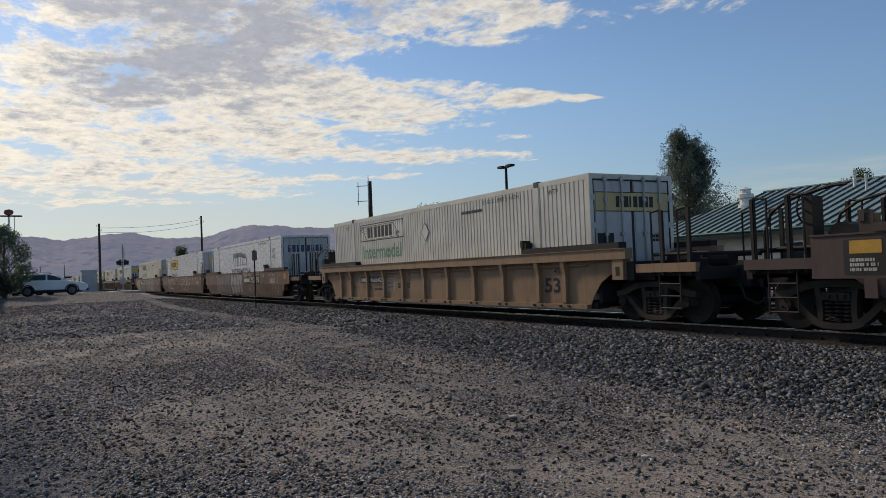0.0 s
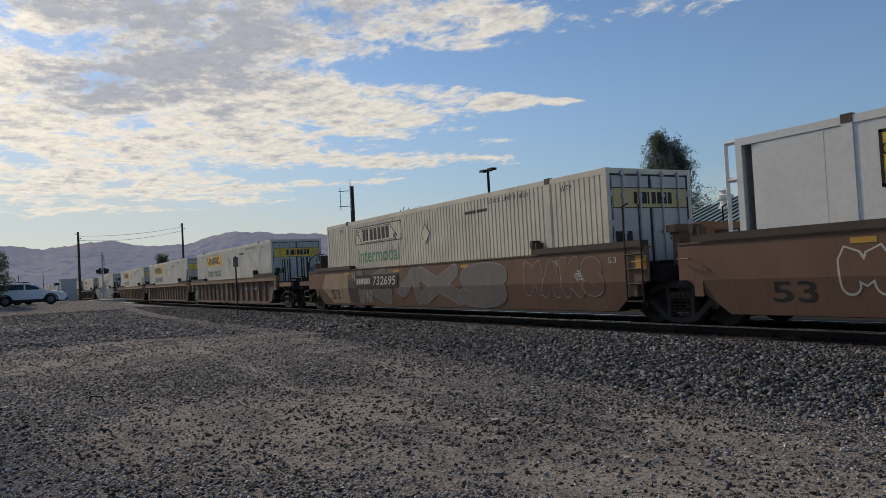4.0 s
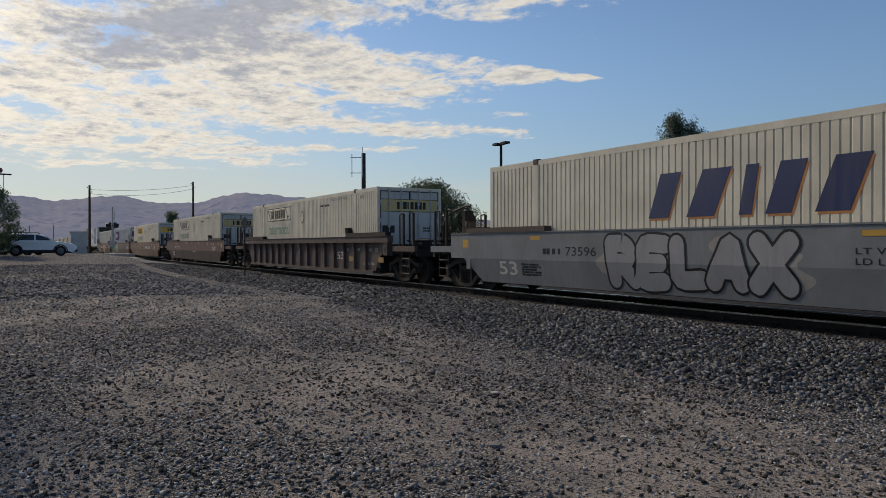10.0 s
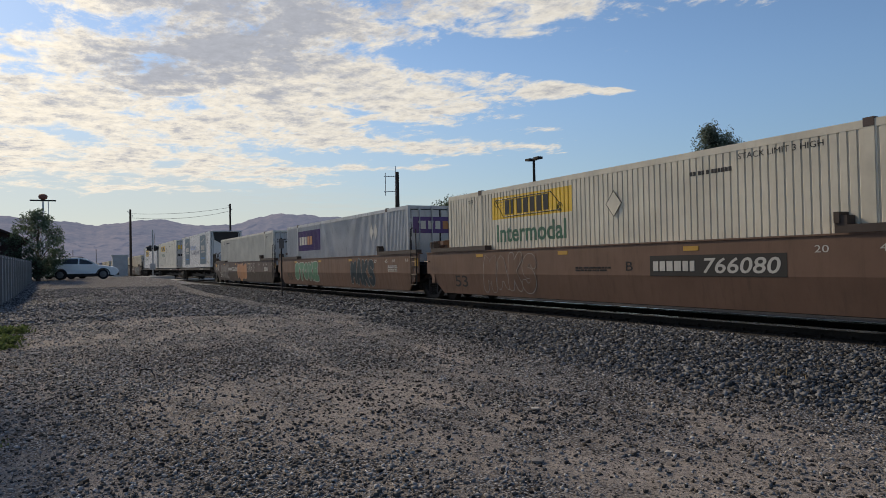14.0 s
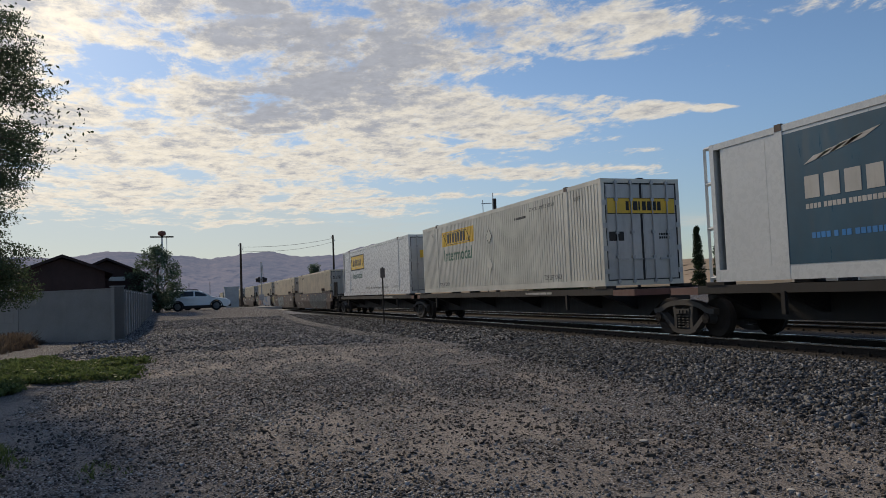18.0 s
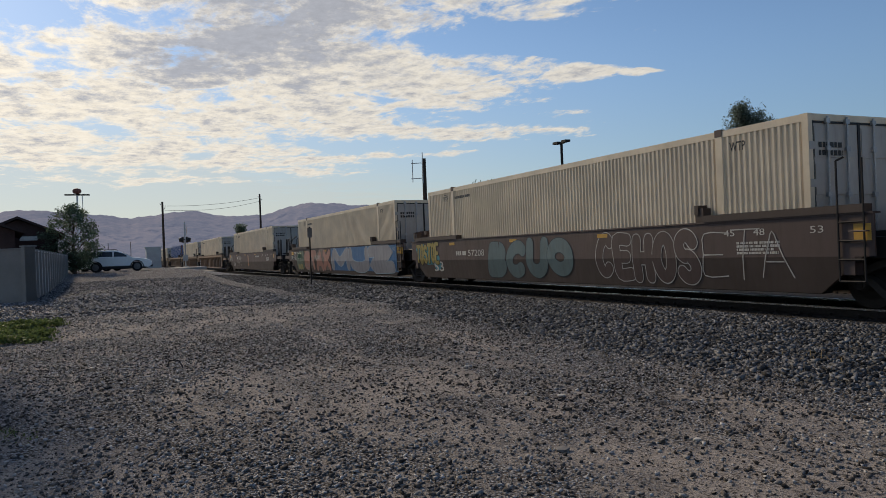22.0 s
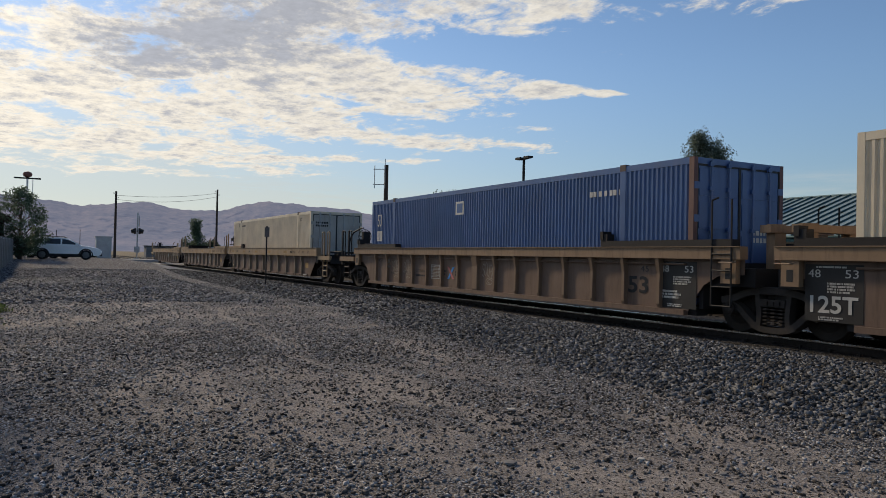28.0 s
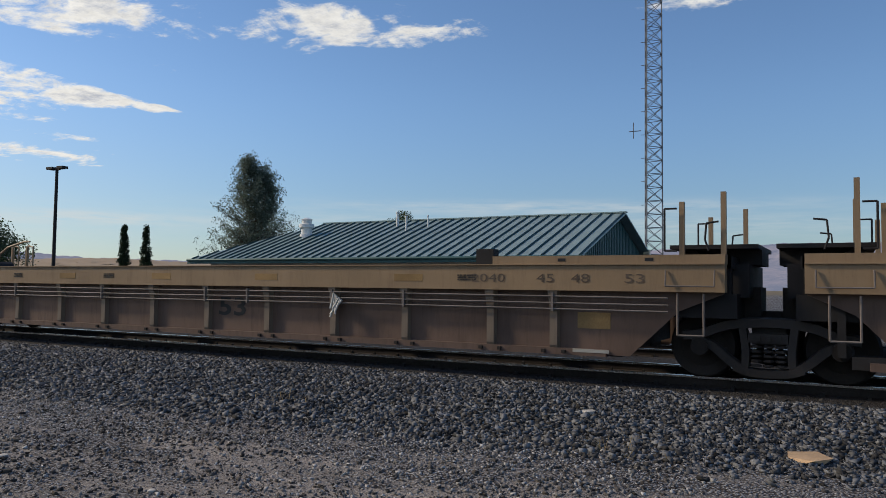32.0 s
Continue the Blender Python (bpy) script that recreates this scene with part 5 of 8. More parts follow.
def container(kind, mat, label, z0=0.46, sign=None, door_mat=None, code=0):
    """A 53-foot container whose floor is z0 above the rail. kind: ribbed or smooth. sign: what is painted on it."""
    c = empty("shipping_container")
    tagged(c, label, "container", "containers on the train")
    z1 = z0 + (2.9 if z0 < 1 else 3.03)
    d = z0 - 0.46
    door_mat = door_mat or DOORBLUE
    mats = [mat]
    panel = None
    if sign in ("yellow", "pale"):
        panel, mats = (2.74 - HALF, 6.47 - HALF, 2.46 + d, 3.1 + d), [mat, YELLOW if sign == "yellow" else PALE_YELLOW]
    if sign == "parcel":
        panel, mats = (2.05 - HALF, 5.86 - HALF, 2.0, 3.02), [mat, PURPLE]
    if kind == "ribbed":
        for s in (-1, 1):
            pick = lambda x, z: 1 if panel and s < 0 and panel[0] < x < panel[1] and panel[2] < z < panel[3] else 0  # noqa: E731
            part("side_panel", corrugated(pick, z0 + 0.17, z1 - 0.12, panel[2:] if panel else (), 1.295, s, *(DEEP_WAVE if sign in ("plain", "blue53", "parcel") else ())), mats, c)
    else:
        for s in (-1, 1):
            y0, y1 = sorted((s * 1.26, s * 1.285))
            x, w = -HALF + 0.42, 1.215
            while x < HALF - 0.2:
                x1 = min(x + w, HALF - 0.1) - 0.004
                part("side_panel", boxes((x + 0.004, x1, y0, y1, z0 + 0.24, z1 - 0.14)), mat, c)
                x += w
            part("side_liner", boxes((-HALF + 0.3, HALF - 0.1, *sorted((s * 1.24, s * 1.262)), z0 + 0.2, z1 - 0.1)), mat, c)
    part("roof", boxes((-HALF + 0.05, HALF - 0.05, -1.24, 1.24, z1 - 0.06, z1 - 0.01)), mat, c)
    part("floor", boxes((-HALF + 0.1, HALF - 0.1, -1.24, 1.24, z0 + 0.06, z0 + 0.17)), STEEL, c)
    for s in (-1, 1):
        y0, y1 = sorted((s * 1.2, s * 1.3))
        part("top_rail", boxes((-HALF, HALF, y0, y1, z1 - 0.13, z1)), mat, c)
        part("bottom_rail", boxes((-HALF, HALF, y0, y1, z0, z0 + 0.18 if kind == "ribbed" else z0 + 0.26)), mat, c)
        for e in (-1, 1):
            xa, xb = sorted((e * HALF, e * (HALF - 0.12)))
            part("corner_post", boxes((xa - 0.003, xb + 0.003, y0 - 0.003, y1 + 0.003, z0 - 0.003, z1 + 0.003)), RUSTPOST if mat is BLUEBOX and e > 0 else mat, c)
            xl, xr = e * 6.05 - 0.09, e * 6.05 + 0.09
            part("lift_post", boxes((xl, xr, y0 + (-0.004 if s < 0 else 0), y1 + (0.004 if s > 0 else 0), z0, z1 + 0.004)), mat, c)
            part("corner_casting", boxes((xl + 0.0, xr - 0.0, y0 - (0.01 if s < 0 else 0), y1 + (0.01 if s > 0 else 0), z1 - 0.11, z1 + 0.03)), W_BROWN, c)
    part("front_wall", boxes((-HALF + 0.02, -HALF + 0.08, -1.2, 1.2, z0 + 0.1, z1 - 0.05)), mat, c)
    part("header", boxes((HALF - 0.1, HALF, -1.2, 1.2, z1 - 0.12, z1 - 0.002)), mat, c)
    part("threshold", boxes((HALF - 0.1, HALF, -1.2, 1.2, z0 + 0.002, z0 + 0.14)), mat, c)
    doors(c, door_mat, z0, z1, door_mat if mat is BLUEBOX else GALV)
    f = -1.2945 if kind == "ribbed" else -1.3
    L = -HALF
    if sign in ("yellow", "pale", "outline", "green_word"):
        word = {"yellow": GREEN, "pale": FADED_GREEN, "outline": GREEN, "green_word": FADED_GREEN}[sign]
        if sign in ("outline", "green_word", "pale"):
            part("sign_border", boxes(*[(a, b, f - 0.004, f + 0.006, p + d, q + d) for a, b, p, q in ((L + 2.74, L + 6.47, 2.46, 2.49), (L + 2.74, L + 6.47, 3.07, 3.1), (L + 2.74, L + 2.77, 2.46, 3.1), (L + 6.44, L + 6.47, 2.46, 3.1))]), INK, c)
        logo_bars(c, L + 3.42, L + 5.62, 2.58 + d, 2.98 + d, f)
        lettering("Intermodal", word, c, L + 2.96, L + 6.27, 1.8 + d, 2.31 + d, f, bold=0.018)
        dbm = bmesh.new()
        slab(dbm, [(L + 7.85, 2.52 + d), (L + 8.1, 2.24 + d), (L + 8.35, 2.52 + d), (L + 8.1, 2.8 + d)], f - 0.022, f - 0.004)
        if d > 0.3:
            slab(dbm, [(L + 7.85, 1.42 + d), (L + 8.1, 1.14 + d), (L + 8.35, 1.42 + d), (L + 8.1, 1.7 + d)], f - 0.022, f - 0.004)
        part("placard_holder", dbm, mat, c)
        rim = bmesh.new()
        dia = [(L + 7.83, 2.52 + d), (L + 8.1, 2.22 + d), (L + 8.37, 2.52 + d), (L + 8.1, 2.82 + d)]
        for p, q in zip(dia, dia[1:] + dia[:1]):
            rod(rim, (p[0], f - 0.022, p[1]), (q[0], f - 0.022, q[1]), 0.006, 4)
        part("placard_rim", rim, STEEL, c)
        if d > 0.3:
            lettering("TOP LIFT ONLY", INK, c, L + 2.25, L + 3.55, z0 + 0.27, z0 + 0.42, f)
            lettering("TOP LIFT ONLY", INK, c, L + 12.5, L + 13.7, z0 + 0.27, z0 + 0.42, f)
        lettering("STACK LIMIT 3 HIGH", INK, c, L + 11.6, L + 13.35, 3.06 + d, 3.17 + d, f)
        lettering("WTP", INK, c, L + 14.6, L + 15.0, 3.0 + d, 3.14 + d, f)
        lettering("WTP", INK, c, L + 1.3, L + 1.6, 3.0 + d, 3.14 + d, f)
        bars(c, INK, L + 10.4, L + 11.6, 2.86 + d, 2.98 + d, f, 1, code)
        # rear sign
        part("door_sign", boxes((HALF + 0.0, HALF + 0.006, -1.12, 1.12, 2.5 + d, 2.92 + d)), YELLOW if sign in ("yellow", "pale") else PALE_YELLOW, c)
        part("logo", boxes(*[(HALF + 0.006, HALF + 0.009, y, y + w, 2.58 + d, 2.84 + d) for y, w in ((-0.52, 0.1), (-0.36, 0.05), (-0.28, 0.15), (-0.1, 0.05), (0.02, 0.13), (0.19, 0.13), (0.36, 0.13), (0.53, 0.12))]), INK, c)
        part("door_sign_border", boxes((HALF + 0.004, HALF + 0.008, -1.14, 1.14, 2.92 + d, 2.94 + d), (HALF + 0.004, HALF + 0.008, -1.14, 1.14, 2.48 + d, 2.5 + d)), INK, c)
        part("door_label", boxes((HALF - 0.004, HALF + 0.002, -1.1, -0.62, 1.72 + d, 1.98 + d)), INK, c)
        bars_end(c, INK, 0.55, 0.9, 1.75 + d, 1.95 + d, 2, code)
    if kind == "ribbed" and sign == "plain":
        lettering("WTP", INK, c, L + 14.4, L + 14.78, 2.92, 3.1, f, bold=0.01)
        lettering("WTP", INK, c, L + 1.3, L + 1.68, 2.92, 3.1, f, bold=0.01)
        part("overline", boxes((L + 1.38, L + 1.6, f - 0.004, f, 3.14, 3.16)), INK, c)
        bars(c, INK, L + 2.2, L + 3.4, 2.95, 3.07, f, 1, code)
        bars_end(c, INK, -1.05, -0.45, 2.62, 2.9, 2, code)
    if sign == "blue53":
        lettering("53", SIGN_WHITE, c, L + 0.55, L + 0.92, 2.4, 2.85, f)
        part("size_mark", boxes((L + 0.5, L + 0.98, f - 0.004, f + 0.004, 1.85, 2.22)), SIGN_WHITE, c)
        lettering("11", BLUEBOX, c, L + 0.58, L + 0.78, 1.9, 2.16, f - 0.004)
        part("emblem", boxes((L + 6.6, L + 7.1, f - 0.004, f + 0.004, 2.6, 3.0)), SIGN_WHITE, c)
        part("emblem_mark", boxes((L + 6.68, L + 7.02, f - 0.008, f - 0.003, 2.66, 2.94)), BLUEBOX, c)
        bars(c, SIGN_WHITE, L + 13.0, L + 14.2, 2.72, 2.9, f, 1, 3)
        bars_end(c, SIGN_WHITE, 0.4, 1.0, 1.7, 2.0, 2, 3)
    if sign == "arrows":
        bm = bmesh.new()
        for x, w in ((5.84, 0.85), (6.82, 1.05), (8.02, 0.42), (8.56, 0.8), (9.48, 0.95)):
            slab(bm, [(L + x, 1.8), (L + x + w * 0.62, 1.8), (L + x + w, 2.68), (L + x + w * 0.38, 2.68)], f - 0.006, f + 0.004)
        part("logo", bm, NAVY, c)
        bm = bmesh.new()
        for x, w in ((5.88, 0.85), (6.86, 1.05), (8.06, 0.42), (8.6, 0.8), (9.52, 0.95)):
            slab(bm, [(L + x, 1.75), (L + x + w * 0.62, 1.75), (L + x + w, 2.63), (L + x + w * 0.38, 2.63)], f - 0.003, f + 0.003)
        part("logo_shadow", bm, ORANGE, c)
        part("blue_panel", boxes((L + 11.45, L + 12.0, f - 0.005, f + 0.003, 2.05, 2.8)), SIGN_BLUE, c)
        lettering("STACK LIMIT 3 HIGH", INK, c, L + 11.6, L + 13.3, 3.06, 3.16, f)
        part("logo", boxes(*[(HALF + 0.0, HALF + 0.006, y, y + w, 2.5, 2.85) for y, w in ((-1.0, 0.22), (-0.72, 0.3), (-0.36, 0.12), (-0.2, 0.22), (0.06, 0.24))]), NAVY, c)
        bars_end(c, NAVY, -0.3, 0.8, 2.1, 2.4, 2, code)
    if sign == "parcel":
        part("logo", boxes(*[(L + a, L + b, f - 0.006, f + 0.002, p, q) for a, b, p, q in ((2.35, 2.7, 2.3, 2.72), (2.8, 3.15, 2.3, 2.72), (3.25, 3.6, 2.3, 2.72))]), SIGN_WHITE, c)
        part("logo_tail", boxes(*[(L + a, L + b, f - 0.006, f + 0.002, 2.3, q) for a, b, q in ((3.75, 4.1, 2.72), (4.2, 4.55, 2.72))]), ORANGE, c)
        for x in (12.55, 13.0):
            bm = bmesh.new()
            slab(bm, [(L + x - 0.2, 2.55), (L + x, 2.2), (L + x + 0.2, 2.55), (L + x, 2.9)], f - 0.006, f + 0.004)
            part("placard", bm, SIGN_WHITE, c)
        part("door_sign", boxes((HALF + 0.0, HALF + 0.006, -1.1, 1.1, 2.35, 2.95)), PURPLE, c)
        part("logo", boxes(*[(HALF + 0.006, HALF + 0.01, y, y + 0.2, 2.5, 2.8) for y in (-0.8, -0.5, -0.2)]), SIGN_WHITE, c)
        part("logo_tail", boxes((HALF + 0.006, HALF + 0.01, 0.1, 0.5, 2.5, 2.8)), ORANGE, c)
    if sign == "block":
        x = L + 6.25
        for w, h in ((0.4, 0.5), (0.4, 0.5), (0.16, 0.5), (0.48, 0.5), (0.36, 0.5), (0.16, 0.46), (0.36, 0.4), (0.34, 0.4)):
            bm = bmesh.new()
            slab(bm, [(x, 2.05), (x + w, 2.05), (x + w, 2.05 + h), (x + w - 0.24, 2.05 + h + 0.26), (x - 0.24, 2.05 + h + 0.26), (x - 0.24, 2.31)], f + 0.004, f + 0.02)
            part("logo_shadow", bm, W_GREY, c)
            part("logo", boxes((x + 0.03, x + w - 0.02, f - 0.002, f + 0.01, 2.07, 2.05 + h - 0.02)), REEFER, c)
            x += w + 0.05
        lettering("INTERMODAL", NAVY, c, L + 5.6, L + 10.4, 1.5, 1.86, f + 0.012, bold=0.01)
        lettering("STACK LIMIT 3 HIGH", INK, c, L + 11.9, L + 13.4, 3.05, 3.16, f + 0.012)
        lettering("53FT", INK, c, L + 14.5, L + 15.1, 2.55, 2.75, f + 0.012)
        lettering("XHC", INK, c, L + 14.5, L + 15.1, 2.25, 2.45, f + 0.012)
        part("logo", boxes(*[(HALF + 0.0, HALF + 0.006, y, y + 0.17, 2.5, 2.85) for y in (-0.95, -0.72, -0.49, -0.26, 0.05, 0.28, 0.51, 0.74)]), NAVY, c)
    if sign == "reefer_yellow":
        b = d + 0.0
        part("sign_panel", boxes((L + 2.55, L + 6.25, f + 0.004, f + 0.018, 2.94, 3.92)), YELLOW, c)
        part("sign_border", boxes(*[(p, q, f - 0.002, f + 0.02, r, s) for p, q, r, s in ((L + 2.55, L + 6.25, 2.94, 3.0), (L + 2.55, L + 6.25, 3.86, 3.92), (L + 2.55, L + 2.6, 2.94, 3.92), (L + 6.2, L + 6.25, 2.94, 3.92))]), INK, c)
        logo_bars(c, L + 3.2, L + 5.5, 3.2, 3.62, f + 0.008)
        lettering("Intermodal", GREEN, c, L + 3.07, L + 5.72, 2.38, 2.8, f + 0.012, bold=0.005)
        lettering("TOP LIFT ONLY", INK, c, L + 1.95, L + 3.1, 1.62, 1.74, f + 0.012)
        lettering("TOP LIFT ONLY", INK, c, L + 12.9, L + 14.0, 1.62, 1.74, f + 0.012)
        lettering('30 Pallets (48"X40") Refrigerated Container', INK, c, L + 6.6, L + 12.0, 1.6, 1.76, f + 0.012)
        part("stripe", boxes(*[(L + 1.9 + i * 0.7, L + 2.25 + i * 0.7, f - 0.003, f + 0.002, z0 + 0.14, z0 + 0.2) for i in range(20)]), material("tape_red_white", (0.4, 0.35, 0.33), 0.4), c)
        part("door_sign", boxes((HALF, HALF + 0.006, -0.7, 0.9, 3.1, 3.5)), YELLOW, c)
        part("logo", boxes(*[(HALF + 0.006, HALF + 0.009, y, y + 0.12, 3.18, 3.42) for y in (-0.5, -0.32, -0.1, 0.1, 0.3, 0.5)]), INK, c)
    if sign == "reefer_teal":
        part("teal_panel", boxes((L + 2.1, L + 5.0, f + 0.004, f + 0.018, 1.56, 4.1)), TEAL, c)
        part("teal_panel", boxes((L + 10.95, L + 14.1, f + 0.004, f + 0.018, 1.56, 4.1)), TEAL, c)
        lettering("EXCELLENCE", SIGN_BLUE, c, L + 5.5, L + 8.85, 2.92, 3.3, f + 0.012, bold=0.01)
        lettering("THROUGH", NAVY, c, L + 5.85, L + 7.35, 2.5, 2.72, f + 0.012)
        lettering("EXECUTION", NAVY, c, L + 7.45, L + 10.4, 2.45, 2.82, f + 0.012, bold=0.01)
        for x in (2.5, 11.5):
            horse = bmesh.new()
            for k in range(4):
                slab(horse, [(L + x + 0.1 + 0.3 * k, 3.42 + 0.06 * k), (L + x + 0.5 + 0.32 * k, 3.5 + 0.06 * k), (L + x + 0.8 + 0.33 * k, 3.62 + 0.07 * k), (L + x + 0.35 + 0.3 * k, 3.56 + 0.06 * k)], f - 0.002, f + 0.004)
            part("logo", horse, SIGN_WHITE, c)
            part("logo", boxes(*[(L + x + a, L + x + a + 0.34, f - 0.002, f + 0.004, 2.78, 3.2) for a in (0.1, 0.55, 1.0, 1.45)]), SIGN_WHITE, c)
            bars(c, SIGN_WHITE, L + x + 0.1, L + x + 2.1, 2.56, 2.7, f + 0.004, 1, 8)
            bars(c, SIGN_BLUE, L + x + 0.2, L + x + 2.2, 2.0, 2.16, f + 0.004, 1, 9)
        lettering("STACK LIMIT 3 HIGH", INK, c, L + 14.3, L + 15.4, 3.95, 4.03, f + 0.012)
        lettering("53FT", INK, c, L + 14.5, L + 15.0, 3.5, 3.66, f + 0.012)
        lettering("XHC", INK, c, L + 14.5, L + 15.0, 3.25, 3.41, f + 0.012)
        lettering("TOP LIFT ONLY", INK, c, L + 14.3, L + 15.4, 1.65, 1.76, f + 0.012)
        unit = boxes((HALF - 0.02, HALF + 0.1, -1.0, 1.0, z0 + 0.4, z1 - 0.1))
        part("end_frame", rods([[(HALF + 0.45, y_, z0), (HALF + 0.45, y_, z1 - 0.03), (HALF, y_, z1 - 0.03)] for y_ in (-1.2, 1.2)] + [[(HALF + 0.45, -1.2, z1 - 0.03), (HALF + 0.45, 1.2, z1 - 0.03)]], 0.045, 4), mat, c)
        part("cooling_unit", unit, REEFER, c, "white moulded refrigeration unit")
        g = bmesh.new()
        vs = [(-1.05, z1 - 0.08), (1.05, z1 - 0.08), (0.95, z1 - 0.75), (0.4, z1 - 1.05), (-0.4, z1 - 1.05), (-0.95, z1 - 0.75)]
        fr = [g.verts.new((HALF + 0.16, y, z)) for y, z in vs]
        bk = [g.verts.new((HALF + 0.06, y, z)) for y, z in vs]
        g.faces.new(fr)
        g.faces.new(bk[::-1])
        for i in range(6):
            g.faces.new([fr[(i + 1) % 6], fr[i], bk[i], bk[(i + 1) % 6]])
        part("cooling_grille", g, BLACK, c, "black louvred grille")
        part("hatch", boxes((HALF + 0.1, HALF + 0.12, -0.35, 0.3, z0 + 1.2, z0 + 1.9)), BLACK, c)
    if kind == "smooth":
        part("end_frame", rods([[(-HALF - 0.28, -1.2, z0), (-HALF - 0.28, -1.2, z1 - 0.03), (-HALF, -1.2, z1 - 0.03)], [(-HALF - 0.28, 1.2, z0), (-HALF - 0.28, 1.2, z1 - 0.03), (-HALF, 1.2, z1 - 0.03)], *[[(-HALF - 0.28, -1.2, z0 + k), (-HALF, -1.2, z0 + k)] for k in (0.1, 1.2, 2.2)]], 0.045, 4), mat, c)
    return c


def bars_end(c, mat, y0, y1, z0, z1, n, seed):
    rng = random.Random(seed)
    bm = bmesh.new()
    dz = (z1 - z0) / n
    for i in range(n):
        y = y0
        while y < y1:
            w = dz * rng.uniform(0.3, 0.7)
            box(bm, HALF, HALF + 0.006, y, min(y + w, y1), z0 + dz * (i + 0.15), z0 + dz * (i + 0.8))
            y += w + dz * 0.25
    return tagged(part("marking", bm, mat, c), kind="stuff")


def logo_bars(c, x0, x1, z0, z1, f):
    """A company mark as plain upright bars within a scroll-like outline."""
    n, w = 7, (x1 - x0) / 7
    for i in range(n):
        part("logo", boxes((x0 + i * w, x0 + i * w + w * (0.35 if i == 1 else 0.68), f - 0.006, f + 0.004, z0, z1)), INK, c)
    bm = bmesh.new()
    h = z1 - z0
    for a, b in (((x0 - 0.5, z1 + 0.02), (x0 - 0.1, z0 - 0.06)), ((x0 - 0.1, z0 - 0.06), (x1 + 0.42, z0 - 0.04)), ((x0 - 0.5, z1 + 0.04), (x1 + 0.02, z1 + 0.05)), ((x1 + 0.02, z1 + 0.05), (x1 + 0.42, z0 + 0.1))):
        rod(bm, (a[0], f - 0.002, a[1]), (b[0], f - 0.002, b[1]), 0.012, 4)
    for k in range(3):
        rod(bm, (x0 - 0.36 + 0.1 * k, f - 0.002, z1 - 0.08 * k - 0.04), (x1 - 0.1 + 0.12 * k, f - 0.002, z1 + 0.005 - 0.012 * k) if k == 0 else (x0 - 0.06, f - 0.002, z1 - 0.08 * k - 0.04), 0.006, 4)
    for cx, cz, rr in ((x0 - 0.46, z1 - 0.06, 0.1), (x1 + 0.4, z0 + 0.03, 0.11), (x1 + 0.4, z0 + 0.03, 0.055)):
        for k in range(9):
            a, b = k * 0.6, k * 0.6 + 0.62
            rod(bm, (cx + rr * math.cos(a), f - 0.002, cz + rr * math.sin(a)), (cx + rr * math.cos(b), f - 0.002, cz + rr * math.sin(b)), 0.01, 4)
    part("logo_outline", bm, INK, c)


MOVING = []


def ride(ob, centre):
    MOVING.append((ob, centre))


def marks(car, y, panel_x, number, mat=SIGN_WHITE, plate=STENCIL, z=1.02, seed=1, k=1.0):
    """The painted marks on a wagon's side: a number, load sizes, and stencilled notes."""
    if plate:
        patch("number_plate", plate, car, panel_x - 0.1, panel_x + 2.6 * k, z - 0.17 * k, z + 0.17 * k, y)
    bars(car, mat, panel_x, panel_x + 0.95 * k, z - 0.12 * k, z + 0.12 * k, y - 0.004, 1, seed)
    lettering(number, mat, car, panel_x + 1.1 * k, panel_x + 2.5 * k, z - 0.12 * k, z + 0.12 * k, y - 0.003, bold=0.012, shear=0.15)


W_ROSE = paint("wagon_rose_tan", (0.27, 0.18, 0.11), 0.65, grime=0.7, dirt=(0.12, 0.08, 0.06), spec=0.28)
OLDINK = material("worn_black", (0.13, 0.095, 0.07), 0.8, vary=0.3, scale=8)
W_TANRIB = paint("wagon_tan_rib", (0.19, 0.125, 0.082), 0.7, grime=0.6, dirt=(0.07, 0.05, 0.04), spec=0.28)
FAINT2 = material("faint_spray", (0.3, 0.25, 0.2), 0.8, vary=0.25, scale=6)
EMBLEM = material("faded_pink", (0.4, 0.13, 0.12), 0.6)
SALMON = paint("graffiti_salmon", (0.36, 0.17, 0.12), 0.5, grime=0.3)
ICE = paint("graffiti_ice_blue", (0.3, 0.42, 0.5), 0.5, grime=0.2)
DEEP = paint("graffiti_deep", (0.02, 0.035, 0.045), 0.5, grime=0.2, spec=0.28)
SPRAYGREY = paint("graffiti_grey", (0.17, 0.155, 0.145), 0.6, grime=0.4, spec=0.28)
SPRAYPALE = paint("graffiti_pale", (0.3, 0.285, 0.265), 0.6, grime=0.4, spec=0.28)
W_PALE = paint("wagon_pale_patch", (0.3, 0.225, 0.15), 0.65, grime=0.4, spec=0.28)
TEALSPRAY = paint("graffiti_teal", (0.05, 0.22, 0.26), 0.5, grime=0.25)
REDDULL = material("dull_red_tape", (0.2, 0.045, 0.035), 0.6)
OLIVE = paint("graffiti_olive", (0.3, 0.24, 0.06), 0.5, grime=0.25)
SPRAYBLUE = paint("graffiti_blue", (0.03, 0.12, 0.27), 0.5, grime=0.2)
FADEGREY = paint("graffiti_faded", (0.2, 0.165, 0.14), 0.6, grime=0.5, spec=0.28)
FROST = paint("graffiti_frost", (0.1, 0.145, 0.15), 0.5, grime=0.4)
W_OLDRIB = paint("old_rib", (0.2, 0.155, 0.115), 0.65, spec=0.28)
FADED = material("faded_orange", (0.3, 0.19, 0.08), 0.8, vary=0.3, scale=5)
SPRAY = material("spray_white", (0.42, 0.41, 0.39), 0.8, vary=0.25, scale=6)
FAINT = material("faint_numeral", (0.16, 0.125, 0.105), 0.85, vary=0.3, scale=6)
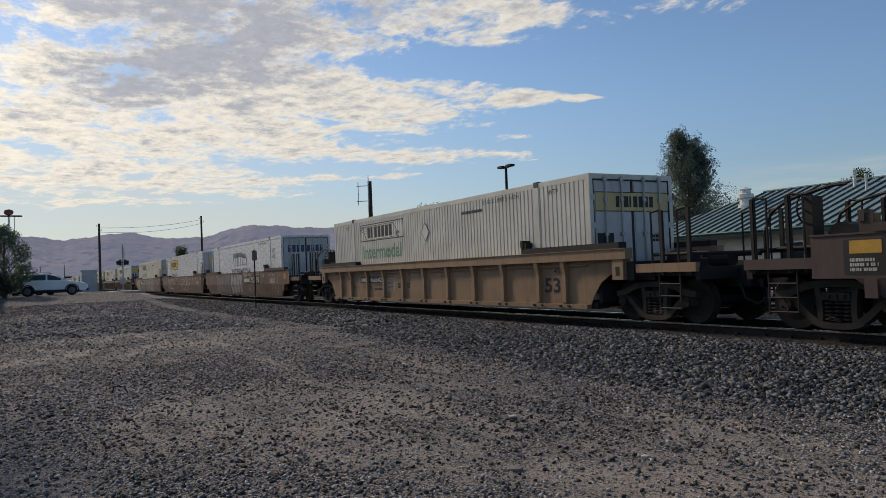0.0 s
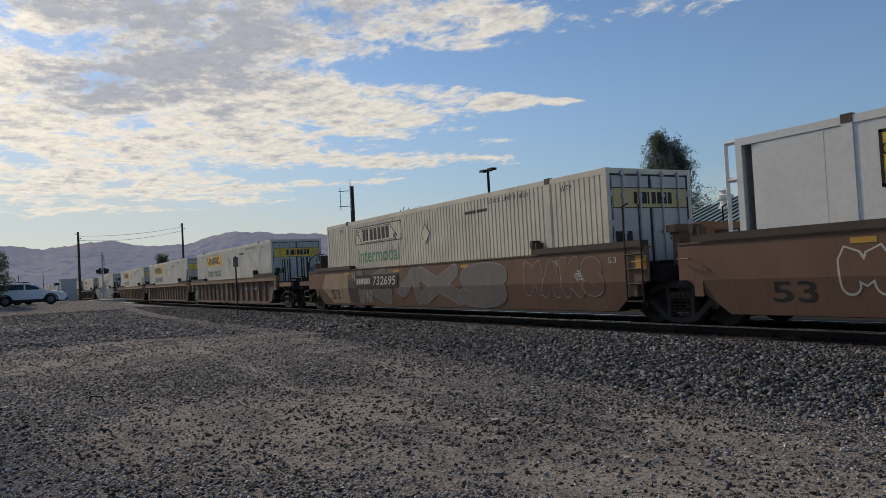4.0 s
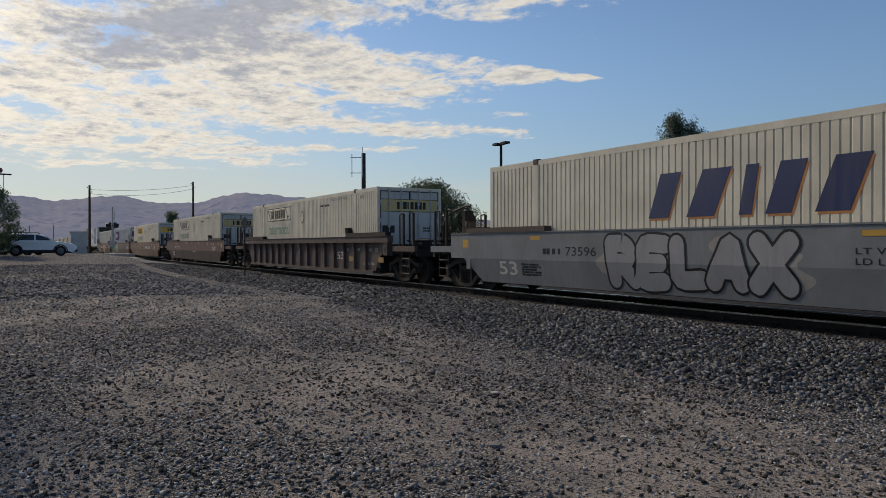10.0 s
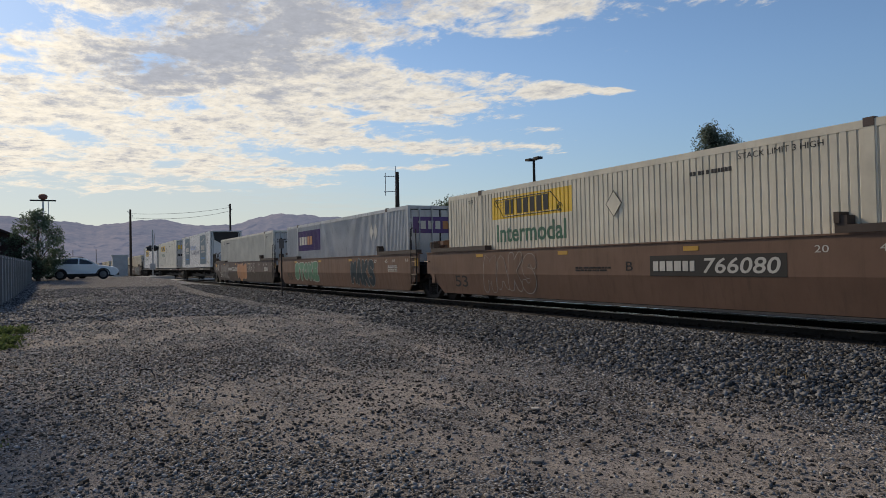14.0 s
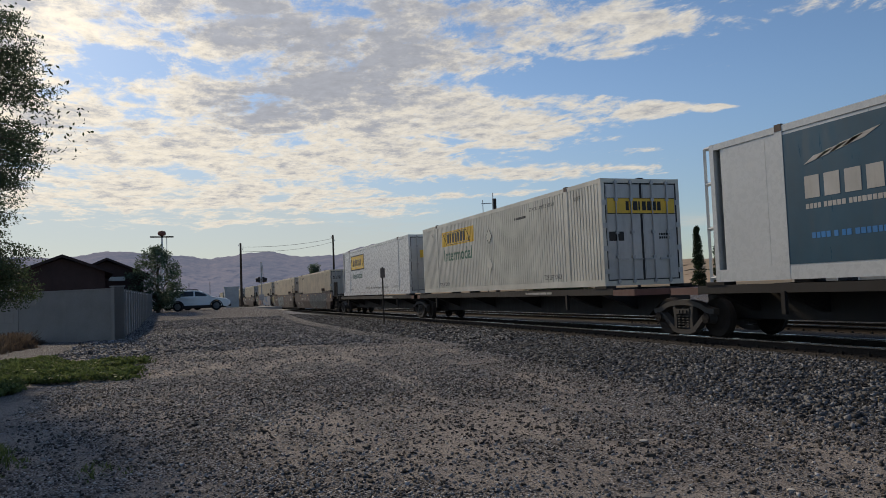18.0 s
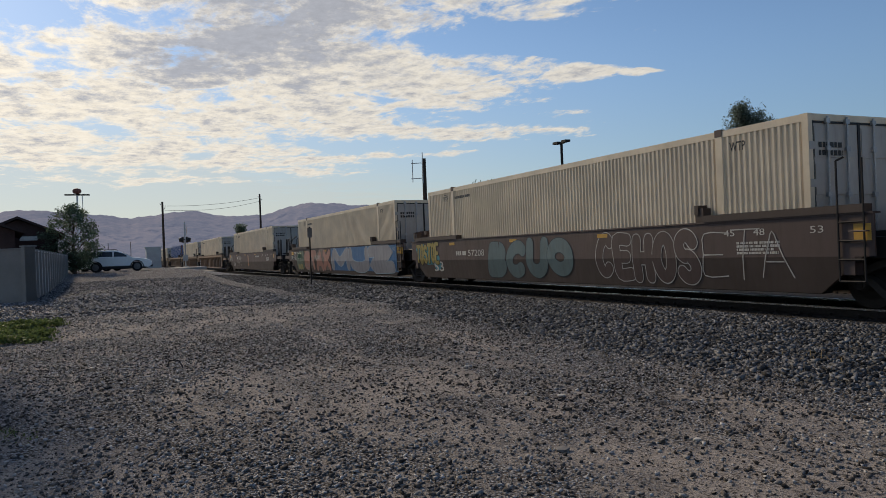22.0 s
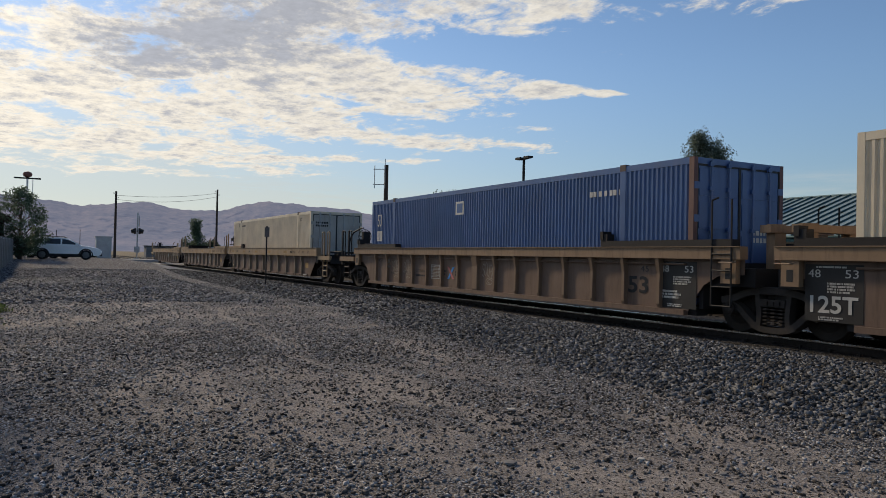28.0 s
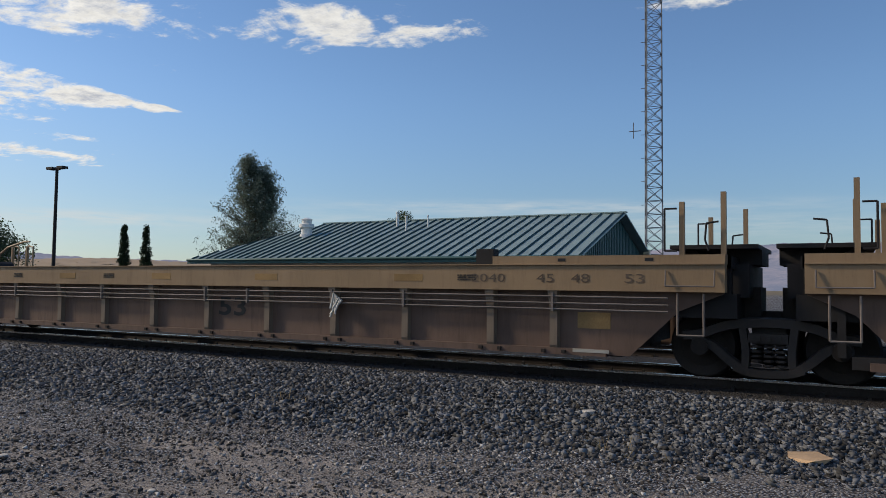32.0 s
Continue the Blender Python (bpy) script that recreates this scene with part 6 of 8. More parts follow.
SIGN_DIRTY = material("dirty_notice", (0.4, 0.38, 0.34), 0.8, vary=0.3, scale=9)


# each unit: name, left end of its container, kind of wagon, ends, container
def build_train():
    T1 = "tan ribbed well car with a rust-stained side carrying a container"
    T2 = "clay-brown smooth-sided well car covered in faded graffiti"
    jb = "cream corrugated freight container with a yellow sign and green lettering"
    jf = "cream corrugated freight container with a faded outlined sign and green lettering"
    tb = "tan corrugated freight container with grey doors"
    plan = [
        ("lead", -53.06 + 2 * 23.6, "brown", ("end", "mid"), ("ribbed", CREAM, jb, "yellow")),
        ("A", -29.35, "tan", ("end", "end"), ("ribbed", CREAM, jf, "green_word")),
        ("B", -53.06, "clay", ("mid", "end"), ("smooth", REEFER, "white smooth-sided container with a black block emblem", "block")),
        ("C", -72.55, "clay", ("mid", "mid"), ("smooth", REEFER, "white smooth-sided container with a framed yellow sign", "wide_yellow")),
        ("D", -92.01, "clay", ("end", "mid"), ("ribbed", CREAM_WARM, jf, "green_word")),
        ("E", -115.60, "tan", ("mid", "end"), ("ribbed", CREAM, jb, "yellow")),
        ("F", -135.08, "tan", ("mid", "mid"), ("ribbed", CREAM, jb, "yellow")),
        ("G", -154.60, "tan", ("end", "mid"), ("ribbed", CREAM, jb, "yellow")),
        ("H", -178.10, "grey", ("end", "end"), ("ribbed", CREAM_WARM, "cream corrugated container with slanted navy emblem", "arrows")),
        ("I", -201.57, "brownrib", ("end", "end"), ("ribbed", CREAM_WARM, jf, "green_word")),
        ("J", -225.17, "maroon", ("end", "end"), ("ribbed", CREAM_WARM, jf, "outline")),
        ("K", -248.81, "clay", ("mid", "end"), ("ribbed", CREAM_WARM, jb, "yellow")),
        ("L", -268.16, "clay", ("mid", "mid"), ("ribbed", SILVER, "silver corrugated container with a purple sign", "parcel")),
        ("M", -287.44, "brown", ("end", "mid"), ("ribbed", CREAM, "plain off-white corrugated container with worn lettering", "plain")),
        ("N", -308.38, "spine", ("mid", "end"), ("smooth", REEFER, "white refrigerated container with dark teal panels", "reefer_teal")),
        ("O", -329.09, "spine", ("mid", "mid"), ("ribbed", CREAM, jb, "yellow")),
        ("P", -347.68, "spine", ("end", "mid"), ("smooth", REEFER, "white refrigerated container with a framed yellow sign", "reefer_yellow")),
        ("Q", -368.97, "brown", ("mid", "end"), ("ribbed", TANBOX, tb, "plain")),
        ("R", -388.40, "brown", ("mid", "mid"), ("ribbed", TANBOX, tb, "plain")),
        ("S", -408.00, "brown", ("end", "mid"), ("ribbed", TANBOX, tb, "plain")),
        ("T", -431.55, "brown", ("end", "end"), ("ribbed", TANBOX, tb, "plain")),
        ("U", -455.02, "tan", ("mid", "end"), ("ribbed", TANBOX, tb, "plain")),
        ("V", -474.53, "tan", ("mid", "mid"), ("ribbed", TANBOX, tb, "plain")),
        ("W", -494.00, "tan", ("end", "mid"), ("ribbed", BLUEBOX, "blue corrugated container with white lettering", "blue53")),
        ("X", -517.68, "old", ("mid", "end"), ("ribbed", TANBOX, tb, "plain")),
        ("Y", -537.25, "old", ("mid", "mid"), None),
        ("Z", -556.60, "old", ("end", "mid"), None),
    ]
    for i, (name, left, kind, ends, load) in enumerate(plan):
        u = left + HALF
        f = -1.5
        if kind == "tan":
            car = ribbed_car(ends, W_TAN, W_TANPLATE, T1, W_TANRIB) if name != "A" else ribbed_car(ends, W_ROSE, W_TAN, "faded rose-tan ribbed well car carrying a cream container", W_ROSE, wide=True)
            y = -1.362
            for x, end_ in ((-8.4, ends[0]), (7.75, ends[1])):
                if end_ == "end":
                    continue
                patch("stencil_panel", STENCIL, car, x - 0.5, x + 0.5, 0.38, 1.3, y - 0.002)
                bars(car, SIGN_WHITE, x - 0.1, x + 0.4, 0.84, 1.02, y - 0.006, 4, i)
                bars(car, SIGN_WHITE, x - 0.25, x + 0.2, 0.4, 0.47, y - 0.006, 2, i + 1)
                lettering("48", SIGN_WHITE, car, x - 0.44, x - 0.22, 1.09, 1.22, y - 0.006)
                lettering("53", SIGN_WHITE, car, x + 0.2, x + 0.42, 1.09, 1.22, y - 0.006)
                if x > 0:
                    bars(car, SIGN_WHITE, x - 0.4, x + 0.15, 0.56, 0.74, y - 0.006, 3, i + 6)
                bars(car, SIGN_WHITE, x - 0.3, x + 0.3, 1.24, 1.28, y - 0.006, 1, i + 7)
            if ends[0] == "mid":
                lettering("125T", SIGN_WHITE, car, -8.8, -7.98, 0.52, 0.8, y - 0.008, bold=0.02)
            lettering("45", INK, car, -7.2, -6.95, 1.08, 1.2, y)
            lettering("R 53' 1\"", INK, car, -6.05, -5.45, 0.66, 0.77, y)
            lettering("LD LMT 117600", INK, car, -5.05, -4.3, 0.7, 0.8, y)
            lettering("53 FT CONTAINER", INK, car, -4.02, -3.25, 0.78, 0.87, y)
            for k, (za, zb) in enumerate(((0.6, 1.05), (1.05, 0.6)) if name not in "AF" else ()):
                bm = bmesh.new()
                slab(bm, [(-1.8, 0.62), (-1.68, 0.62), (-1.34, 1.0), (-1.46, 1.0)] if k == 0 else [(-1.46, 0.62), (-1.34, 0.62), (-1.68, 1.0), (-1.8, 1.0)], y - 0.006 - 0.003 * k, y - 0.002)
                part("emblem", bm, SIGN_BLUE if k == 0 else EMBLEM, car)
            bars(car, INK, -2.02, -1.84, 0.72, 0.9, y, 2, i + 3)
            bars(car, INK, -1.3, -1.1, 0.72, 0.9, y, 2, i + 4)
            lettering("53", INK, car, 6.35, 6.95, 0.62, 0.98, y, bold=0.02)
            lettering("45", INK, car, 6.72, 6.96, 1.08, 1.2, y)
            lettering("20", INK, car, -6.2, -5.9, 1.05, 1.2, -1.455)
            lettering("40", INK, car, -6.2, -5.9, 0.85, 1.0, -1.455)
            if name in "AEG":
                marks(car, y - 0.012, {"A": -5.2, "G": -6.1}.get(name, 3.65), "787601" if name in "EFG" else "466642", seed=i, k={"A": 0.74, "E": 0.82}.get(name, 1.0))
            elif name == "F":
                for k, pts in enumerate((((0.55, 0.98), (1.4, 0.98), (1.4, 1.12), (0.55, 1.12)), ((0.68, 0.52), (0.86, 0.52), (0.86, 0.98), (0.68, 0.98)),
                                         ((1.08, 0.52), (1.26, 0.52), (1.26, 0.98), (1.08, 0.98)), ((1.82, 0.52), (2.02, 0.52), (2.46, 1.12), (2.26, 1.12)),
                                         ((2.26, 0.52), (2.46, 0.52), (2.02, 1.12), (1.82, 1.12)))):
                    bm = bmesh.new()
                    slab(bm, list(pts), y - 0.004 - 0.002 * (k == 4), y - 0.001)
                    part("emblem", bm, EMBLEM, car, "faded red painted emblem")
                graffiti(car, 4.3, 5.0, 0.5, 1.2, y, SPRAY, SPRAY, 3, 5, True)
            else:
                for k, xa in enumerate((-6.0, -5.0, 0.3)):
                    tag(car, xa, xa + 0.8, 0.5, 1.15, y, FAINT2, i + k)
            bars(car, INK, -4.02, -3.25, 0.64, 0.72, y, 1, i + 2)
            patch("notice", SIGN_DIRTY, car, -2.9, -2.3, 0.6, 1.05, y)
            bars(car, W_TANPLATE, -2.86, -2.3, 0.62, 1.03, y - 0.003, 9, i + 5)
        elif kind == "old":
            car = ribbed_car(ends, W_OLD, W_OLDPLATE, "old tan ribbed well car with deep yellow-tan top beams" + (", empty" if load is None else ", loaded"), W_OLDRIB, True, name == "Z")
            y = -1.362
            if name == "Z":
                lettering("53", STENCIL, car, 0.25, 0.95, 0.65, 1.0, y, bold=0.02)
            for n_, x in (("20", 5.85), ("40", 6.15), ("45", 6.95), ("48", 7.5), ("53", 8.3)):
                lettering(n_, OLDINK, car, x, x + 0.28, 1.34, 1.47, -1.522)
            for x in (-7.5, -4.5, -1.5, 1.3, 4.4):
                patch("faded_label", FADED, car, x, x + 0.55, 1.34, 1.46, -1.522, 0.002)
            for x in (-6.2, -3.0, 5.6):
                bars(car, STENCIL, x, x + 0.4, 1.36, 1.46, -1.524, 3, i)
            if name == "Y":
                for k, (xa, xb) in enumerate(((-7.1, -6.4), (-4.45, -3.3), (-1.4, -0.15), (3.25, 4.45))):
                    tag(car, xa, xb, 0.46, 1.08, y, SPRAY, 7 + k)
                lettering("7", FAINT, car, 0.35, 0.75, 0.45, 0.85, y, bold=0.03)
                lettering("4", FAINT, car, 1.85, 2.25, 0.45, 0.85, y, bold=0.03)
            patch("faded_label", FADED, car, 7.55, 8.05, 0.66, 0.9, y, 0.002)
            patch("notice", SIGN_DIRTY, car, 7.5, 8.05, 0.31, 0.36, -1.442, 0.002)
            if name == "Z":
                bm = bmesh.new()
                for k in range(7):
                    rod(bm, (3.15 + 0.03 * k, -1.53, 1.12 - 0.02 * k), (3.1 + 0.05 * (k % 3), -1.55, 0.85 - 0.05 * (k % 4)), 0.02)
                part("snagged_plastic", bm, SIGN_WHITE, car, "torn pale plastic caught on the pipe")
        elif kind == "brownrib":
            car = ribbed_car(ends, W_BROWN, W_BROWN, "dark brown ribbed well car with white stencilled numbers")
            lettering("53", SIGN_WHITE, car, 4.4, 5.05, 0.72, 1.02, -1.362, bold=0.01)
            for n_, x in (("20", 5.4), ("45", 6.45), ("48", 7.5), ("53", 8.05)):
                lettering(n_, SIGN_WHITE, car, x, x + 0.22, 1.04, 1.17, -1.364)
            lettering("EMPTY LOAD", SIGN_WHITE, car, 7.0, 8.0, 0.55, 0.65, -1.364)
            for x in (5.6, 8.3):
                patch("faded_label", FADED, car, x, x + 0.42, 0.66, 0.84, -1.364)
        elif kind == "spine":
            car = spine_car(ends, "black all-purpose spine car with a low centre beam")
        else:
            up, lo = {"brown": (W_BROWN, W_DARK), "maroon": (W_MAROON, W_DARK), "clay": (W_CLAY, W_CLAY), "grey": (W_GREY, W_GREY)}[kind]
            labels = {"brown": "dark brown smooth-sided well car with spray-painted graffiti", "maroon": "maroon-brown smooth-sided well car with white stencils", "clay": T2, "grey": "grey smooth-sided well car with large white graffiti"}
            car = smooth_car(ends, up, lo, labels[kind])
            for n_, x in (("20", 5.2), ("45", 6.3), ("48", 7.0), ("53", 8.2)):
                lettering(n_, SIGN_WHITE, car, x, x + 0.26, 1.3, 1.42, f)
            patch("reflector", REFLECT, car, 9.0, 9.3, 1.15, 1.42, f)
            bars(car, SIGN_WHITE, 6.6, 7.6, 0.95, 1.2, f, 4, i)
            lettering("53", SIGN_WHITE if kind != "clay" else STENCIL, car, -7.4, -6.6, 0.5, 0.85, -1.5, bold=0.01)
            if kind == "brown" and ends[0] == "end":
                patch("stencil_panel", STENCIL, car, -9.3, -8.6, 0.95, 1.5, f - 0.001)
                patch("reflector", REFLECT, car, -9.2, -8.7, 1.28, 1.48, f - 0.005)
                bars(car, SIGN_WHITE, -9.2, -8.75, 1.0, 1.22, f - 0.005, 3, 4)
                bars(car, SIGN_WHITE, -8.5, -7.95, 0.98, 1.45, f - 0.002, 7, 3)
            smooth_marks(car, name, f)
            fold(car)
        ride(car, u)
        if load:
            k, m, lab, sign = load
            z0 = 1.27 if kind == "spine" else 0.46
            if sign == "wide_yellow":
                c = container(k, m, lab, z0, None, code=i)
                L = -HALF
                part("sign_panel", boxes((L + 2.5, L + 5.9, -1.305, -1.28, 2.2, 3.05)), YELLOW, c)
                part("sign_border", boxes(*[(p, q, -1.309, -1.28, r, s) for p, q, r, s in ((L + 2.5, L + 5.9, 2.2, 2.25), (L + 2.5, L + 5.9, 3.0, 3.05), (L + 2.5, L + 2.55, 2.2, 3.05), (L + 5.85, L + 5.9, 2.2, 3.05))]), INK, c)
                logo_bars(c, L + 3.1, L + 5.2, 2.42, 2.82, -1.305)
                lettering("Intermodal", INK, c, L + 3.0, L + 5.4, 1.62, 2.0, -1.287)
                part("door_sign", boxes((HALF, HALF + 0.006, -0.75, 0.9, 2.5, 2.92)), YELLOW, c)
                part("logo", boxes(*[(HALF + 0.006, HALF + 0.009, y, y + 0.12, 2.58, 2.84) for y in (-0.5, -0.32, -0.1, 0.1, 0.3, 0.5)]), INK, c)
            else:
                c = container(k, m, lab, z0, sign, TANDOOR if m is TANBOX else BLUEBOX if m is BLUEBOX else None, i)
            ride(c, u)


def smooth_marks(car, name, f):
    """Spray paint and numbers on the flat-sided wagons."""
    g = graffiti
    lo = -1.5
    if name == "B":
        puffs(car, [(-5.5, 0.75, 0.5, 0.4), (-3.9, 0.9, 1.9, 0.52), (-0.6, 0.92, 1.5, 0.55)], lo, FADEGREY, 2)
        g(car, -5.75, -2.1, 0.42, 1.5, lo - 0.002, SPRAYGREY, INK, 6, 3, word="PHELTS", rim=0.02)
        g(car, -2.0, 0.85, 0.38, 1.52, lo - 0.002, SPRAYPALE, INK, 4, 4, word="COST", fat=0.24)
        marks(car, f - 0.012, 1.4, "732695", z=1.14, k=1.25)
        tag(car, 1.2, 2.2, 1.3, 1.56, f - 0.014, SPRAY, 5)
        g(car, 2.5, 4.6, 1.28, 1.56, f - 0.02, SPRAY, SPRAY, 5, 9, True)
        g(car, 2.2, 4.4, 0.52, 0.88, lo - 0.004, SPRAY, SPRAY, 7, 6, True)
        g(car, 5.2, 6.3, 0.6, 1.4, lo - 0.004, INK, INK, 3, 8, True)
        g(car, 6.9, 8.0, 0.5, 1.5, lo - 0.004, SPRAY, SPRAY, 2, 12, True)
    elif name == "C":
        g(car, 0.2, 4.6, 0.5, 1.4, lo - 0.002, SIGN_WHITE, SIGN_WHITE, 7, 7, True)
        g(car, -6.2, -3.2, 0.6, 1.4, lo - 0.002, W_CLAY, SIGN_WHITE, 4, 8)
        bars(car, INK, -2.2, -0.6, 0.95, 1.25, f, 1, 2)
    elif name == "D":
        bm = bmesh.new()
        slab(bm, [(-8.35, 0.92), (-7.95, 1.46), (-5.75, 1.46), (-5.75, 0.34), (-7.35, 0.34)], lo - 0.004, lo - 0.001)
        part("panel", bm, W_PALE, car)
        puffs(car, [(-5.2, 0.85, 0.75, 0.5), (-4.6, 1.2, 0.7, 0.3)], lo - 0.002, W_DARK, 4)
        g(car, -4.9, 4.4, 0.36, 1.54, lo - 0.004, SPRAYGREY, SPRAYPALE, 4, 11, word="KMXS", fat=0.24, rim=0.02)
        g(car, -5.3, -4.6, 1.15, 1.5, lo - 0.016, SPRAY, SPRAY, 3, 14, True)
        g(car, -4.2, -3.7, 0.4, 0.8, lo - 0.016, SPRAY, SPRAY, 3, 15, True)
        marks(car, f - 0.03, -4.85, "732695", z=1.14, k=1.25)
        g(car, 5.2, 8.0, 0.6, 1.5, lo - 0.002, W_CLAY, SPRAY, 4, 13, rim=0.012)
    elif name == "H":
        puffs(car, [(-3.3, 0.85, 0.3, 0.22), (-3.1, 1.05, 0.25, 0.2), (1.2, 0.65, 0.3, 0.2), (1.0, 1.0, 0.3, 0.2), (-0.2, 1.2, 0.3, 0.25)], lo, SPRAYPALE, 5)
        g(car, -3.3, 1.2, 0.4, 1.52, lo - 0.002, GRAFF, INK, 5, 31, word="RELAX", fat=0.2, rim=0.05)
        puffs(car, [(4.0, 0.62, 0.35, 0.2), (3.8, 0.7, 0.2, 0.12), (5.0, 1.3, 0.3, 0.2), (7.4, 1.1, 0.35, 0.25), (7.75, 1.0, 0.3, 0.14), (8.05, 0.97, 0.16, 0.08)], lo, SPRAYPALE, 6)
        g(car, 3.9, 7.4, 0.36, 1.54, lo - 0.002, GRAFF, INK, 4, 33, word="SURE", fat=0.25, rim=0.04)
        bars(car, INK, -5.5, -4.8, 1.02, 1.22, f, 1, 3)
        lettering("73596", INK, car, -4.65, -3.6, 1.02, 1.22, f)
        lettering("LT WT 51700", INK, car, 2.2, 3.6, 1.12, 1.22, f)
        lettering("LD LMT 168300", INK, car, 2.2, 3.7, 0.96, 1.06, f)
        patch("reflector", REFLECT, car, -9.2, -8.9, 1.2, 1.42, f)
        bars(car, INK, -6.4, -5.6, 0.5, 0.82, f, 5, 8)
        bars(car, INK, 7.3, 8.4, 0.45, 0.85, f, 5, 9)
    elif name == "J":
        bars(car, SIGN_WHITE, -6.3, -5.7, 1.05, 1.25, f, 1, 4)
        lettering("527331", SIGN_WHITE, car, -5.6, -4.4, 1.05, 1.25, f)
        for k in range(14):
            patch("tape", REDDULL if k % 2 else W_CLAY, car, -4.0 + k * 0.75, -3.75 + k * 0.75, 1.0, 1.06, f)
        bars(car, SIGN_WHITE, 0.6, 1.6, 0.78, 0.86, f, 1, 6)
    elif name in ("K", "M"):
        marks(car, f, 1.45 if name == "K" else -4.2, "766080", z=1.1, plate=STENCIL if name == "K" else None, k=1.24)
        if name == "K":
            g(car, -5.6, -2.9, 0.42, 1.5, lo - 0.002, W_CLAY, SPRAY, 4, 15, rim=0.012)
            lettering("B", INK, car, 0.6, 0.82, 1.0, 1.2, f)
            bars(car, INK, -1.2, 0.1, 0.98, 1.1, f, 2, 12)
        if name == "M":
            g(car, -7.0, -4.2, 0.42, 1.45, lo - 0.002, SPRAYGREY, W_GREY, 6, 16, rim=0.012)
            puffs(car, [(-0.4, 0.9, 0.8, 0.55), (1.0, 0.9, 0.8, 0.5)], lo, ORANGE, 17)
            g(car, -1.2, 1.8, 0.4, 1.5, lo - 0.002, ORANGE, SPRAY, 2, 17, rim=0.018)
            g(car, 1.9, 4.2, 0.9, 1.5, lo - 0.002, SIGN_WHITE, SIGN_WHITE, 6, 18, True)
    elif name == "L":
        g(car, 2.5, 5.2, 0.4, 1.5, lo - 0.002, DEEP, SPRAY, 4, 19, rim=0.014)
        g(car, -6.0, -2.0, 0.5, 1.4, lo - 0.002, FADED_GREEN, SIGN_WHITE, 5, 20)
    elif name == "Q":
        bars(car, SIGN_WHITE, -5.0, -3.9, 1.0, 1.24, f, 1, 5)
        lettering("57208", SIGN_WHITE, car, -3.8, -2.6, 1.0, 1.24, f)
        puffs(car, [(0.6, 0.95, 1.2, 0.5), (3.0, 0.95, 1.6, 0.55), (5.6, 0.95, 1.6, 0.55)], lo, DEEP, 21)
        g(car, -0.4, 7.4, 0.38, 1.52, lo - 0.002, DEEP, GRAFF, 8, 21, rim=0.022)
        g(car, -4.3, -2.3, 1.28, 1.54, lo - 0.002, SPRAY, SPRAY, 7, 24, True)
        g(car, -5.6, -4.3, 0.42, 0.8, lo - 0.002, SPRAY, SPRAY, 5, 25, True)
        lettering("A", SIGN_WHITE, car, -1.2, -0.95, 1.0, 1.25, f)
    elif name == "R":
        lettering("57208", SIGN_WHITE, car, -4.6, -3.5, 1.02, 1.22, f)
        bars(car, SIGN_WHITE, -5.5, -4.7, 1.02, 1.22, f, 1, 7)
        g(car, -3.3, 1.2, 0.4, 1.5, lo - 0.002, FROST, DEEP, 4, 22, word="BCUO", fat=0.25, rim=0.018)
        g(car, 2.2, 5.6, 0.4, 1.5, lo - 0.002, W_BROWN, SPRAY, 5, 23, word="CEHOS", rim=0.02)
        g(car, 5.7, 7.8, 0.5, 1.45, lo - 0.003, SPRAY, SPRAY, 3, 24, True, word="ETA")
        puffs(car, [(-8.3, 1.2, 0.6, 0.3), (-7.6, 1.0, 0.5, 0.3), (-7.1, 0.8, 0.35, 0.25)], lo, TEALSPRAY, 7)
        g(car, -8.9, -6.9, 0.75, 1.52, lo - 0.003, OLIVE, INK, 6, 24, word="TOSTOE", rim=0.02)
    elif name == "S":
        g(car, -7.9, -6.3, 0.42, 1.5, lo - 0.002, MOSS, FADED_GREEN, 2, 25)
        g(car, -7.6, -6.6, 0.42, 0.75, lo - 0.018, OLIVE, MOSS, 3, 31)
        for ex in (-7.35, -6.95):
            ring = bmesh.new()
            for k in range(12):
                a, b = k * 0.524, k * 0.524 + 0.54
                rod(ring, (ex + 0.14 * math.cos(a), lo - 0.02, 1.2 + 0.17 * math.sin(a)), (ex + 0.14 * math.cos(b), lo - 0.02, 1.2 + 0.17 * math.sin(b)), 0.012, 4)
            part("graffiti", ring, FADED_GREEN, car)
        puffs(car, [(-5.2, 0.95, 1.1, 0.52), (-2.4, 0.95, 1.4, 0.55)], lo - 0.001, FADEGREY, 26)
        g(car, -6.2, -0.9, 0.38, 1.5, lo - 0.006, SALMON, DEEP, 4, 33, word="STAX", rim=0.02)
        tag(car, -5.9, -4.5, 0.36, 0.78, lo - 0.036, GRAFF, 3)
        lettering("57208", SIGN_WHITE, car, -4.0, -2.8, 0.98, 1.2, f - 0.012)
        patch("graffiti", SPRAYBLUE, car, -0.7, 8.6, 0.42, 1.54, f)
        g(car, -0.6, 8.1, 0.4, 1.53, lo - 0.005, GRAFF, ICE, 3, 27, word="MUZ", fat=0.34, rim=0.022)
        patch("reflector", REFLECT, car, 8.65, 8.95, 1.2, 1.45, f)
    elif name == "T":
        bars(car, SIGN_WHITE, -5.6, -4.9, 1.1, 1.36, f, 1, 8)
        lettering("72101", SIGN_WHITE, car, -4.8, -3.7, 1.1, 1.36, f)
        g(car, -5.8, -3.4, 0.6, 1.15, lo - 0.002, SPRAY, SPRAY, 6, 28, True)
        puffs(car, [(-0.4, 1.12, 0.2, 0.3), (-0.5, 0.68, 0.26, 0.16)], lo - 0.002, SPRAY, 29)
        puffs(car, [(-0.4, 1.12, 0.18, 0.28), (-0.5, 0.68, 0.24, 0.14)], lo - 0.004, ORANGE, 29)
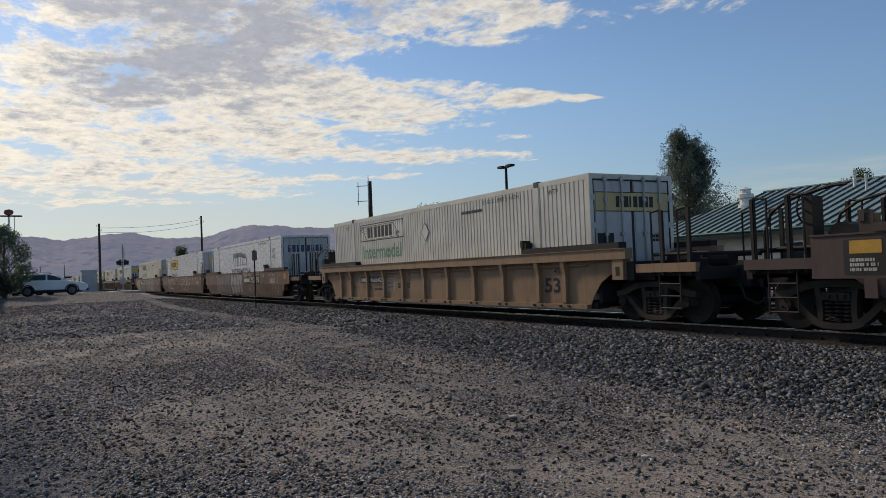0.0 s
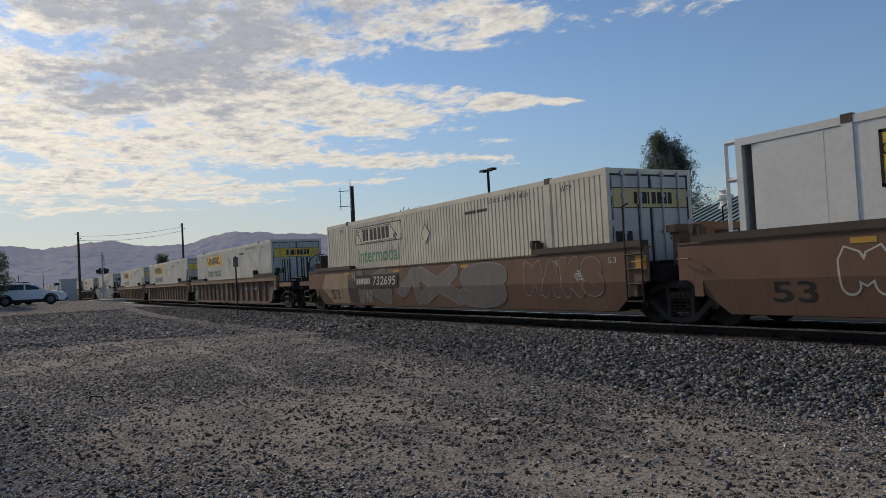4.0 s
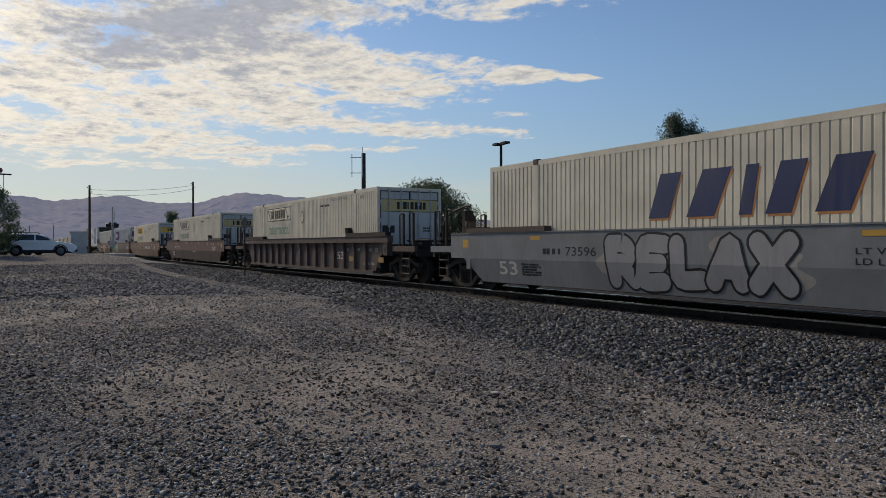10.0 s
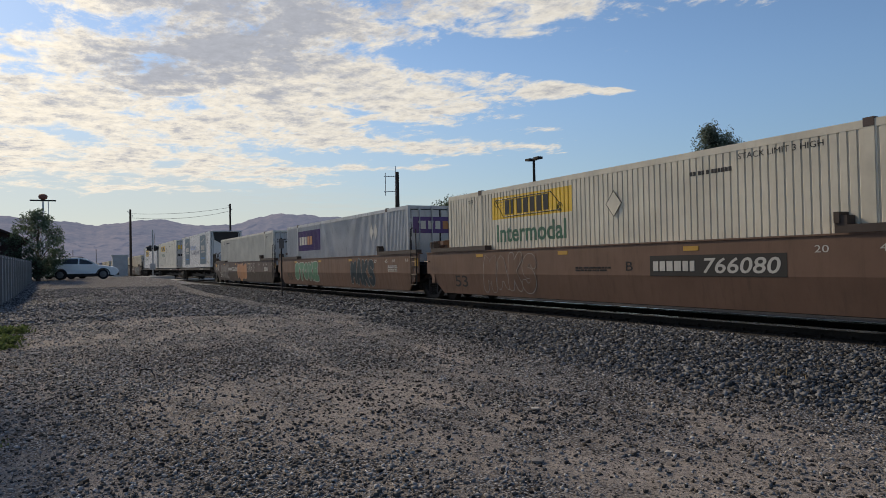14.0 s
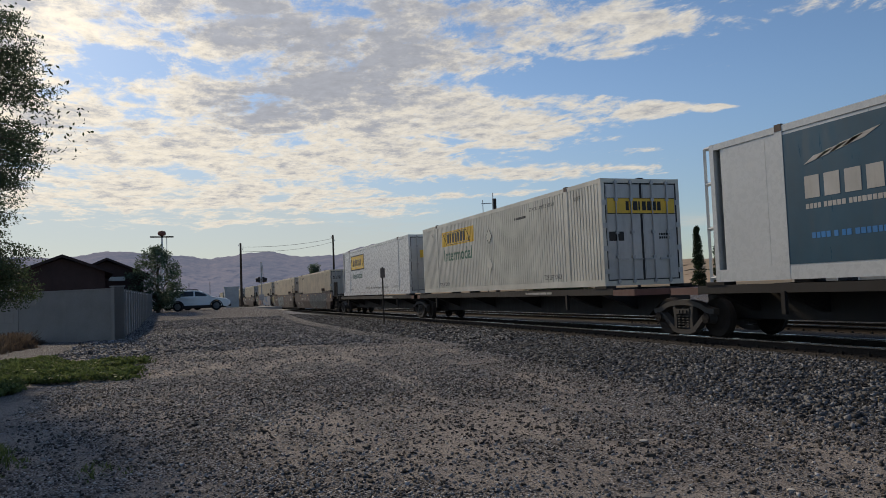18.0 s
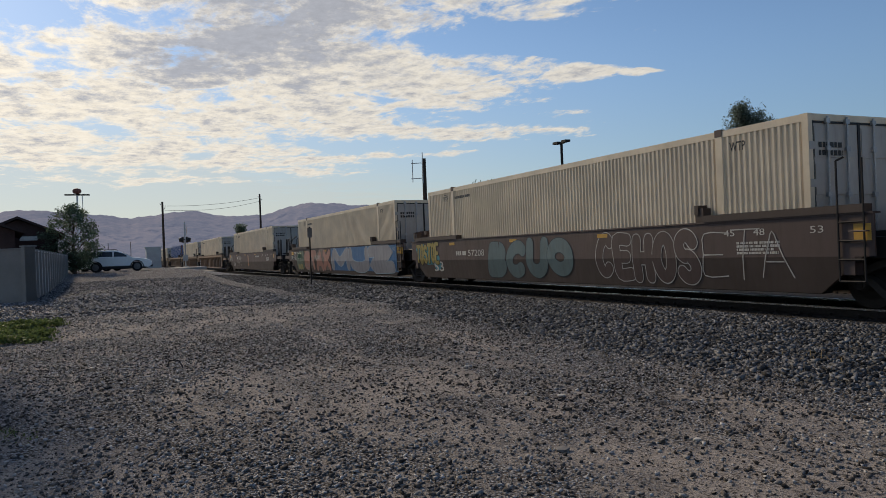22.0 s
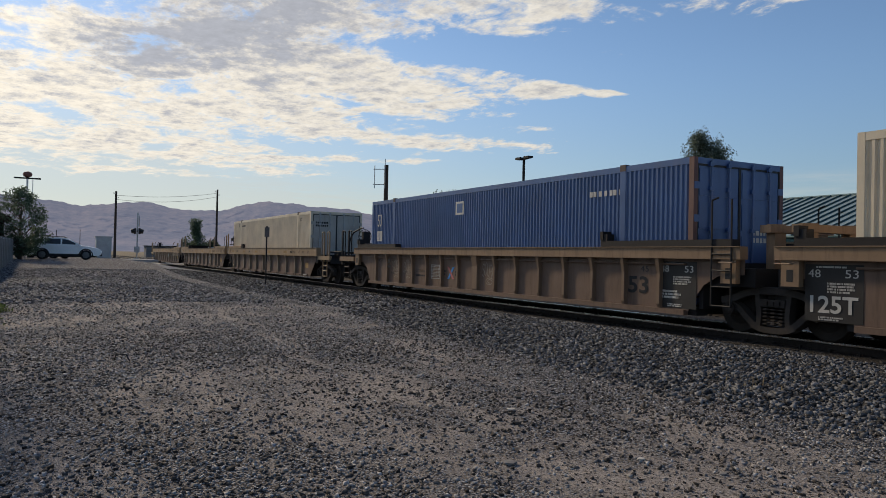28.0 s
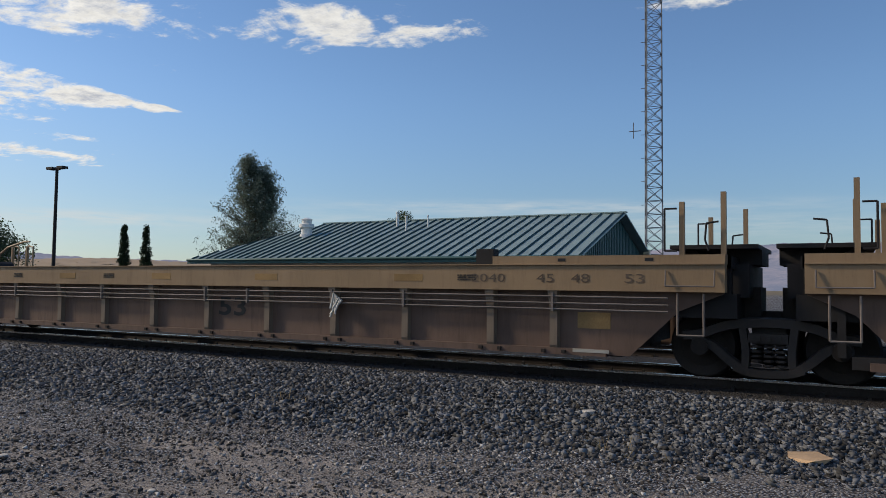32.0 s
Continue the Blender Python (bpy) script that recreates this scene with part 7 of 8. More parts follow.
        bars(car, SIGN_WHITE, 2.6, 4.2, 1.2, 1.36, f, 1, 9)
    else:
        g(car, -7.0, -3.0, 0.5, 1.4, lo - 0.002, W_GREY, SIGN_WHITE, 5, 30)


build_train()


def motions():
    """The train rolls past; its wheels turn while it is near."""
    for ob, u in MOVING:
        walk(ob, [(t, pose(u + travelled(t), TRACK_Y, RAIL_Z)) for t in range(0, 33, 4)])
    at = dict(MOVING)
    for w, car, x, local in WHEELS:
        rows, u = [], at[car] + x
        for k in range(0, 32 * FPS + 1):
            t = k / FPS
            px = u + travelled(t)
            if k in (0, 32 * FPS) or -26 < px < 5:
                rows.append((t, pose(local, 0, WHEEL_R) @ Matrix.Rotation(px / WHEEL_R, 4, "Y")))
        out = []
        for r in rows:
            if out and r[0] - out[-1][0] > 1.5 / FPS:
                hold = out[-1][1] if len(out) > 1 else r[1]
                if len(out) == 1:
                    out[0] = (out[0][0], hold)
                else:
                    r = (r[0], hold)
            out.append(r)
        walk(w, out)

# ---- round the yard ----
def leaf_material(name, a, b):
    m = bpy.data.materials.new(name)
    m.use_nodes = True
    n = Nodes(m.node_tree)
    bs = m.node_tree.nodes["Principled BSDF"]
    g = n.add("ShaderNodeNewGeometry")
    c = n.mix(g.outputs["Random Per Island"], rgb(*a), rgb(*b))
    n.link(c, bs.inputs["Base Color"])
    bs.inputs["Roughness"].default_value = 0.6
    bs.inputs["Specular IOR Level"].default_value = 0.25
    tr = n.add("ShaderNodeBsdfTranslucent")
    n.link(c, tr.inputs["Color"])
    mx = n.add("ShaderNodeMixShader")
    mx.inputs[0].default_value = 0.42
    n.link(bs.outputs[0], mx.inputs[1])
    n.link(tr.outputs[0], mx.inputs[2])
    out = m.node_tree.nodes["Material Output"]
    n.link(mx.outputs[0], out.inputs[0])
    return m


LEAF = leaf_material("leaf_green", (0.04, 0.06, 0.03), (0.095, 0.125, 0.065))
LEAF_GREY = leaf_material("leaf_grey_green", (0.06, 0.085, 0.065), (0.21, 0.25, 0.2))
LEAF_MID = leaf_material("leaf_mid_green", (0.05, 0.08, 0.045), (0.15, 0.2, 0.13))
LEAF_DARK = leaf_material("leaf_dark", (0.015, 0.028, 0.014), (0.04, 0.06, 0.028))
GRASS = leaf_material("weed_green", (0.045, 0.072, 0.022), (0.165, 0.21, 0.075))
SHRUB = leaf_material("dry_shrub", (0.07, 0.055, 0.042), (0.15, 0.115, 0.085))
DRY = leaf_material("dry_grass", (0.2, 0.15, 0.08), (0.32, 0.25, 0.14))
BARK = material("bark", (0.1, 0.075, 0.055), 0.95, bump=0.02, bump_scale=12)


def leaves(name, centres, spread, per, size, mat, parent, seed, squash=1.0):
    """Many small leaf sprays round the given tips, as one mesh with gaps."""
    r = np.random.default_rng(seed)
    c = np.repeat(np.asarray(centres, float), per, 0)
    k = len(c)
    off = r.normal(0, 1, (k, 3))
    off *= (r.random((k, 1)) ** 0.4 / (np.linalg.norm(off, axis=1)[:, None] + 1e-9)) * spread * 1.7
    off[:, 2] *= squash
    p = c + off
    d1 = r.normal(0, 1, (k, 3))
    d1 /= np.linalg.norm(d1, axis=1)[:, None]
    d2 = np.cross(d1, r.normal(0, 1, (k, 3)))
    d2 /= np.linalg.norm(d2, axis=1)[:, None] + 1e-9
    s = size * r.uniform(0.6, 1.3, (k, 1))
    co = np.stack([p - d1 * s, p + d2 * s * 0.45, p + d1 * s, p - d2 * s * 0.45], 1).reshape(-1, 3)
    ob = new(name, np_mesh(name, co, np.arange(4 * k).reshape(-1, 4), mat))
    ob.parent = parent
    return ob


def tree(x, y, height, width, trunk, mat, label, seed, z=0.0, tips=60, per=60, size=0.2, shape="oval", low=0.25, lobes=None, sp=None):
    """A tapered trunk with forking limbs and a crown of leaf sprays at their tips."""
    rng = random.Random(seed)
    t = empty("tree", pose(x, y, z))
    tagged(t, label, "tree")
    bm = bmesh.new()
    rod(bm, (0, 0, -0.3), (0.02 * height, 0, height * 0.45), trunk, 9, trunk * 0.55)
    rod(bm, (0.02 * height, 0, height * 0.45), (0, 0.01 * height, height * 0.85), trunk * 0.55, 7, trunk * 0.15)
    part("trunk", bm, BARK, t)
    ends, lb = [], bmesh.new()
    for k in range(tips):
        u = rng.random()
        h = height * (low + (0.97 - low) * u)
        if shape == "oval":
            w = math.sin(math.pi * min(1, max(0.02, (u * 0.86 + 0.12)))) ** 0.7
        elif shape == "spire":
            w = (1 - u) ** 0.8 + 0.06
        else:
            w = (1 - u * 0.55) * (0.55 + 0.45 * math.sin(9 * u + seed))
        a = rng.uniform(0, 6.283)
        r = width * 0.5 * w * math.sqrt(rng.uniform(0.12, 1.0)) * (1 + 0.22 * math.sin(3 * a + seed) + 0.12 * math.sin(7 * a + 5 * u))
        p = Vector((r * math.cos(a), r * math.sin(a), h + rng.uniform(-0.03, 0.03) * height))
        if lobes:
            q = lobes[k % len(lobes)]
            p = Vector((q[0] + p.x * q[3], q[1] + p.y * q[3], q[2] + (p.z - height * 0.6) * q[3] * 1.25))
        ends.append(p)
        s = Vector((0, 0, max(height * 0.15, p.z - r * 0.9)))
        mid = (s + p) / 2 + Vector((0, 0, -0.06 * height * rng.random()))
        if k % 2 == 0:
            rod(lb, s, mid, trunk * 0.22, 5, trunk * 0.12)
            rod(lb, mid, p, trunk * 0.12, 4, trunk * 0.04)
    part("bough", lb, BARK, t)
    sp = sp or width * 0.075 + 0.1
    leaves("crown", ends, sp, per, size, mat, t, seed)
    return t


# trees beyond the tracks
def poplar(x, y, height, label, seed, mat, across):
    """Two leaders with many upswept limbs, leafy along their outer lengths; across: the way in which the leaders part."""
    rng = random.Random(seed)
    t = empty("tree", pose(x, y, 0.0))
    tagged(t, label, "tree")
    a = Vector((*across, 0)).normalized()
    heads = [a * -0.75 + Vector((0, 0, height)), a * 1.35 + Vector((0, 0, height * 0.9)), a * 0.4 + Vector((0, 0, height * 0.95))]
    fork = Vector((0, 0, height * 0.22))
    bm = bmesh.new()
    rod(bm, (0, 0, -0.3), fork, 0.3, 9, 0.24)
    part("trunk", bm, BARK, t)
    lb, clumps = bmesh.new(), []
    for hd in heads:
        rod(lb, fork, fork.lerp(hd, 0.55), 0.15, 6, 0.08)
        rod(lb, fork.lerp(hd, 0.55), hd, 0.08, 5, 0.015)
        clumps += [list(fork.lerp(hd, f)) for f in np.linspace(0.5, 1.0, 9)]
    for k in range(230):
        hd = heads[k % 3]
        f = 0.94 * rng.random() ** 1.2
        base = fork.lerp(hd, f) + a * rng.uniform(-0.9, 0.9) * (1 - f)
        az, lean = rng.uniform(0, 6.283), radians(rng.uniform(24, 52) + 20 * (1 - f))
        ln = (0.75 + 2.9 * (1 - f) ** 0.9) * rng.uniform(0.6, 1.12)
        tip = base + Vector((math.cos(az) * math.sin(lean), math.sin(az) * math.sin(lean), math.cos(lean))) * ln
        mid = base.lerp(tip, 0.5) - Vector((0, 0, 0.1 * ln))
        rod(lb, base, mid, 0.035, 4, 0.022)
        rod(lb, mid, tip, 0.022, 4, 0.006)
        for q in np.linspace(0.25, 1.0, 9):
            p = (base.lerp(mid, q * 2) if q < 0.5 else mid.lerp(tip, q * 2 - 1)) + Vector((rng.gauss(0, 0.16), rng.gauss(0, 0.16), rng.gauss(0, 0.12)))
            clumps.append(list(p))
    part("bough", lb, BARK, t)
    leaves("crown", clumps, 0.2, 22, 0.075, mat, t, seed, 1.15)
    return t


poplar(-38.6, 42.1, 10.7, "tall grey-green poplar with two ragged tops", 5, LEAF_GREY, (0.737, 0.676))
tree(-67.5, 37.0, 7.6, 10.6, 0.35, LEAF, "broad round-crowned dark green shade tree", 9, tips=330, per=80, size=0.12, low=0.12, sp=0.6)
tree(-37.0, 44.6 + 4, 6.1, 3.0, 0.2, LEAF_DARK, "small dark green tree behind the metal roof", 12, tips=90, per=80, size=0.08, sp=0.22)
tree(-31.6, 52.3, 7.4, 4.6, 0.2, LEAF, "leafy tree showing above the roof ridge", 13, tips=110, per=80, size=0.09, sp=0.25)
tree(-126.0, 22.0, 6.6, 4.6, 0.3, LEAF_MID, "ragged pine tree beyond the road crossing", 17, tips=120, per=60, size=0.15, low=0.12, sp=0.4, shape="ragged")
for bx, by, bh in ((-140, 27.5, 3.2), (-150, 29.5, 3.6), (-137, 32.5, 2.8)):
    tree(bx, by, bh, 3.4, 0.15, LEAF_DARK, "low dark green bush beyond the crossing", int(-bx), tips=40, per=40, size=0.2, low=0.1)
for cx, cy, h in ((-86.1, 68.5, 9.2), (-84.4, 70.7, 9.3)):
    tree(cx, cy, h, 1.7, 0.12, LEAF_DARK, "slender dark Italian cypress", 21 + int(h * 10), tips=150, per=60, size=0.13, shape="spire", low=0.0)
tree(-57.5, -1.15, 4.9, 3.7, 0.16, LEAF_MID, "dense mid green tree at the end of the wall", 31, z=0.45, tips=190, per=46, size=0.08, low=0.14, sp=0.2)
# the large tree whose boughs hang over the wall's side of the yard
big = tree(-16.6, -5.9, 9.0, 6.0, 0.28, LEAF_DARK, "large locust tree with drooping feathery branches", 41, tips=170, per=170, size=0.05, low=0.3)
twigs, tb = [], bmesh.new()
for k in range(84):
    rr = random.Random(100 + k)
    # boughs reach out towards the yard: high ones furthest, some hanging low
    high = k % 3 != 0
    far = rr.uniform(14.5, 17.5)
    rise = rr.uniform(10.0, 20.0) if k % 3 == 2 else rr.uniform(4.5, 11.0) if high else rr.uniform(0.3, 4.0)
    ang = radians(97.2 + 0.42 * abs(rise - 13.2) + 1.8 * rr.random() if high else rr.uniform(98.9, 101.5))
    b = Vector((-math.sin(ang) * far, math.cos(ang) * far + 0.2, 1.37 + far * math.tan(radians(rise))))
    a = Vector((-16.6 + rr.uniform(-0.5, 0.5), -4.6, b.z + rr.uniform(-0.4, 1.0)))
    o = Vector((-16.6, -5.9, 0))
    rod(tb, a - o, b - o, 0.025, 4, 0.005)
    for s in range(12):
        f = 0.35 + 0.65 * (s + 1) / 12
        twigs.append(list(a + (b - a) * f - o + Vector((0, 0, -0.12 * rr.random()))))
part("branch", tb, BARK, big)
leaves("foliage", twigs, 0.13, 62, 0.028, LEAF, big, 77, 0.75)

# weeds by the wall
def tufts(name, cx, cy, rx, ry, n, h, mat, label, seed):
    r = np.random.default_rng(seed)
    a, q = r.uniform(0, 6.283, n), np.sqrt(r.random(n))
    rag = 0.8 + 0.25 * np.sin(3 * a + seed) + 0.16 * np.sin(7 * a + 2 * seed) + 0.1 * np.sin(17 * a)
    x, y = cx + rx * q * rag * np.cos(a), cy + ry * q * rag * np.sin(a)
    ok = wave(x, y, 0.5, seed) > -0.32 - 0.5 * (1 - q)
    x, y, a, q = x[ok], y[ok], a[ok], q[ok]
    n = len(x)
    z = ground_z(x, y)
    hh = h * r.uniform(0.4, 1.2, n) * (1.15 - q * q)
    d = r.normal(0, 0.45, (n, 2)) * hh[:, None]
    w = 0.004 + 0.005 * r.random(n) + 0.02 * (n > 3000) * r.random(n)
    p = np.stack([x, y, z], 1)
    side = np.stack([np.cos(a * 7), np.sin(a * 7), 0 * a], 1) * w[:, None]
    tip = p + np.stack([d[:, 0], d[:, 1], hh], 1)
    co = np.stack([p - side, p + side, tip + side * 0.6, tip - side * 0.6], 1).reshape(-1, 3)
    ob = new(name, np_mesh(name, co, np.arange(4 * n).reshape(-1, 4), mat))
    return tagged(ob, label, "weeds", kind="stuff")


def ground_cover(cx, cy, rx, ry, n, label, seed):
    """Creeping weeds: small leaves in mounds and bare gaps."""
    r = np.random.default_rng(seed)
    a, q = r.uniform(0, 6.283, n), np.sqrt(r.random(n))
    rag = 0.78 + 0.2 * np.sin(3 * a + seed) + 0.16 * np.sin(7 * a + 2 * seed) + 0.08 * np.sin(17 * a)
    x, y = cx + rx * q * rag * np.cos(a), cy + ry * q * rag * np.sin(a)
    ok = wave(x, y, 0.35, seed) > -0.25 - 0.6 * (1 - q)
    x, y = x[ok], y[ok]
    z = ground_z(x, y) + 0.05 + 0.09 * np.clip(wave(x, y, 0.22, seed + 1) + 0.4, 0, 1)
    ob = leaves("weeds", np.stack([x, y, z], 1), 0.07, 9, 0.04, GRASS, None, seed, 0.6)
    return tagged(ob, label, "weeds", kind="stuff")


ground_cover(-16.6, -3.0, 5.2, 2.6, 7500, "patch of bright green creeping weeds", 3)
tufts("weeds", -6.8, -0.42, 0.45, 0.28, 90, 0.06, GRASS, "small green weed tuft in gravel", 4)
tufts("weeds", -7.6, -1.5, 0.9, 0.5, 700, 0.1, GRASS, "thin weeds in gravel", 5)
tufts("dry_shrub", -29.0, -5.2, 3.4, 1.1, 4000, 0.42, SHRUB, "dry brown shrubs at the foot of the wall", 6)
tufts("dry_grass", -1.6, 6.5, 0.5, 0.3, 16, 0.12, DRY, "few dry grass stalks at the ballast edge", 8)
tufts("dry_grass", -5.8, 7.3, 0.5, 0.3, 18, 0.12, DRY, "few dry grass stalks at the ballast edge", 9)

# block wall and the panel fence behind it
BLOCK = material("grey_block", (0.27, 0.255, 0.24), 0.9, vary=0.12, bump=0.006, bump_scale=14)
BLOCKLIGHT = material("pale_panel", (0.5, 0.475, 0.45), 0.85, vary=0.12, bump=0.004)
WA, WB, WC = Vector((-30.0, -1.95, 0)), Vector((-33.2, -5.6, 0)), Vector((-56.0, -1.6, 0))


def wall_run(name, a, b, h, z0, piece, label, mat, cap=True, gap=0.012, thick=0.18):
    """A wall of courses or panels from a to b, each piece an object of its own."""
    d = b - a
    ln = d.length
    rz = math.degrees(math.atan2(d.y, d.x))
    wall = empty(name, pose(a.x, a.y, z0, 0, 0, rz))
    tagged(wall, label, "wall", kind="structure")
    part("core", boxes((0, ln, -thick / 2 + 0.02, thick / 2 - 0.02, -0.4, h - 0.02)), mat, wall)
    pw, ph = piece
    for i in range(max(1, round(ln / pw))):
        for j in range(max(1, round(h / ph))):
            sh = 0.5 * pw if (j % 2 and ph < h) else 0.0
            x0 = i * pw + sh
            x1 = min(x0 + pw - gap, ln)
            if x1 - x0 < 0.05:
                continue
            shared("block", f"block{name}{round(x1 - x0, 2)}", mat, wall, pose(x0, 0, j * ph), lambda: boxes((0, x1 - x0, -thick / 2, thick / 2, 0, ph - gap)))
    if cap:
        part("coping", boxes((-0.05, ln + 0.05, -thick / 2 - 0.02, thick / 2 + 0.02, h, h + 0.05)), mat, wall)
    return wall


wall_run("wall_front", WB, WA, 1.9, 0.0, (2.44, 1.9), "plain grey plastered wall in shade", BLOCK, gap=0.004)
fence_wall = wall_run("wall_side", WA, WC, 1.75, 0.1, (1.5, 1.75), "pale panel wall with upright posts along the yard", BLOCKLIGHT, gap=0.05, thick=0.12)
for k in range(18):
    shared("pilaster", "pilaster", BLOCK, fence_wall, pose(0.05 + k * 1.5, 0, 0), lambda: boxes((-0.1, 0.1, -0.13, 0.13, -0.3, 1.85)))
wall_run("wall_corner", WA + Vector((-0.05, 0.0, 0)), WA + Vector((0.12, 0.12, 0)), 1.98, 0.0, (0.3, 1.98), "square corner pier of the block wall", BLOCK, thick=0.4)
wall_run("wall_back", WB + Vector((-9, -6.0, 0)), WB, 1.85, 0.0, (0.8, 0.38), "grey block wall running back under trees", BLOCK)

# houses behind the wall
ROOFBROWN = material("dark_shingle", (0.045, 0.03, 0.028), 0.9, bump=0.01)
BRICKDARK = material("dark_red_siding", (0.06, 0.035, 0.032), 0.85, bump=0.006)
GLASS = material("dark_glass", (0.02, 0.025, 0.03), 0.1, spec=0.6)


def gable_house(x, y, rz, w, l, eave, ridge, label, wall_mat, sign=False):
    h = empty("house", pose(x, y, 0.0, 0, 0, rz))
    tagged(h, label, "house")
    bm = bmesh.new()
    pts = [(-w / 2, -0.3), (w / 2, -0.3), (w / 2, eave), (0, ridge - 0.12), (-w / 2, eave)]
    f = [bm.verts.new((0, a, b)) for a, b in pts]
    g = [bm.verts.new((-l, a, b)) for a, b in pts]
    bm.faces.new(f)
    bm.faces.new(g[::-1])
    for i in range(5):
        bm.faces.new([f[(i + 1) % 5], f[i], g[i], g[(i + 1) % 5]])
    part("wall", bm, wall_mat, h)
    for s in (-1, 1):
        bm = bmesh.new()
        ov = 0.45
        sl = (ridge - eave) / (w / 2)
        ya, yb = s * (w / 2 + ov), 0.0
        za, zb = eave - sl * ov, ridge
        top = [bm.verts.new(p) for p in ((0.45, ya, za + 0.1), (0.45, yb, zb + 0.1), (-l - 0.4, yb, zb + 0.1), (-l - 0.4, ya, za + 0.1))]
        bot = [bm.verts.new((v.co.x, v.co.y, v.co.z - 0.16)) for v in top]
        bm.faces.new(top)
        bm.faces.new(bot[::-1])
        for i in range(4):
            bm.faces.new([top[(i + 1) % 4], top[i], bot[i], bot[(i + 1) % 4]])
        part("roof", bm, ROOFBROWN, h)
    for yy in (-w * 0.22, w * 0.25):
        win = part("window", boxes((0.0, 0.05, yy - 0.5, yy + 0.5, 1.15, 2.0)), ROOFBROWN, h)
        part("pane", boxes((0.05, 0.06, yy - 0.42, yy + 0.42, 1.22, 1.93)), GLASS, win)
    if sign:
        part("sign", boxes((0.5, 0.55, 0.1, 1.15, 3.0, 3.28)), SIGN_WHITE, h, "small white sign board")
    return h


gable_house(-47.6, -6.0, 6, 4.4, 9.0, 3.35, 4.2, "dark red house with a low gabled shingle roof", BRICKDARK)
gable_house(-57.8, -4.5, 4, 4.8, 9.0, 3.5, 4.55, "small house with a dark gable and a white sign", BRICKDARK, True)

# round-headed lamp mast
mast = empty("lamp_mast", pose(-62.0, -0.9, 0.3))
tagged(mast, "white mast with twin arms and a red round head", "lamp mast")
bm = bmesh.new()
rod(bm, (0, 0, 0), (0, 0, 6.2), 0.09, 8, 0.06)
part("pole", bm, WHITE, mast)
part("arm", boxes((-0.07, 0.07, -0.85, 0.85, 6.1, 6.2)), STEEL, mast)
bm = bmesh.new()
lathe(bm, [(0.05, 6.2), (0.27, 6.28), (0.32, 6.45), (0.24, 6.58), (0.06, 6.64)], 14, "z")
part("head", bm, material("faded_red", (0.22, 0.09, 0.07), 0.7), mast, "faded red domed head")
part("pipe", rods([[(0, 0.35, 4.2), (0, 0.35, 6.1)]], 0.03), WHITE, mast)

# utility poles with wires
WOODPOLE = material("pole_wood", (0.06, 0.045, 0.035), 0.9, bump=0.01)


def pole(x, y, h, label, arms=True, z=0.0, r=0.17):
    p = empty("utility_pole", pose(x, y, z))
    tagged(p, label, "utility pole")
    bm = bmesh.new()
    rod(bm, (0, 0, -0.3), (0, 0, h), r, 9, r * 0.7)
    part("shaft", bm, WOODPOLE, p)
    if arms:
        for k, yy in enumerate((-0.18, 0.18)):
            bm = bmesh.new()
            rod(bm, (0, yy, h - 0.35 - 0.5 * k), (0, yy * 1.6, h - 0.2 - 0.5 * k), 0.05, 6)
            part("insulator", bm, GALV, p)
    return p


pole(-97.7, 7.78, 8.4, "tall plain wooden utility pole", z=0.1)
pole(-106.0, 21.3, 10.1, "tall wooden utility pole carrying wires")
for a, b, sag in (((-97.7, 7.78, 8.0), (-106.0, 21.3, 9.6), 0.35), ((-97.7, 7.78, 7.5), (-106.0, 21.3, 9.1), 0.5)):
    pts = []
    for i in range(13):
        f = i / 12
        pts.append(tuple(a[k] + (b[k] - a[k]) * f - (sag * 4 * f * (1 - f) if k == 2 else 0) for k in range(3)))
    w = part("wire", rods([pts], 0.018, 4), BLACK)
    tagged(w, "slack black overhead wire between poles", "wire")

ant = empty("antenna_pole", pose(-54.0, 23.9, -1.4))
tagged(ant, "dark pole with a folded dipole antenna at its top", "antenna pole")
bm = bmesh.new()
rod(bm, (0, 0, -0.2), (0, 0, 9.95), 0.19, 10, 0.16)
part("shaft", bm, WOODPOLE, ant)
part("antenna", rods([[(0.0, -0.2, 9.6), (-0.5, -0.9, 9.6)], [(0, -0.2, 8.4), (-0.5, -0.9, 8.4)], [(-0.45, -0.8, 8.1), (-0.45, -0.8, 9.9)], [(0.2, -0.2, 8.0), (0.2, -0.2, 10.4)]], 0.03), GALV, ant)

lampp = empty("street_lamp", pose(-46.5, 31.8, -0.5))
tagged(lampp, "dark parking-lot lamp with two square heads", "street lamp")
bm = bmesh.new()
rod(bm, (0, 0, 0), (0, 0, 9.4), 0.13, 10, 0.1)
part("pole", bm, STEEL, lampp)
for s in (-1, 1):
    part("arm", boxes((min(0, s * 0.4), max(0, s * 0.4), -0.05, 0.05, 9.3, 9.4)), STEEL, lampp)
    part("lamp_head", boxes((min(s * 0.25, s * 0.85), max(s * 0.25, s * 0.85), -0.22, 0.22, 9.36, 9.52)), STEEL, lampp)

# thin sign post by the track
sp = empty("sign_post", pose(-30.8, 8.4, float(ground_z(-30.8, 8.4))))
tagged(sp, "thin steel post with a small blank plate", "sign post")
part("post", boxes((-0.025, 0.025, -0.025, 0.025, -0.3, 2.45)), STEEL, sp)
part("plate", boxes((0.026, 0.034, -0.1, 0.1, 2.0, 2.4)), DULL, sp)

# station building with a green metal roof
ROOFG = material("green_metal_roof", (0.27, 0.35, 0.34), 0.42, 0.2, 0.15)
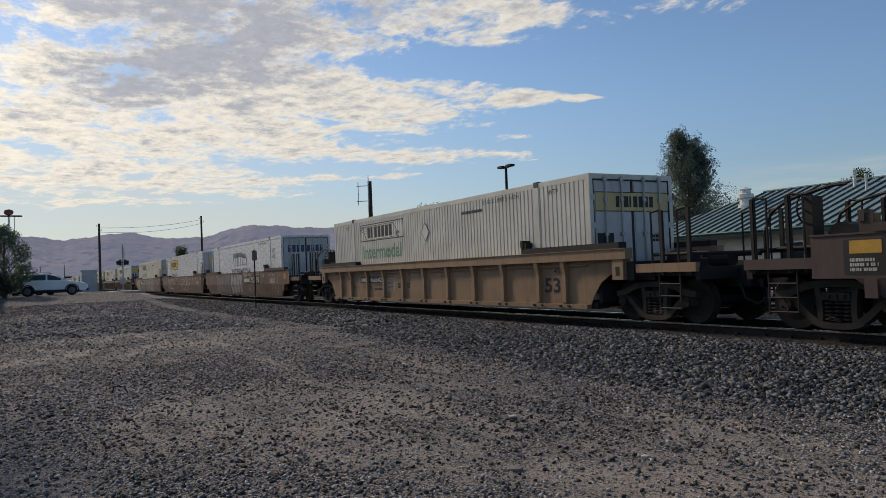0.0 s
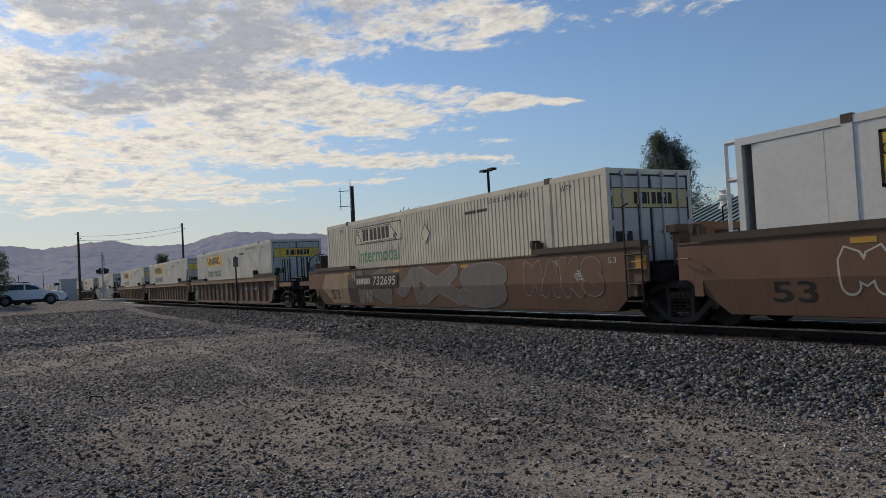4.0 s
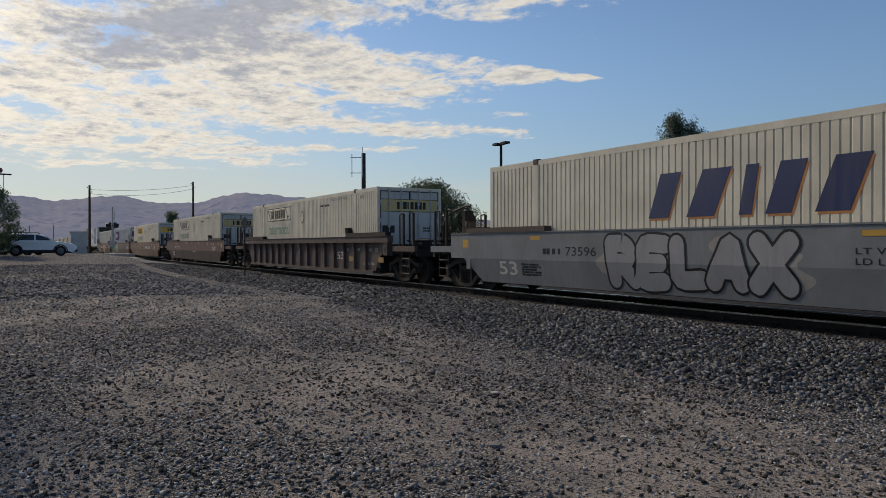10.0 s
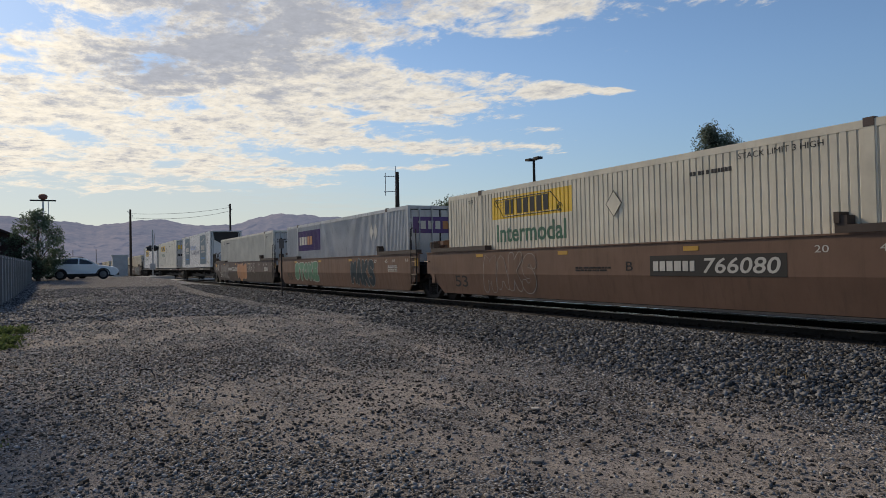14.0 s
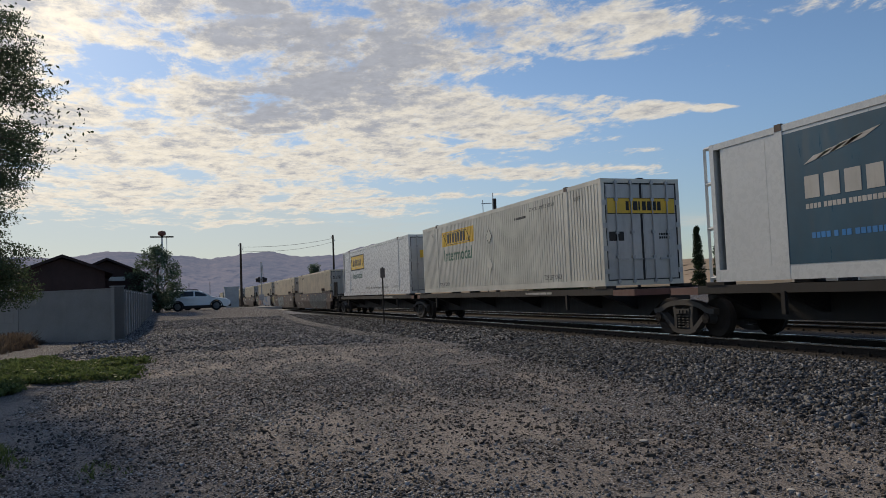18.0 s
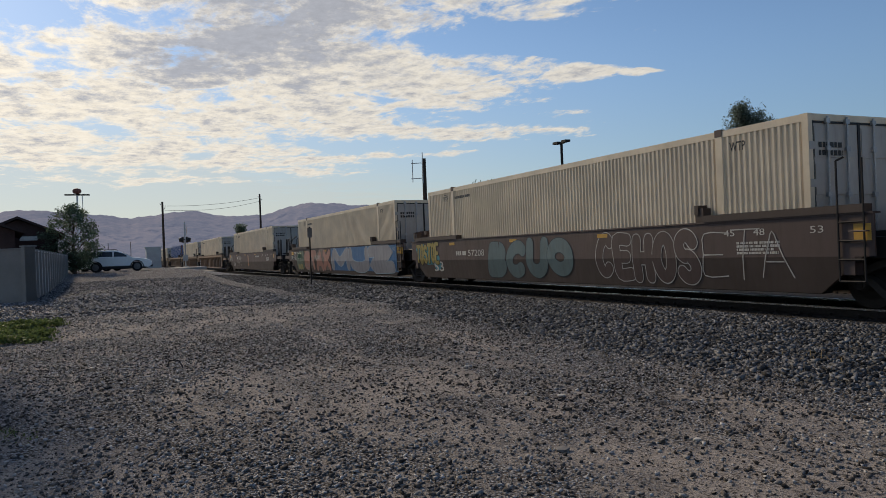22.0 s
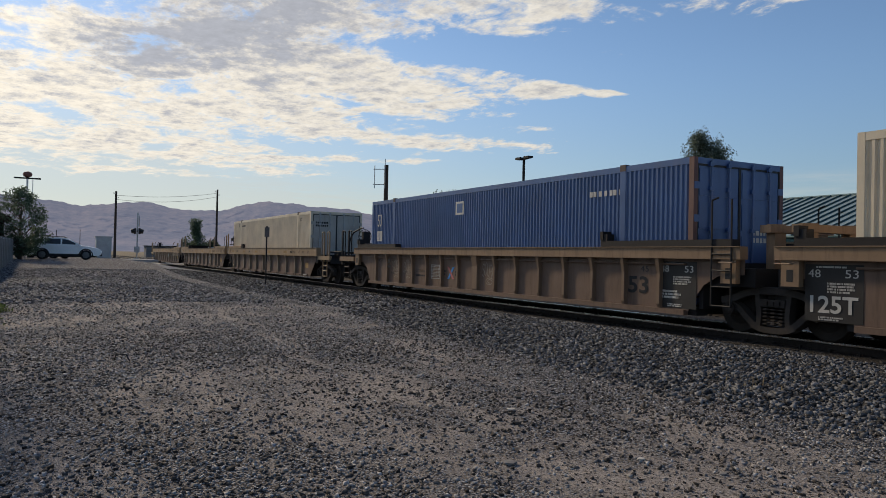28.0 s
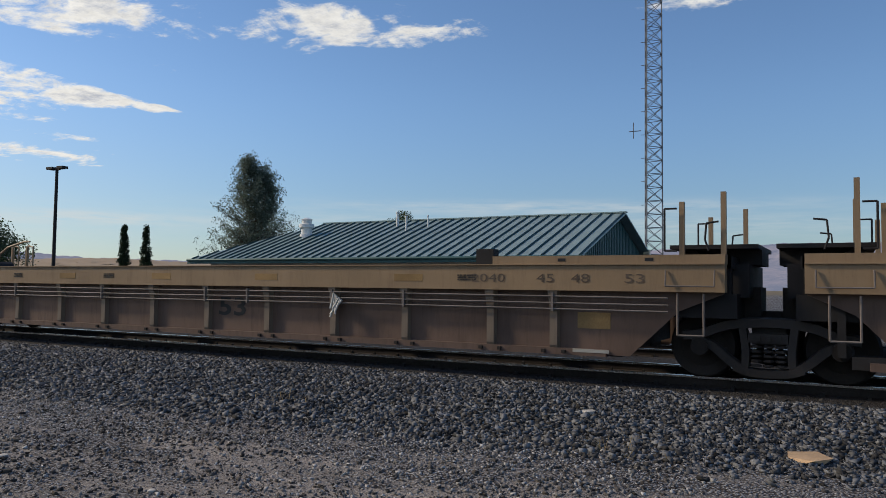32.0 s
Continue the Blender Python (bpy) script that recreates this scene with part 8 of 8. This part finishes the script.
# seams coloured dark to carry the shadow line along each strip
SEAM_SHADE = material("shaded_roof_seam", (0.04, 0.085, 0.08), 0.5, 0.1, 0.15)
SIDING = material("green_siding", (0.04, 0.1, 0.1), 0.5, 0.1, 0.1)
CREAMWALL = material("cream_wall", (0.55, 0.5, 0.42), 0.85)
bld = empty("station_building", pose(0, 0, 0))
tagged(bld, "long low building with a green standing-seam metal roof", "building")
Y0, Y1, YR, ZE, ZR = 32.6, 47.6, 40.1, 2.78, 5.38
XL, XR, XH = -34.8, -10.4, -30.4
part("wall", boxes((XL + 0.9, XR - 0.6, Y0 + 0.9, Y1 - 0.9, 0, ZE + 0.1)), CREAMWALL, bld)


def sheet(name, pts, mat, parent, t=0.08):
    bm = bmesh.new()
    a = [bm.verts.new(p) for p in pts]
    b = [bm.verts.new((p[0], p[1], p[2] - t)) for p in pts]
    bm.faces.new(a)
    bm.faces.new(b[::-1])
    k = len(pts)
    for i in range(k):
        bm.faces.new([a[(i + 1) % k], a[i], b[i], b[(i + 1) % k]])
    return part(name, bm, mat, parent)


sheet("roof", [(XL, Y0, ZE), (XR, Y0, ZE), (XR, YR, ZR), (XH, YR, ZR)], ROOFG, bld)
sheet("roof", [(XR, Y1, ZE), (XL, Y1, ZE), (XH, YR, ZR), (XR, YR, ZR)], ROOFG, bld)
sheet("roof", [(XL, Y1, ZE), (XL, Y0, ZE), (XH, YR, ZR)], ROOFG, bld)
sl = (ZR - ZE) / (YR - Y0)
k = 0
xx = XL + 0.3
while xx < XR - 0.05:
    top = min(YR, Y0 + (xx - XL) / (XH - XL) * (YR - Y0))
    for side in (1, -1):
        ya, yb = (Y0, top) if side > 0 else (Y1, Y1 - (top - Y0))
        za, zb = ZE, ZE + (top - Y0) * sl
        s = part("seam", rod(bmesh.new(), (xx, ya, za + 0.03), (xx, yb, zb + 0.03), 0.05, 4), SEAM_SHADE, bld)
    xx += 0.6
part("ridge_cap", boxes((XH - 0.1, XR + 0.05, YR - 0.15, YR + 0.15, ZR - 0.02, ZR + 0.06)), ROOFG, bld)
part("fascia", boxes((XL - 0.05, XR + 0.1, Y0 - 0.06, Y0, ZE - 0.28, ZE + 0.02)), SIDING, bld)
part("gutter", rod(bmesh.new(), (XL, Y0 - 0.12, ZE - 0.06), (XR, Y0 - 0.12, ZE - 0.06), 0.07, 8), SIDING, bld)
bm = bmesh.new()
prof = [(Y0 + 0.25, ZE - 0.1), (Y1 - 0.25, ZE - 0.1), (YR, ZR - 0.14)]
a = [bm.verts.new((XR - 0.5, y_, z_)) for y_, z_ in prof]
b = [bm.verts.new((XR - 0.6, y_, z_)) for y_, z_ in prof]
bm.faces.new(a)
bm.faces.new(b[::-1])
for i in range(3):
    bm.faces.new([a[(i + 1) % 3], a[i], b[i], b[(i + 1) % 3]])
gab = part("gable", bm, SIDING, bld)
for i in range(46):
    yy = Y0 + 0.6 + i * 0.31
    zt = ZE - 0.1 + (1 - abs(yy - YR) / (YR - Y0 - 0.25)) * (ZR - 0.04 - ZE)
    if zt > ZE + 0.05 and yy < Y1 - 0.4:
        part("batten", boxes((XR - 0.5, XR - 0.47, yy - 0.03, yy + 0.03, ZE - 0.1, zt - 0.1)), SIDING, gab)
part("barge_board", boxes((XR - 0.02, XR + 0.03, Y0, Y1, ZE - 0.16, ZE - 0.06)), SIDING, bld)
part("wall", boxes((XR - 0.75, XR - 0.6, Y0 + 0.9, Y1 - 0.9, 0, ZE)), CREAMWALL, bld)
for xx in (-30, -24, -18, -13):
    win = part("window", boxes((xx - 0.7, xx + 0.7, Y0 + 0.84, Y0 + 0.9, 0.9, 2.1)), WHITE, bld)
    part("pane", boxes((xx - 0.62, xx + 0.62, Y0 + 0.82, Y0 + 0.84, 0.98, 2.02)), GLASS, win)
for xx, yy, h, r, nm in ((-29.6, 37.2, 1.15, 0.36, "roof_ventilator"), (-24.0, 38.9, 0.75, 0.09, "vent_pipe"), (-22.6, 37.6, 0.8, 0.06, "vent_pipe"), (-21.6, 38.4, 0.6, 0.04, "vent_pipe")):
    zb = ZE + (yy - Y0) * sl
    v = empty(nm, pose(xx, yy, zb))
    tagged(v, "white sheet-metal ventilator on the green roof" if r > 0.2 else "slim pale vent pipe on the roof", "roof vent")
    bm = bmesh.new()
    if r > 0.2:
        lathe(bm, [(0.42, -0.4), (0.42, 0.1), (0.34, 0.12), (0.34, 0.45), (0.46, 0.5), (0.46, 0.72), (0.3, 0.76), (0.3, 0.95), (0.38, 1.0), (0.1, 1.12)], 16, "z")
    else:
        lathe(bm, [(r, -0.3), (r, h), (r * 1.5, h), (r * 1.5, h + 0.1)], 8, "z")
    part("body", bm, WHITE, v)
part("floodlight", boxes((XR - 0.3, XR + 0.05, 45.2, 45.5, 3.35, 3.65)), material("lamp_cream", (0.7, 0.62, 0.45), 0.5), bld)

# lattice radio mast
TW = material("mast_steel", (0.16, 0.17, 0.19), 0.55, 0.4, 0.15)
tower = empty("radio_mast", pose(-11.5, 50.8, 0))
tagged(tower, "tall grey three-legged lattice radio mast", "radio mast")
R = 0.72
legs = [(R * math.cos(a), R * math.sin(a)) for a in (0.3, 2.394, 4.489)]
for lx, ly in legs:
    part("leg", rod(bmesh.new(), (lx, ly, 0), (lx * 0.9, ly * 0.9, 36), 0.05, 6), TW, tower)
for j in range(40):
    z0_, z1_ = j * 0.9, (j + 1) * 0.9
    for i in range(3):
        p, q = legs[i], legs[(i + 1) % 3]
        for k, (a_, za_, b_, zb_) in enumerate(((p, 0, q, 0.9), (q, 0, p, 0.9), (p, 0.9, q, 0.9))):
            shared("brace", f"brace{i}{k}", TW, tower, pose(0, 0, z0_), lambda: rod(bmesh.new(), (a_[0], a_[1], za_), (b_[0], b_[1], zb_), 0.022, 4))
for j in range(9):
    part("step_bolt", rod(bmesh.new(), (legs[1][0], legs[1][1], 7 + j * 1.6), (legs[1][0] - 0.28, legs[1][1], 7 + j * 1.6), 0.02, 4), TW, tower)
part("antenna", rods([[(-0.7, 0, 12), (-1.5, 0, 12)], [(-1.2, 0, 11.5), (-1.2, 0, 12.6)]], 0.03), TW, tower)

# road crossing
ROAD = material("pale_concrete", (0.4, 0.385, 0.36), 0.85, vary=0.12, bump=0.004)
bm = bmesh.new()
vs = []
for yy in np.linspace(-60, 80, 71):
    zz = float(ground_z(-86.0, yy)) + 0.05 if not 9.5 < yy < 21 else 0.055
    vs.append((bm.verts.new((-92.0, yy, zz)), bm.verts.new((-80.0, yy, zz))))
for p, q in zip(vs, vs[1:]):
    bm.faces.new([p[0], p[1], q[1], q[0]])
tagged(part("road", bm, ROAD), "pale worn road crossing the railway", "road", kind="structure")
tagged(part("pavement", boxes((-79.9, -74.5, -20, 9.8, 0.3, 0.56)), ROAD), "pale concrete apron beside the road crossing", "pavement", kind="structure")
cab = empty("signal_cabinet", pose(-77.0, 5.2, 0.45))
tagged(cab, "pale grey steel signal cabinet on a concrete base", "cabinet")
part("body", boxes((-0.8, 0.8, -0.65, 0.65, 0.1, 2.1)), GALV, cab)
part("roof", boxes((-0.9, 0.9, -0.75, 0.75, 2.1, 2.2)), GALV, cab)
part("base", boxes((-0.9, 0.9, -0.75, 0.75, -0.3, 0.1)), ROAD, cab)
part("door", boxes((0.8, 0.82, -0.5, 0.5, 0.25, 1.95)), GALV, cab)


def crossing_signal(x, y, z, rz):
    s = empty("crossing_signal", pose(x, y, z, 0, 0, rz))
    tagged(s, "railway crossing signal with twin round lamps and crossbuck", "signal")
    bm = bmesh.new()
    rod(bm, (0, 0, 0), (0, 0, 4.9), 0.07, 8)
    part("mast", bm, GALV, s)
    part("base", boxes((-0.25, 0.25, -0.25, 0.25, -0.2, 0.35)), GALV, s)
    for sgn in (-1, 1):
        bm2 = bmesh.new()
        rod(bm2, (0.12, sgn * 0.55, 3.05), (0.3, sgn * 0.55, 3.05), 0.3, 14)
        rod(bm2, (0.3, sgn * 0.55, 3.05), (0.55, sgn * 0.55, 3.0), 0.22, 12, 0.2)
        part("lamp", bm2, BLACK, s, "black hooded round signal lamp")
        bm2 = bmesh.new()
        rod(bm2, (-0.12, sgn * 0.55, 3.05), (-0.3, sgn * 0.55, 3.05), 0.3, 14)
        rod(bm2, (-0.3, sgn * 0.55, 3.05), (-0.55, sgn * 0.55, 3.0), 0.22, 12, 0.2)
        part("lamp", bm2, BLACK, s, "black hooded round signal lamp")
        part("crossbuck", slab(bmesh.new(), [(-0.6, 4.2 - sgn * 0.5), (-0.55, 4.32 - sgn * 0.5), (0.6, 4.32 + sgn * 0.5), (0.55, 4.2 + sgn * 0.5)], -0.02 + 0.03 * sgn, 0.02 + 0.03 * sgn), SIGN_WHITE, s).matrix_basis = pose(0.15, 0, -0.2, 0, 0, 90)
    part("arm", boxes((-0.04, 0.04, -0.6, 0.6, 2.98, 3.1)), STEEL, s)
    part("mechanism", boxes((-0.25, 0.25, -0.4, 0.1, 0.9, 1.5)), GALV, s)
    return s


crossing_signal(-80.5, 8.5, 0.3, 82)
crossing_signal(-98.5, 22.3, 0.1, 263)

# vehicles by the crossing
CARWHITE = material("white_car_paint", (0.9, 0.9, 0.89), 0.3, 0.0, 0.03, second=(0.85, 0.85, 0.84), spec=0.6)
CARDARK = material("dark_car_paint", (0.03, 0.032, 0.04), 0.3, 0.2, 0.03, spec=0.6)
TYRE = material("tyre_rubber", (0.02, 0.02, 0.02), 0.85)
RIM = material("alloy_rim", (0.16, 0.16, 0.165), 0.4, 0.3)
LAMPRED = material("tail_lamp", (0.35, 0.02, 0.02), 0.3)
LAMPCLEAR = material("head_lamp", (0.6, 0.6, 0.6), 0.15)


def loft(rings):
    """A closed skin over outlines of equal count."""
    bm = bmesh.new()
    rs = [[bm.verts.new(p) for p in r] for r in rings]
    k = len(rs[0])
    for p, q in zip(rs, rs[1:]):
        for i in range(k):
            bm.faces.new([p[i], p[(i + 1) % k], q[(i + 1) % k], q[i]])
    bm.faces.new(rs[0][::-1])
    bm.faces.new(rs[-1])
    bmesh.ops.recalc_face_normals(bm, faces=bm.faces)
    return bm


def suv(x, y, z, rz, mat, label, tall=1.0):
    """A long-roofed car facing its own +x: arched body, raked glasshouse, dark cladding."""
    c = empty("car", pose(x, y, z, 0, 0, rz))
    tagged(c, label, "car")
    arch = lambda wx: [(wx + 0.41 * math.cos(a), 0.34 + 0.41 * math.sin(a)) for a in np.linspace(math.pi, 0, 9)]  # noqa: E731
    low = [(-2.28, 0.3)] + arch(-1.38) + arch(1.4) + [(2.2, 0.28)]
    top = [(2.4, 0.4), (2.42, 0.6), (2.34, 0.76), (2.1, 0.86), (1.6, 0.96), (1.0, 1.02), (0.0, 1.04), (-1.4, 1.07), (-2.3, 1.1), (-2.4, 0.95), (-2.42, 0.6), (-2.4, 0.42)]
    side = low + top
    part("body", loft([[(px * k, yy, pz + dz) for px, pz in side] for yy, k, dz in ((-0.92, 0.975, 0.0), (-0.86, 0.995, 0.012), (-0.5, 1.0, 0.02), (0.5, 1.0, 0.02), (0.86, 0.995, 0.012), (0.92, 0.975, 0.0))]), mat, c)
    roof = [(-2.32, 1.08), (-2.12, 1.36 * tall), (-1.9, 1.5 * tall), (-1.2, 1.57 * tall), (-0.5, 1.58 * tall), (0.05, 1.54 * tall), (0.35, 1.42 * tall), (1.12, 1.0)]
    lean = lambda pz: 0.86 - 0.32 * (pz - 1.0)  # noqa: E731
    part("cabin", loft([[(px, sg * lean(pz) * kk, pz + up) for px, pz in roof] for sg, kk, up in ((-1, 1.0, 0.0), (-1, 0.86, 0.025), (1, 0.86, 0.025), (1, 1.0, 0.0))]), mat, c)
    for s in (-1, 1):
        glass = (((-2.08, 1.12), (-1.32, 1.12), (-1.32, 1.46 * tall), (-1.88, 1.42 * tall)), ((-1.24, 1.12), (-0.24, 1.1), (-0.24, 1.48 * tall), (-1.24, 1.47 * tall)), ((-0.14, 1.1), (0.92, 1.08), (0.36, 1.36 * tall), (0.0, 1.46 * tall), (-0.14, 1.47 * tall)))
        for pts in glass:
            bm = bmesh.new()
            o = [bm.verts.new((p_, s * (lean(q_) + 0.008), q_)) for p_, q_ in pts]
            bm.faces.new(o if s < 0 else o[::-1])
            part("window", bm, GLASS, c, "dark side window")
        ya, yb = sorted((s * 0.915, s * 0.94))
        for wx in (-1.38, 1.4):
            bm = bmesh.new()
            for a0, a1 in zip(np.linspace(-0.1, math.pi + 0.1, 12), np.linspace(-0.1, math.pi + 0.1, 12)[1:]):
                slab(bm, [(wx + r * math.cos(a), 0.34 + r * math.sin(a)) for r, a in ((0.4, a0), (0.47, a0), (0.47, a1), (0.4, a1))], ya, yb)
            part("arch_trim", bm, BLACK, c, "black wheel-arch cladding")
        part("mirror", boxes((0.72, 0.9, min(s * 0.9, s * 1.06), max(s * 0.9, s * 1.06), 1.06, 1.2)), mat, c)
        part("sill_trim", boxes((-0.98, 1.0, min(s * 0.9, s * 0.945), max(s * 0.9, s * 0.945), 0.26, 0.42)), BLACK, c)
        part("door_handle", boxes((-0.95, -0.75, min(s * 0.92, s * 0.945), max(s * 0.92, s * 0.945), 0.9, 0.94)), mat, c)
        part("headlight", boxes((2.08, 2.36, min(s * 0.55, s * 0.89), max(s * 0.55, s * 0.89), 0.68, 0.8)), LAMPCLEAR, c, "clear headlight")
        part("tail_light", boxes((-2.42, -2.18, min(s * 0.62, s * 0.91), max(s * 0.62, s * 0.91), 0.86, 1.04)), LAMPRED, c, "red tail light")
        part("roof_rail", rods([[(-1.8, s * 0.66, 1.52 * tall), (-1.7, s * 0.66, 1.63 * tall), (0.0, s * 0.66, 1.62 * tall), (0.1, s * 0.66, 1.53 * tall)]], 0.025), BLACK, c)
        for wx in (-1.38, 1.4):
            bm = bmesh.new()
            lathe(bm, [(0.2, s * 0.91), (0.33, s * 0.9), (0.355, s * 0.86), (0.355, s * 0.72), (0.2, s * 0.7)], 24)
            w = part("wheel", bm, TYRE, c, "black tyre")
            w.location = (wx, 0, 0.355)
            bm = bmesh.new()
            lathe(bm, [(0.05, s * 0.925), (0.225, s * 0.915), (0.23, s * 0.9)], 16)
            for k in range(5):
                rod(bm, (0.05 * math.cos(k * 1.257), s * 0.93, 0.05 * math.sin(k * 1.257)), (0.21 * math.cos(k * 1.257), s * 0.925, 0.21 * math.sin(k * 1.257)), 0.022, 5)
            part("rim", bm, RIM, w, "alloy rim")
    part("windscreen", sheet_bm([(0.4, -0.68, 1.4 * tall), (0.4, 0.68, 1.4 * tall), (1.06, 0.8, 1.05), (1.06, -0.8, 1.05)]), GLASS, c, "dark windscreen")
    part("rear_window", sheet_bm([(-2.13, 0.62, 1.4 * tall), (-2.13, -0.62, 1.4 * tall), (-2.33, -0.72, 1.14), (-2.33, 0.72, 1.14)]), GLASS, c)
    part("bumper", boxes((2.3, 2.46, -0.8, 0.8, 0.28, 0.46), (-2.46, -2.3, -0.8, 0.8, 0.32, 0.5)), BLACK, c)
    part("underbody", boxes((-2.1, 2.1, -0.72, 0.72, 0.2, 0.4)), BLACK, c)
    return c


def sheet_bm(pts, t=0.02):
    bm = bmesh.new()
    a = [bm.verts.new((p[0] + t, p[1], p[2] + t)) for p in pts]
    bm.faces.new(a)
    return bm


suv(-60.2, 1.6, 0.62, 86, CARWHITE, "white station wagon parked on the gravel by the road")
suv(-67.0, 0.15, 0.6, 60, CARWHITE, "white sport utility car parked behind another", 1.12)
suv(-148.0, 24.3, 0.1, 80, CARDARK, "dark car parked far beyond the crossing")

# distant yard clutter beyond the crossing
FARBOX = material("far_white_unit", (0.7, 0.7, 0.69), 0.7, second=(0.6, 0.6, 0.6), vary=0.08)
FARGREY = material("far_grey_shed", (0.16, 0.16, 0.165), 0.8)
for x, y, l, w, h, lab in ((-116.5, 28.8, 2.0, 2.5, 2.4, "white equipment hut beyond the crossing"), (-118, 22.5, 0.8, 1.4, 2.0, "white utility cabinet beside the far track"), (-170, 22.2, 4, 5.8, 2.4, "low grey shed with a flat dark roof far off")):
    b = empty("shed", pose(x, y, 0.05))
    tagged(b, lab, "shed")
    part("wall", boxes((-l / 2, l / 2, -w / 2, w / 2, 0, h)), FARBOX if l < 3 else FARGREY, b)
    ro = 0.06 if l < 3 else 0.25
    part("roof", boxes((-l / 2 - ro, l / 2 + ro, -w / 2 - ro, w / 2 + ro, h, h + 0.12)), FARBOX if l < 3 else STEEL, b)
    part("door", boxes((l / 2, l / 2 + 0.03, -0.35, 0.35, 0.05, h * 0.85)), FARBOX if l < 3 else STEEL, b)
for i, (x, y, h) in enumerate(((-135, 2, 4.5), (-150, 6, 5.0), (-92, 34, 3.0), (-120, 26, 4.0), (-140, 33, 7.0), (-75, 32, 2.8), (-130, 42, 4.5), (-115.9, 31.0, 4.0), (-116.2, 31.7, 4.0), (-112, 35, 3.0))):
    pole(x, y, h, "slim far-off pole beyond the crossing", False, r=0.07)
gate = empty("picket_fence", pose(-119, 23.6, 0.1, 0, 0, 80))
tagged(gate, "low white picket fence beside the road", "fence")
for k in range(24):
    part("picket", boxes((k * 0.22, k * 0.22 + 0.09, -0.02, 0.02, 0, 1.1)), WHITE, gate)
part("rail", boxes((0, 5.3, 0.02, 0.05, 0.3, 0.38), (0, 5.3, 0.02, 0.05, 0.8, 0.88)), WHITE, gate)


# ---- hills round the horizon ----
def hills(name, prof, dist, depth, mat, label, seed, rough=1.0):
    """Folded hills: a crest of the given elevations over azimuth (degrees), with spurs and gullies down to the plain."""
    az = np.arange(prof[0][0], prof[-1][0], 0.16)
    el = np.interp(az, [p[0] for p in prof], [p[1] for p in prof])
    r_ = np.random.default_rng(seed)
    jag = sum(np.sin(az * f + p) * s for f, p, s in zip((3.1, 7.7, 15.3, 31.0), r_.uniform(0, 6, 4), (0.03, 0.02, 0.012, 0.006))) * rough
    rows = []
    for k, f in enumerate(np.linspace(0, 1, 46)):
        fold = np.array([noise.ridged_multi_fractal(Vector((a_ * 0.8 + 2.0 * f, f * 7.0, seed * 7.3)), 0.9, 2.1, 5, 1.0, 2.0) for a_ in az]) - 1.0
        d = dist + depth * (f + 0.06 * fold * np.sin(np.pi * f))
        h = np.maximum(0, (np.tan(np.radians(el + jag)) * (dist + depth)) * (f ** 1.15 + 0.045 * fold * np.sin(np.pi * f) * (1 - 0.3 * f)))
        a = np.radians(az)
        rows.append(np.stack([-np.sin(a) * d, np.cos(a) * d, h + 1.3 * (f > 0)], 1))
    a = np.radians(az)
    rows.append(np.stack([-np.sin(a) * (dist + depth * 1.5), np.cos(a) * (dist + depth * 1.5), 0 * a], 1))
    co = np.array(rows)
    m, k = co.shape[0], co.shape[1]
    i0 = (np.arange(m - 1)[:, None] * k + np.arange(k - 1)[None]).ravel()
    ob = new(name, np_mesh(name, co.reshape(-1, 3), np.stack([i0, i0 + k, i0 + k + 1, i0 + 1], 1), mat, True))
    return tagged(ob, label, "hills", kind="structure")


def hill_material(name, scrub, tan, haze, strength):
    """Dry slopes with dark scrub in the folds; distance haze is a faint emission of the surface."""
    m = bpy.data.materials.new(name)
    m.use_nodes = True
    n = Nodes(m.node_tree)
    b = m.node_tree.nodes["Principled BSDF"]
    co = n.vec("MULTIPLY", n.add("ShaderNodeTexCoord").outputs["Object"], (1.0, 1.0, 2.6))
    wide, small = n.noise(co, 0.006, 6, 0.62), n.noise(co, 0.05, 5, 0.7)
    f = n.remap(n.math("ADD", n.math("MULTIPLY", wide, 0.6), n.math("MULTIPLY", small, 0.4)), 0.42, 0.6)
    n.link(n.mix(f, rgb(*scrub), rgb(*tan)), b.inputs["Base Color"])
    b.inputs["Roughness"].default_value = 1.0
    b.inputs["Specular IOR Level"].default_value = 0.0
    # bluish glow stands in for the haze before the slopes
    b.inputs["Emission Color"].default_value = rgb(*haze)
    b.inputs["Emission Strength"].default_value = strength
    return m


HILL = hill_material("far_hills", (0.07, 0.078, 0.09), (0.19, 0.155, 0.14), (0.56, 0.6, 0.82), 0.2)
HILLTAN = material("dry_grass_hills", (0.36, 0.27, 0.18), 1.0, vary=0.2, scale=0.002, patch=0.003)
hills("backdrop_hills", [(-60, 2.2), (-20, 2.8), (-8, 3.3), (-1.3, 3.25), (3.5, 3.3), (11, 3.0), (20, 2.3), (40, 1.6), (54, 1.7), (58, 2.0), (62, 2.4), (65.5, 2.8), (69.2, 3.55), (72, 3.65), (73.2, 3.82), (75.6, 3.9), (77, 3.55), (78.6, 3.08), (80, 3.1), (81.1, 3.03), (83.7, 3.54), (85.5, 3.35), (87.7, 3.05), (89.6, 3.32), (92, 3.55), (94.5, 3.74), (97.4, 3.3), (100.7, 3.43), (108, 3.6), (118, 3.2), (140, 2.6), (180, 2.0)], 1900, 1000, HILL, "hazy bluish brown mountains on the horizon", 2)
hills("backdrop_foothills", [(18, 0.3), (28, 0.9), (36, 1.3), (44, 1.55), (48.6, 1.57), (52, 1.72), (54.3, 1.68), (58, 1.5), (62, 1.2), (70, 0.6), (78, 0.2)], 900, 500, HILLTAN, "smooth dry tan foothills", 6, 0.4)


motions()
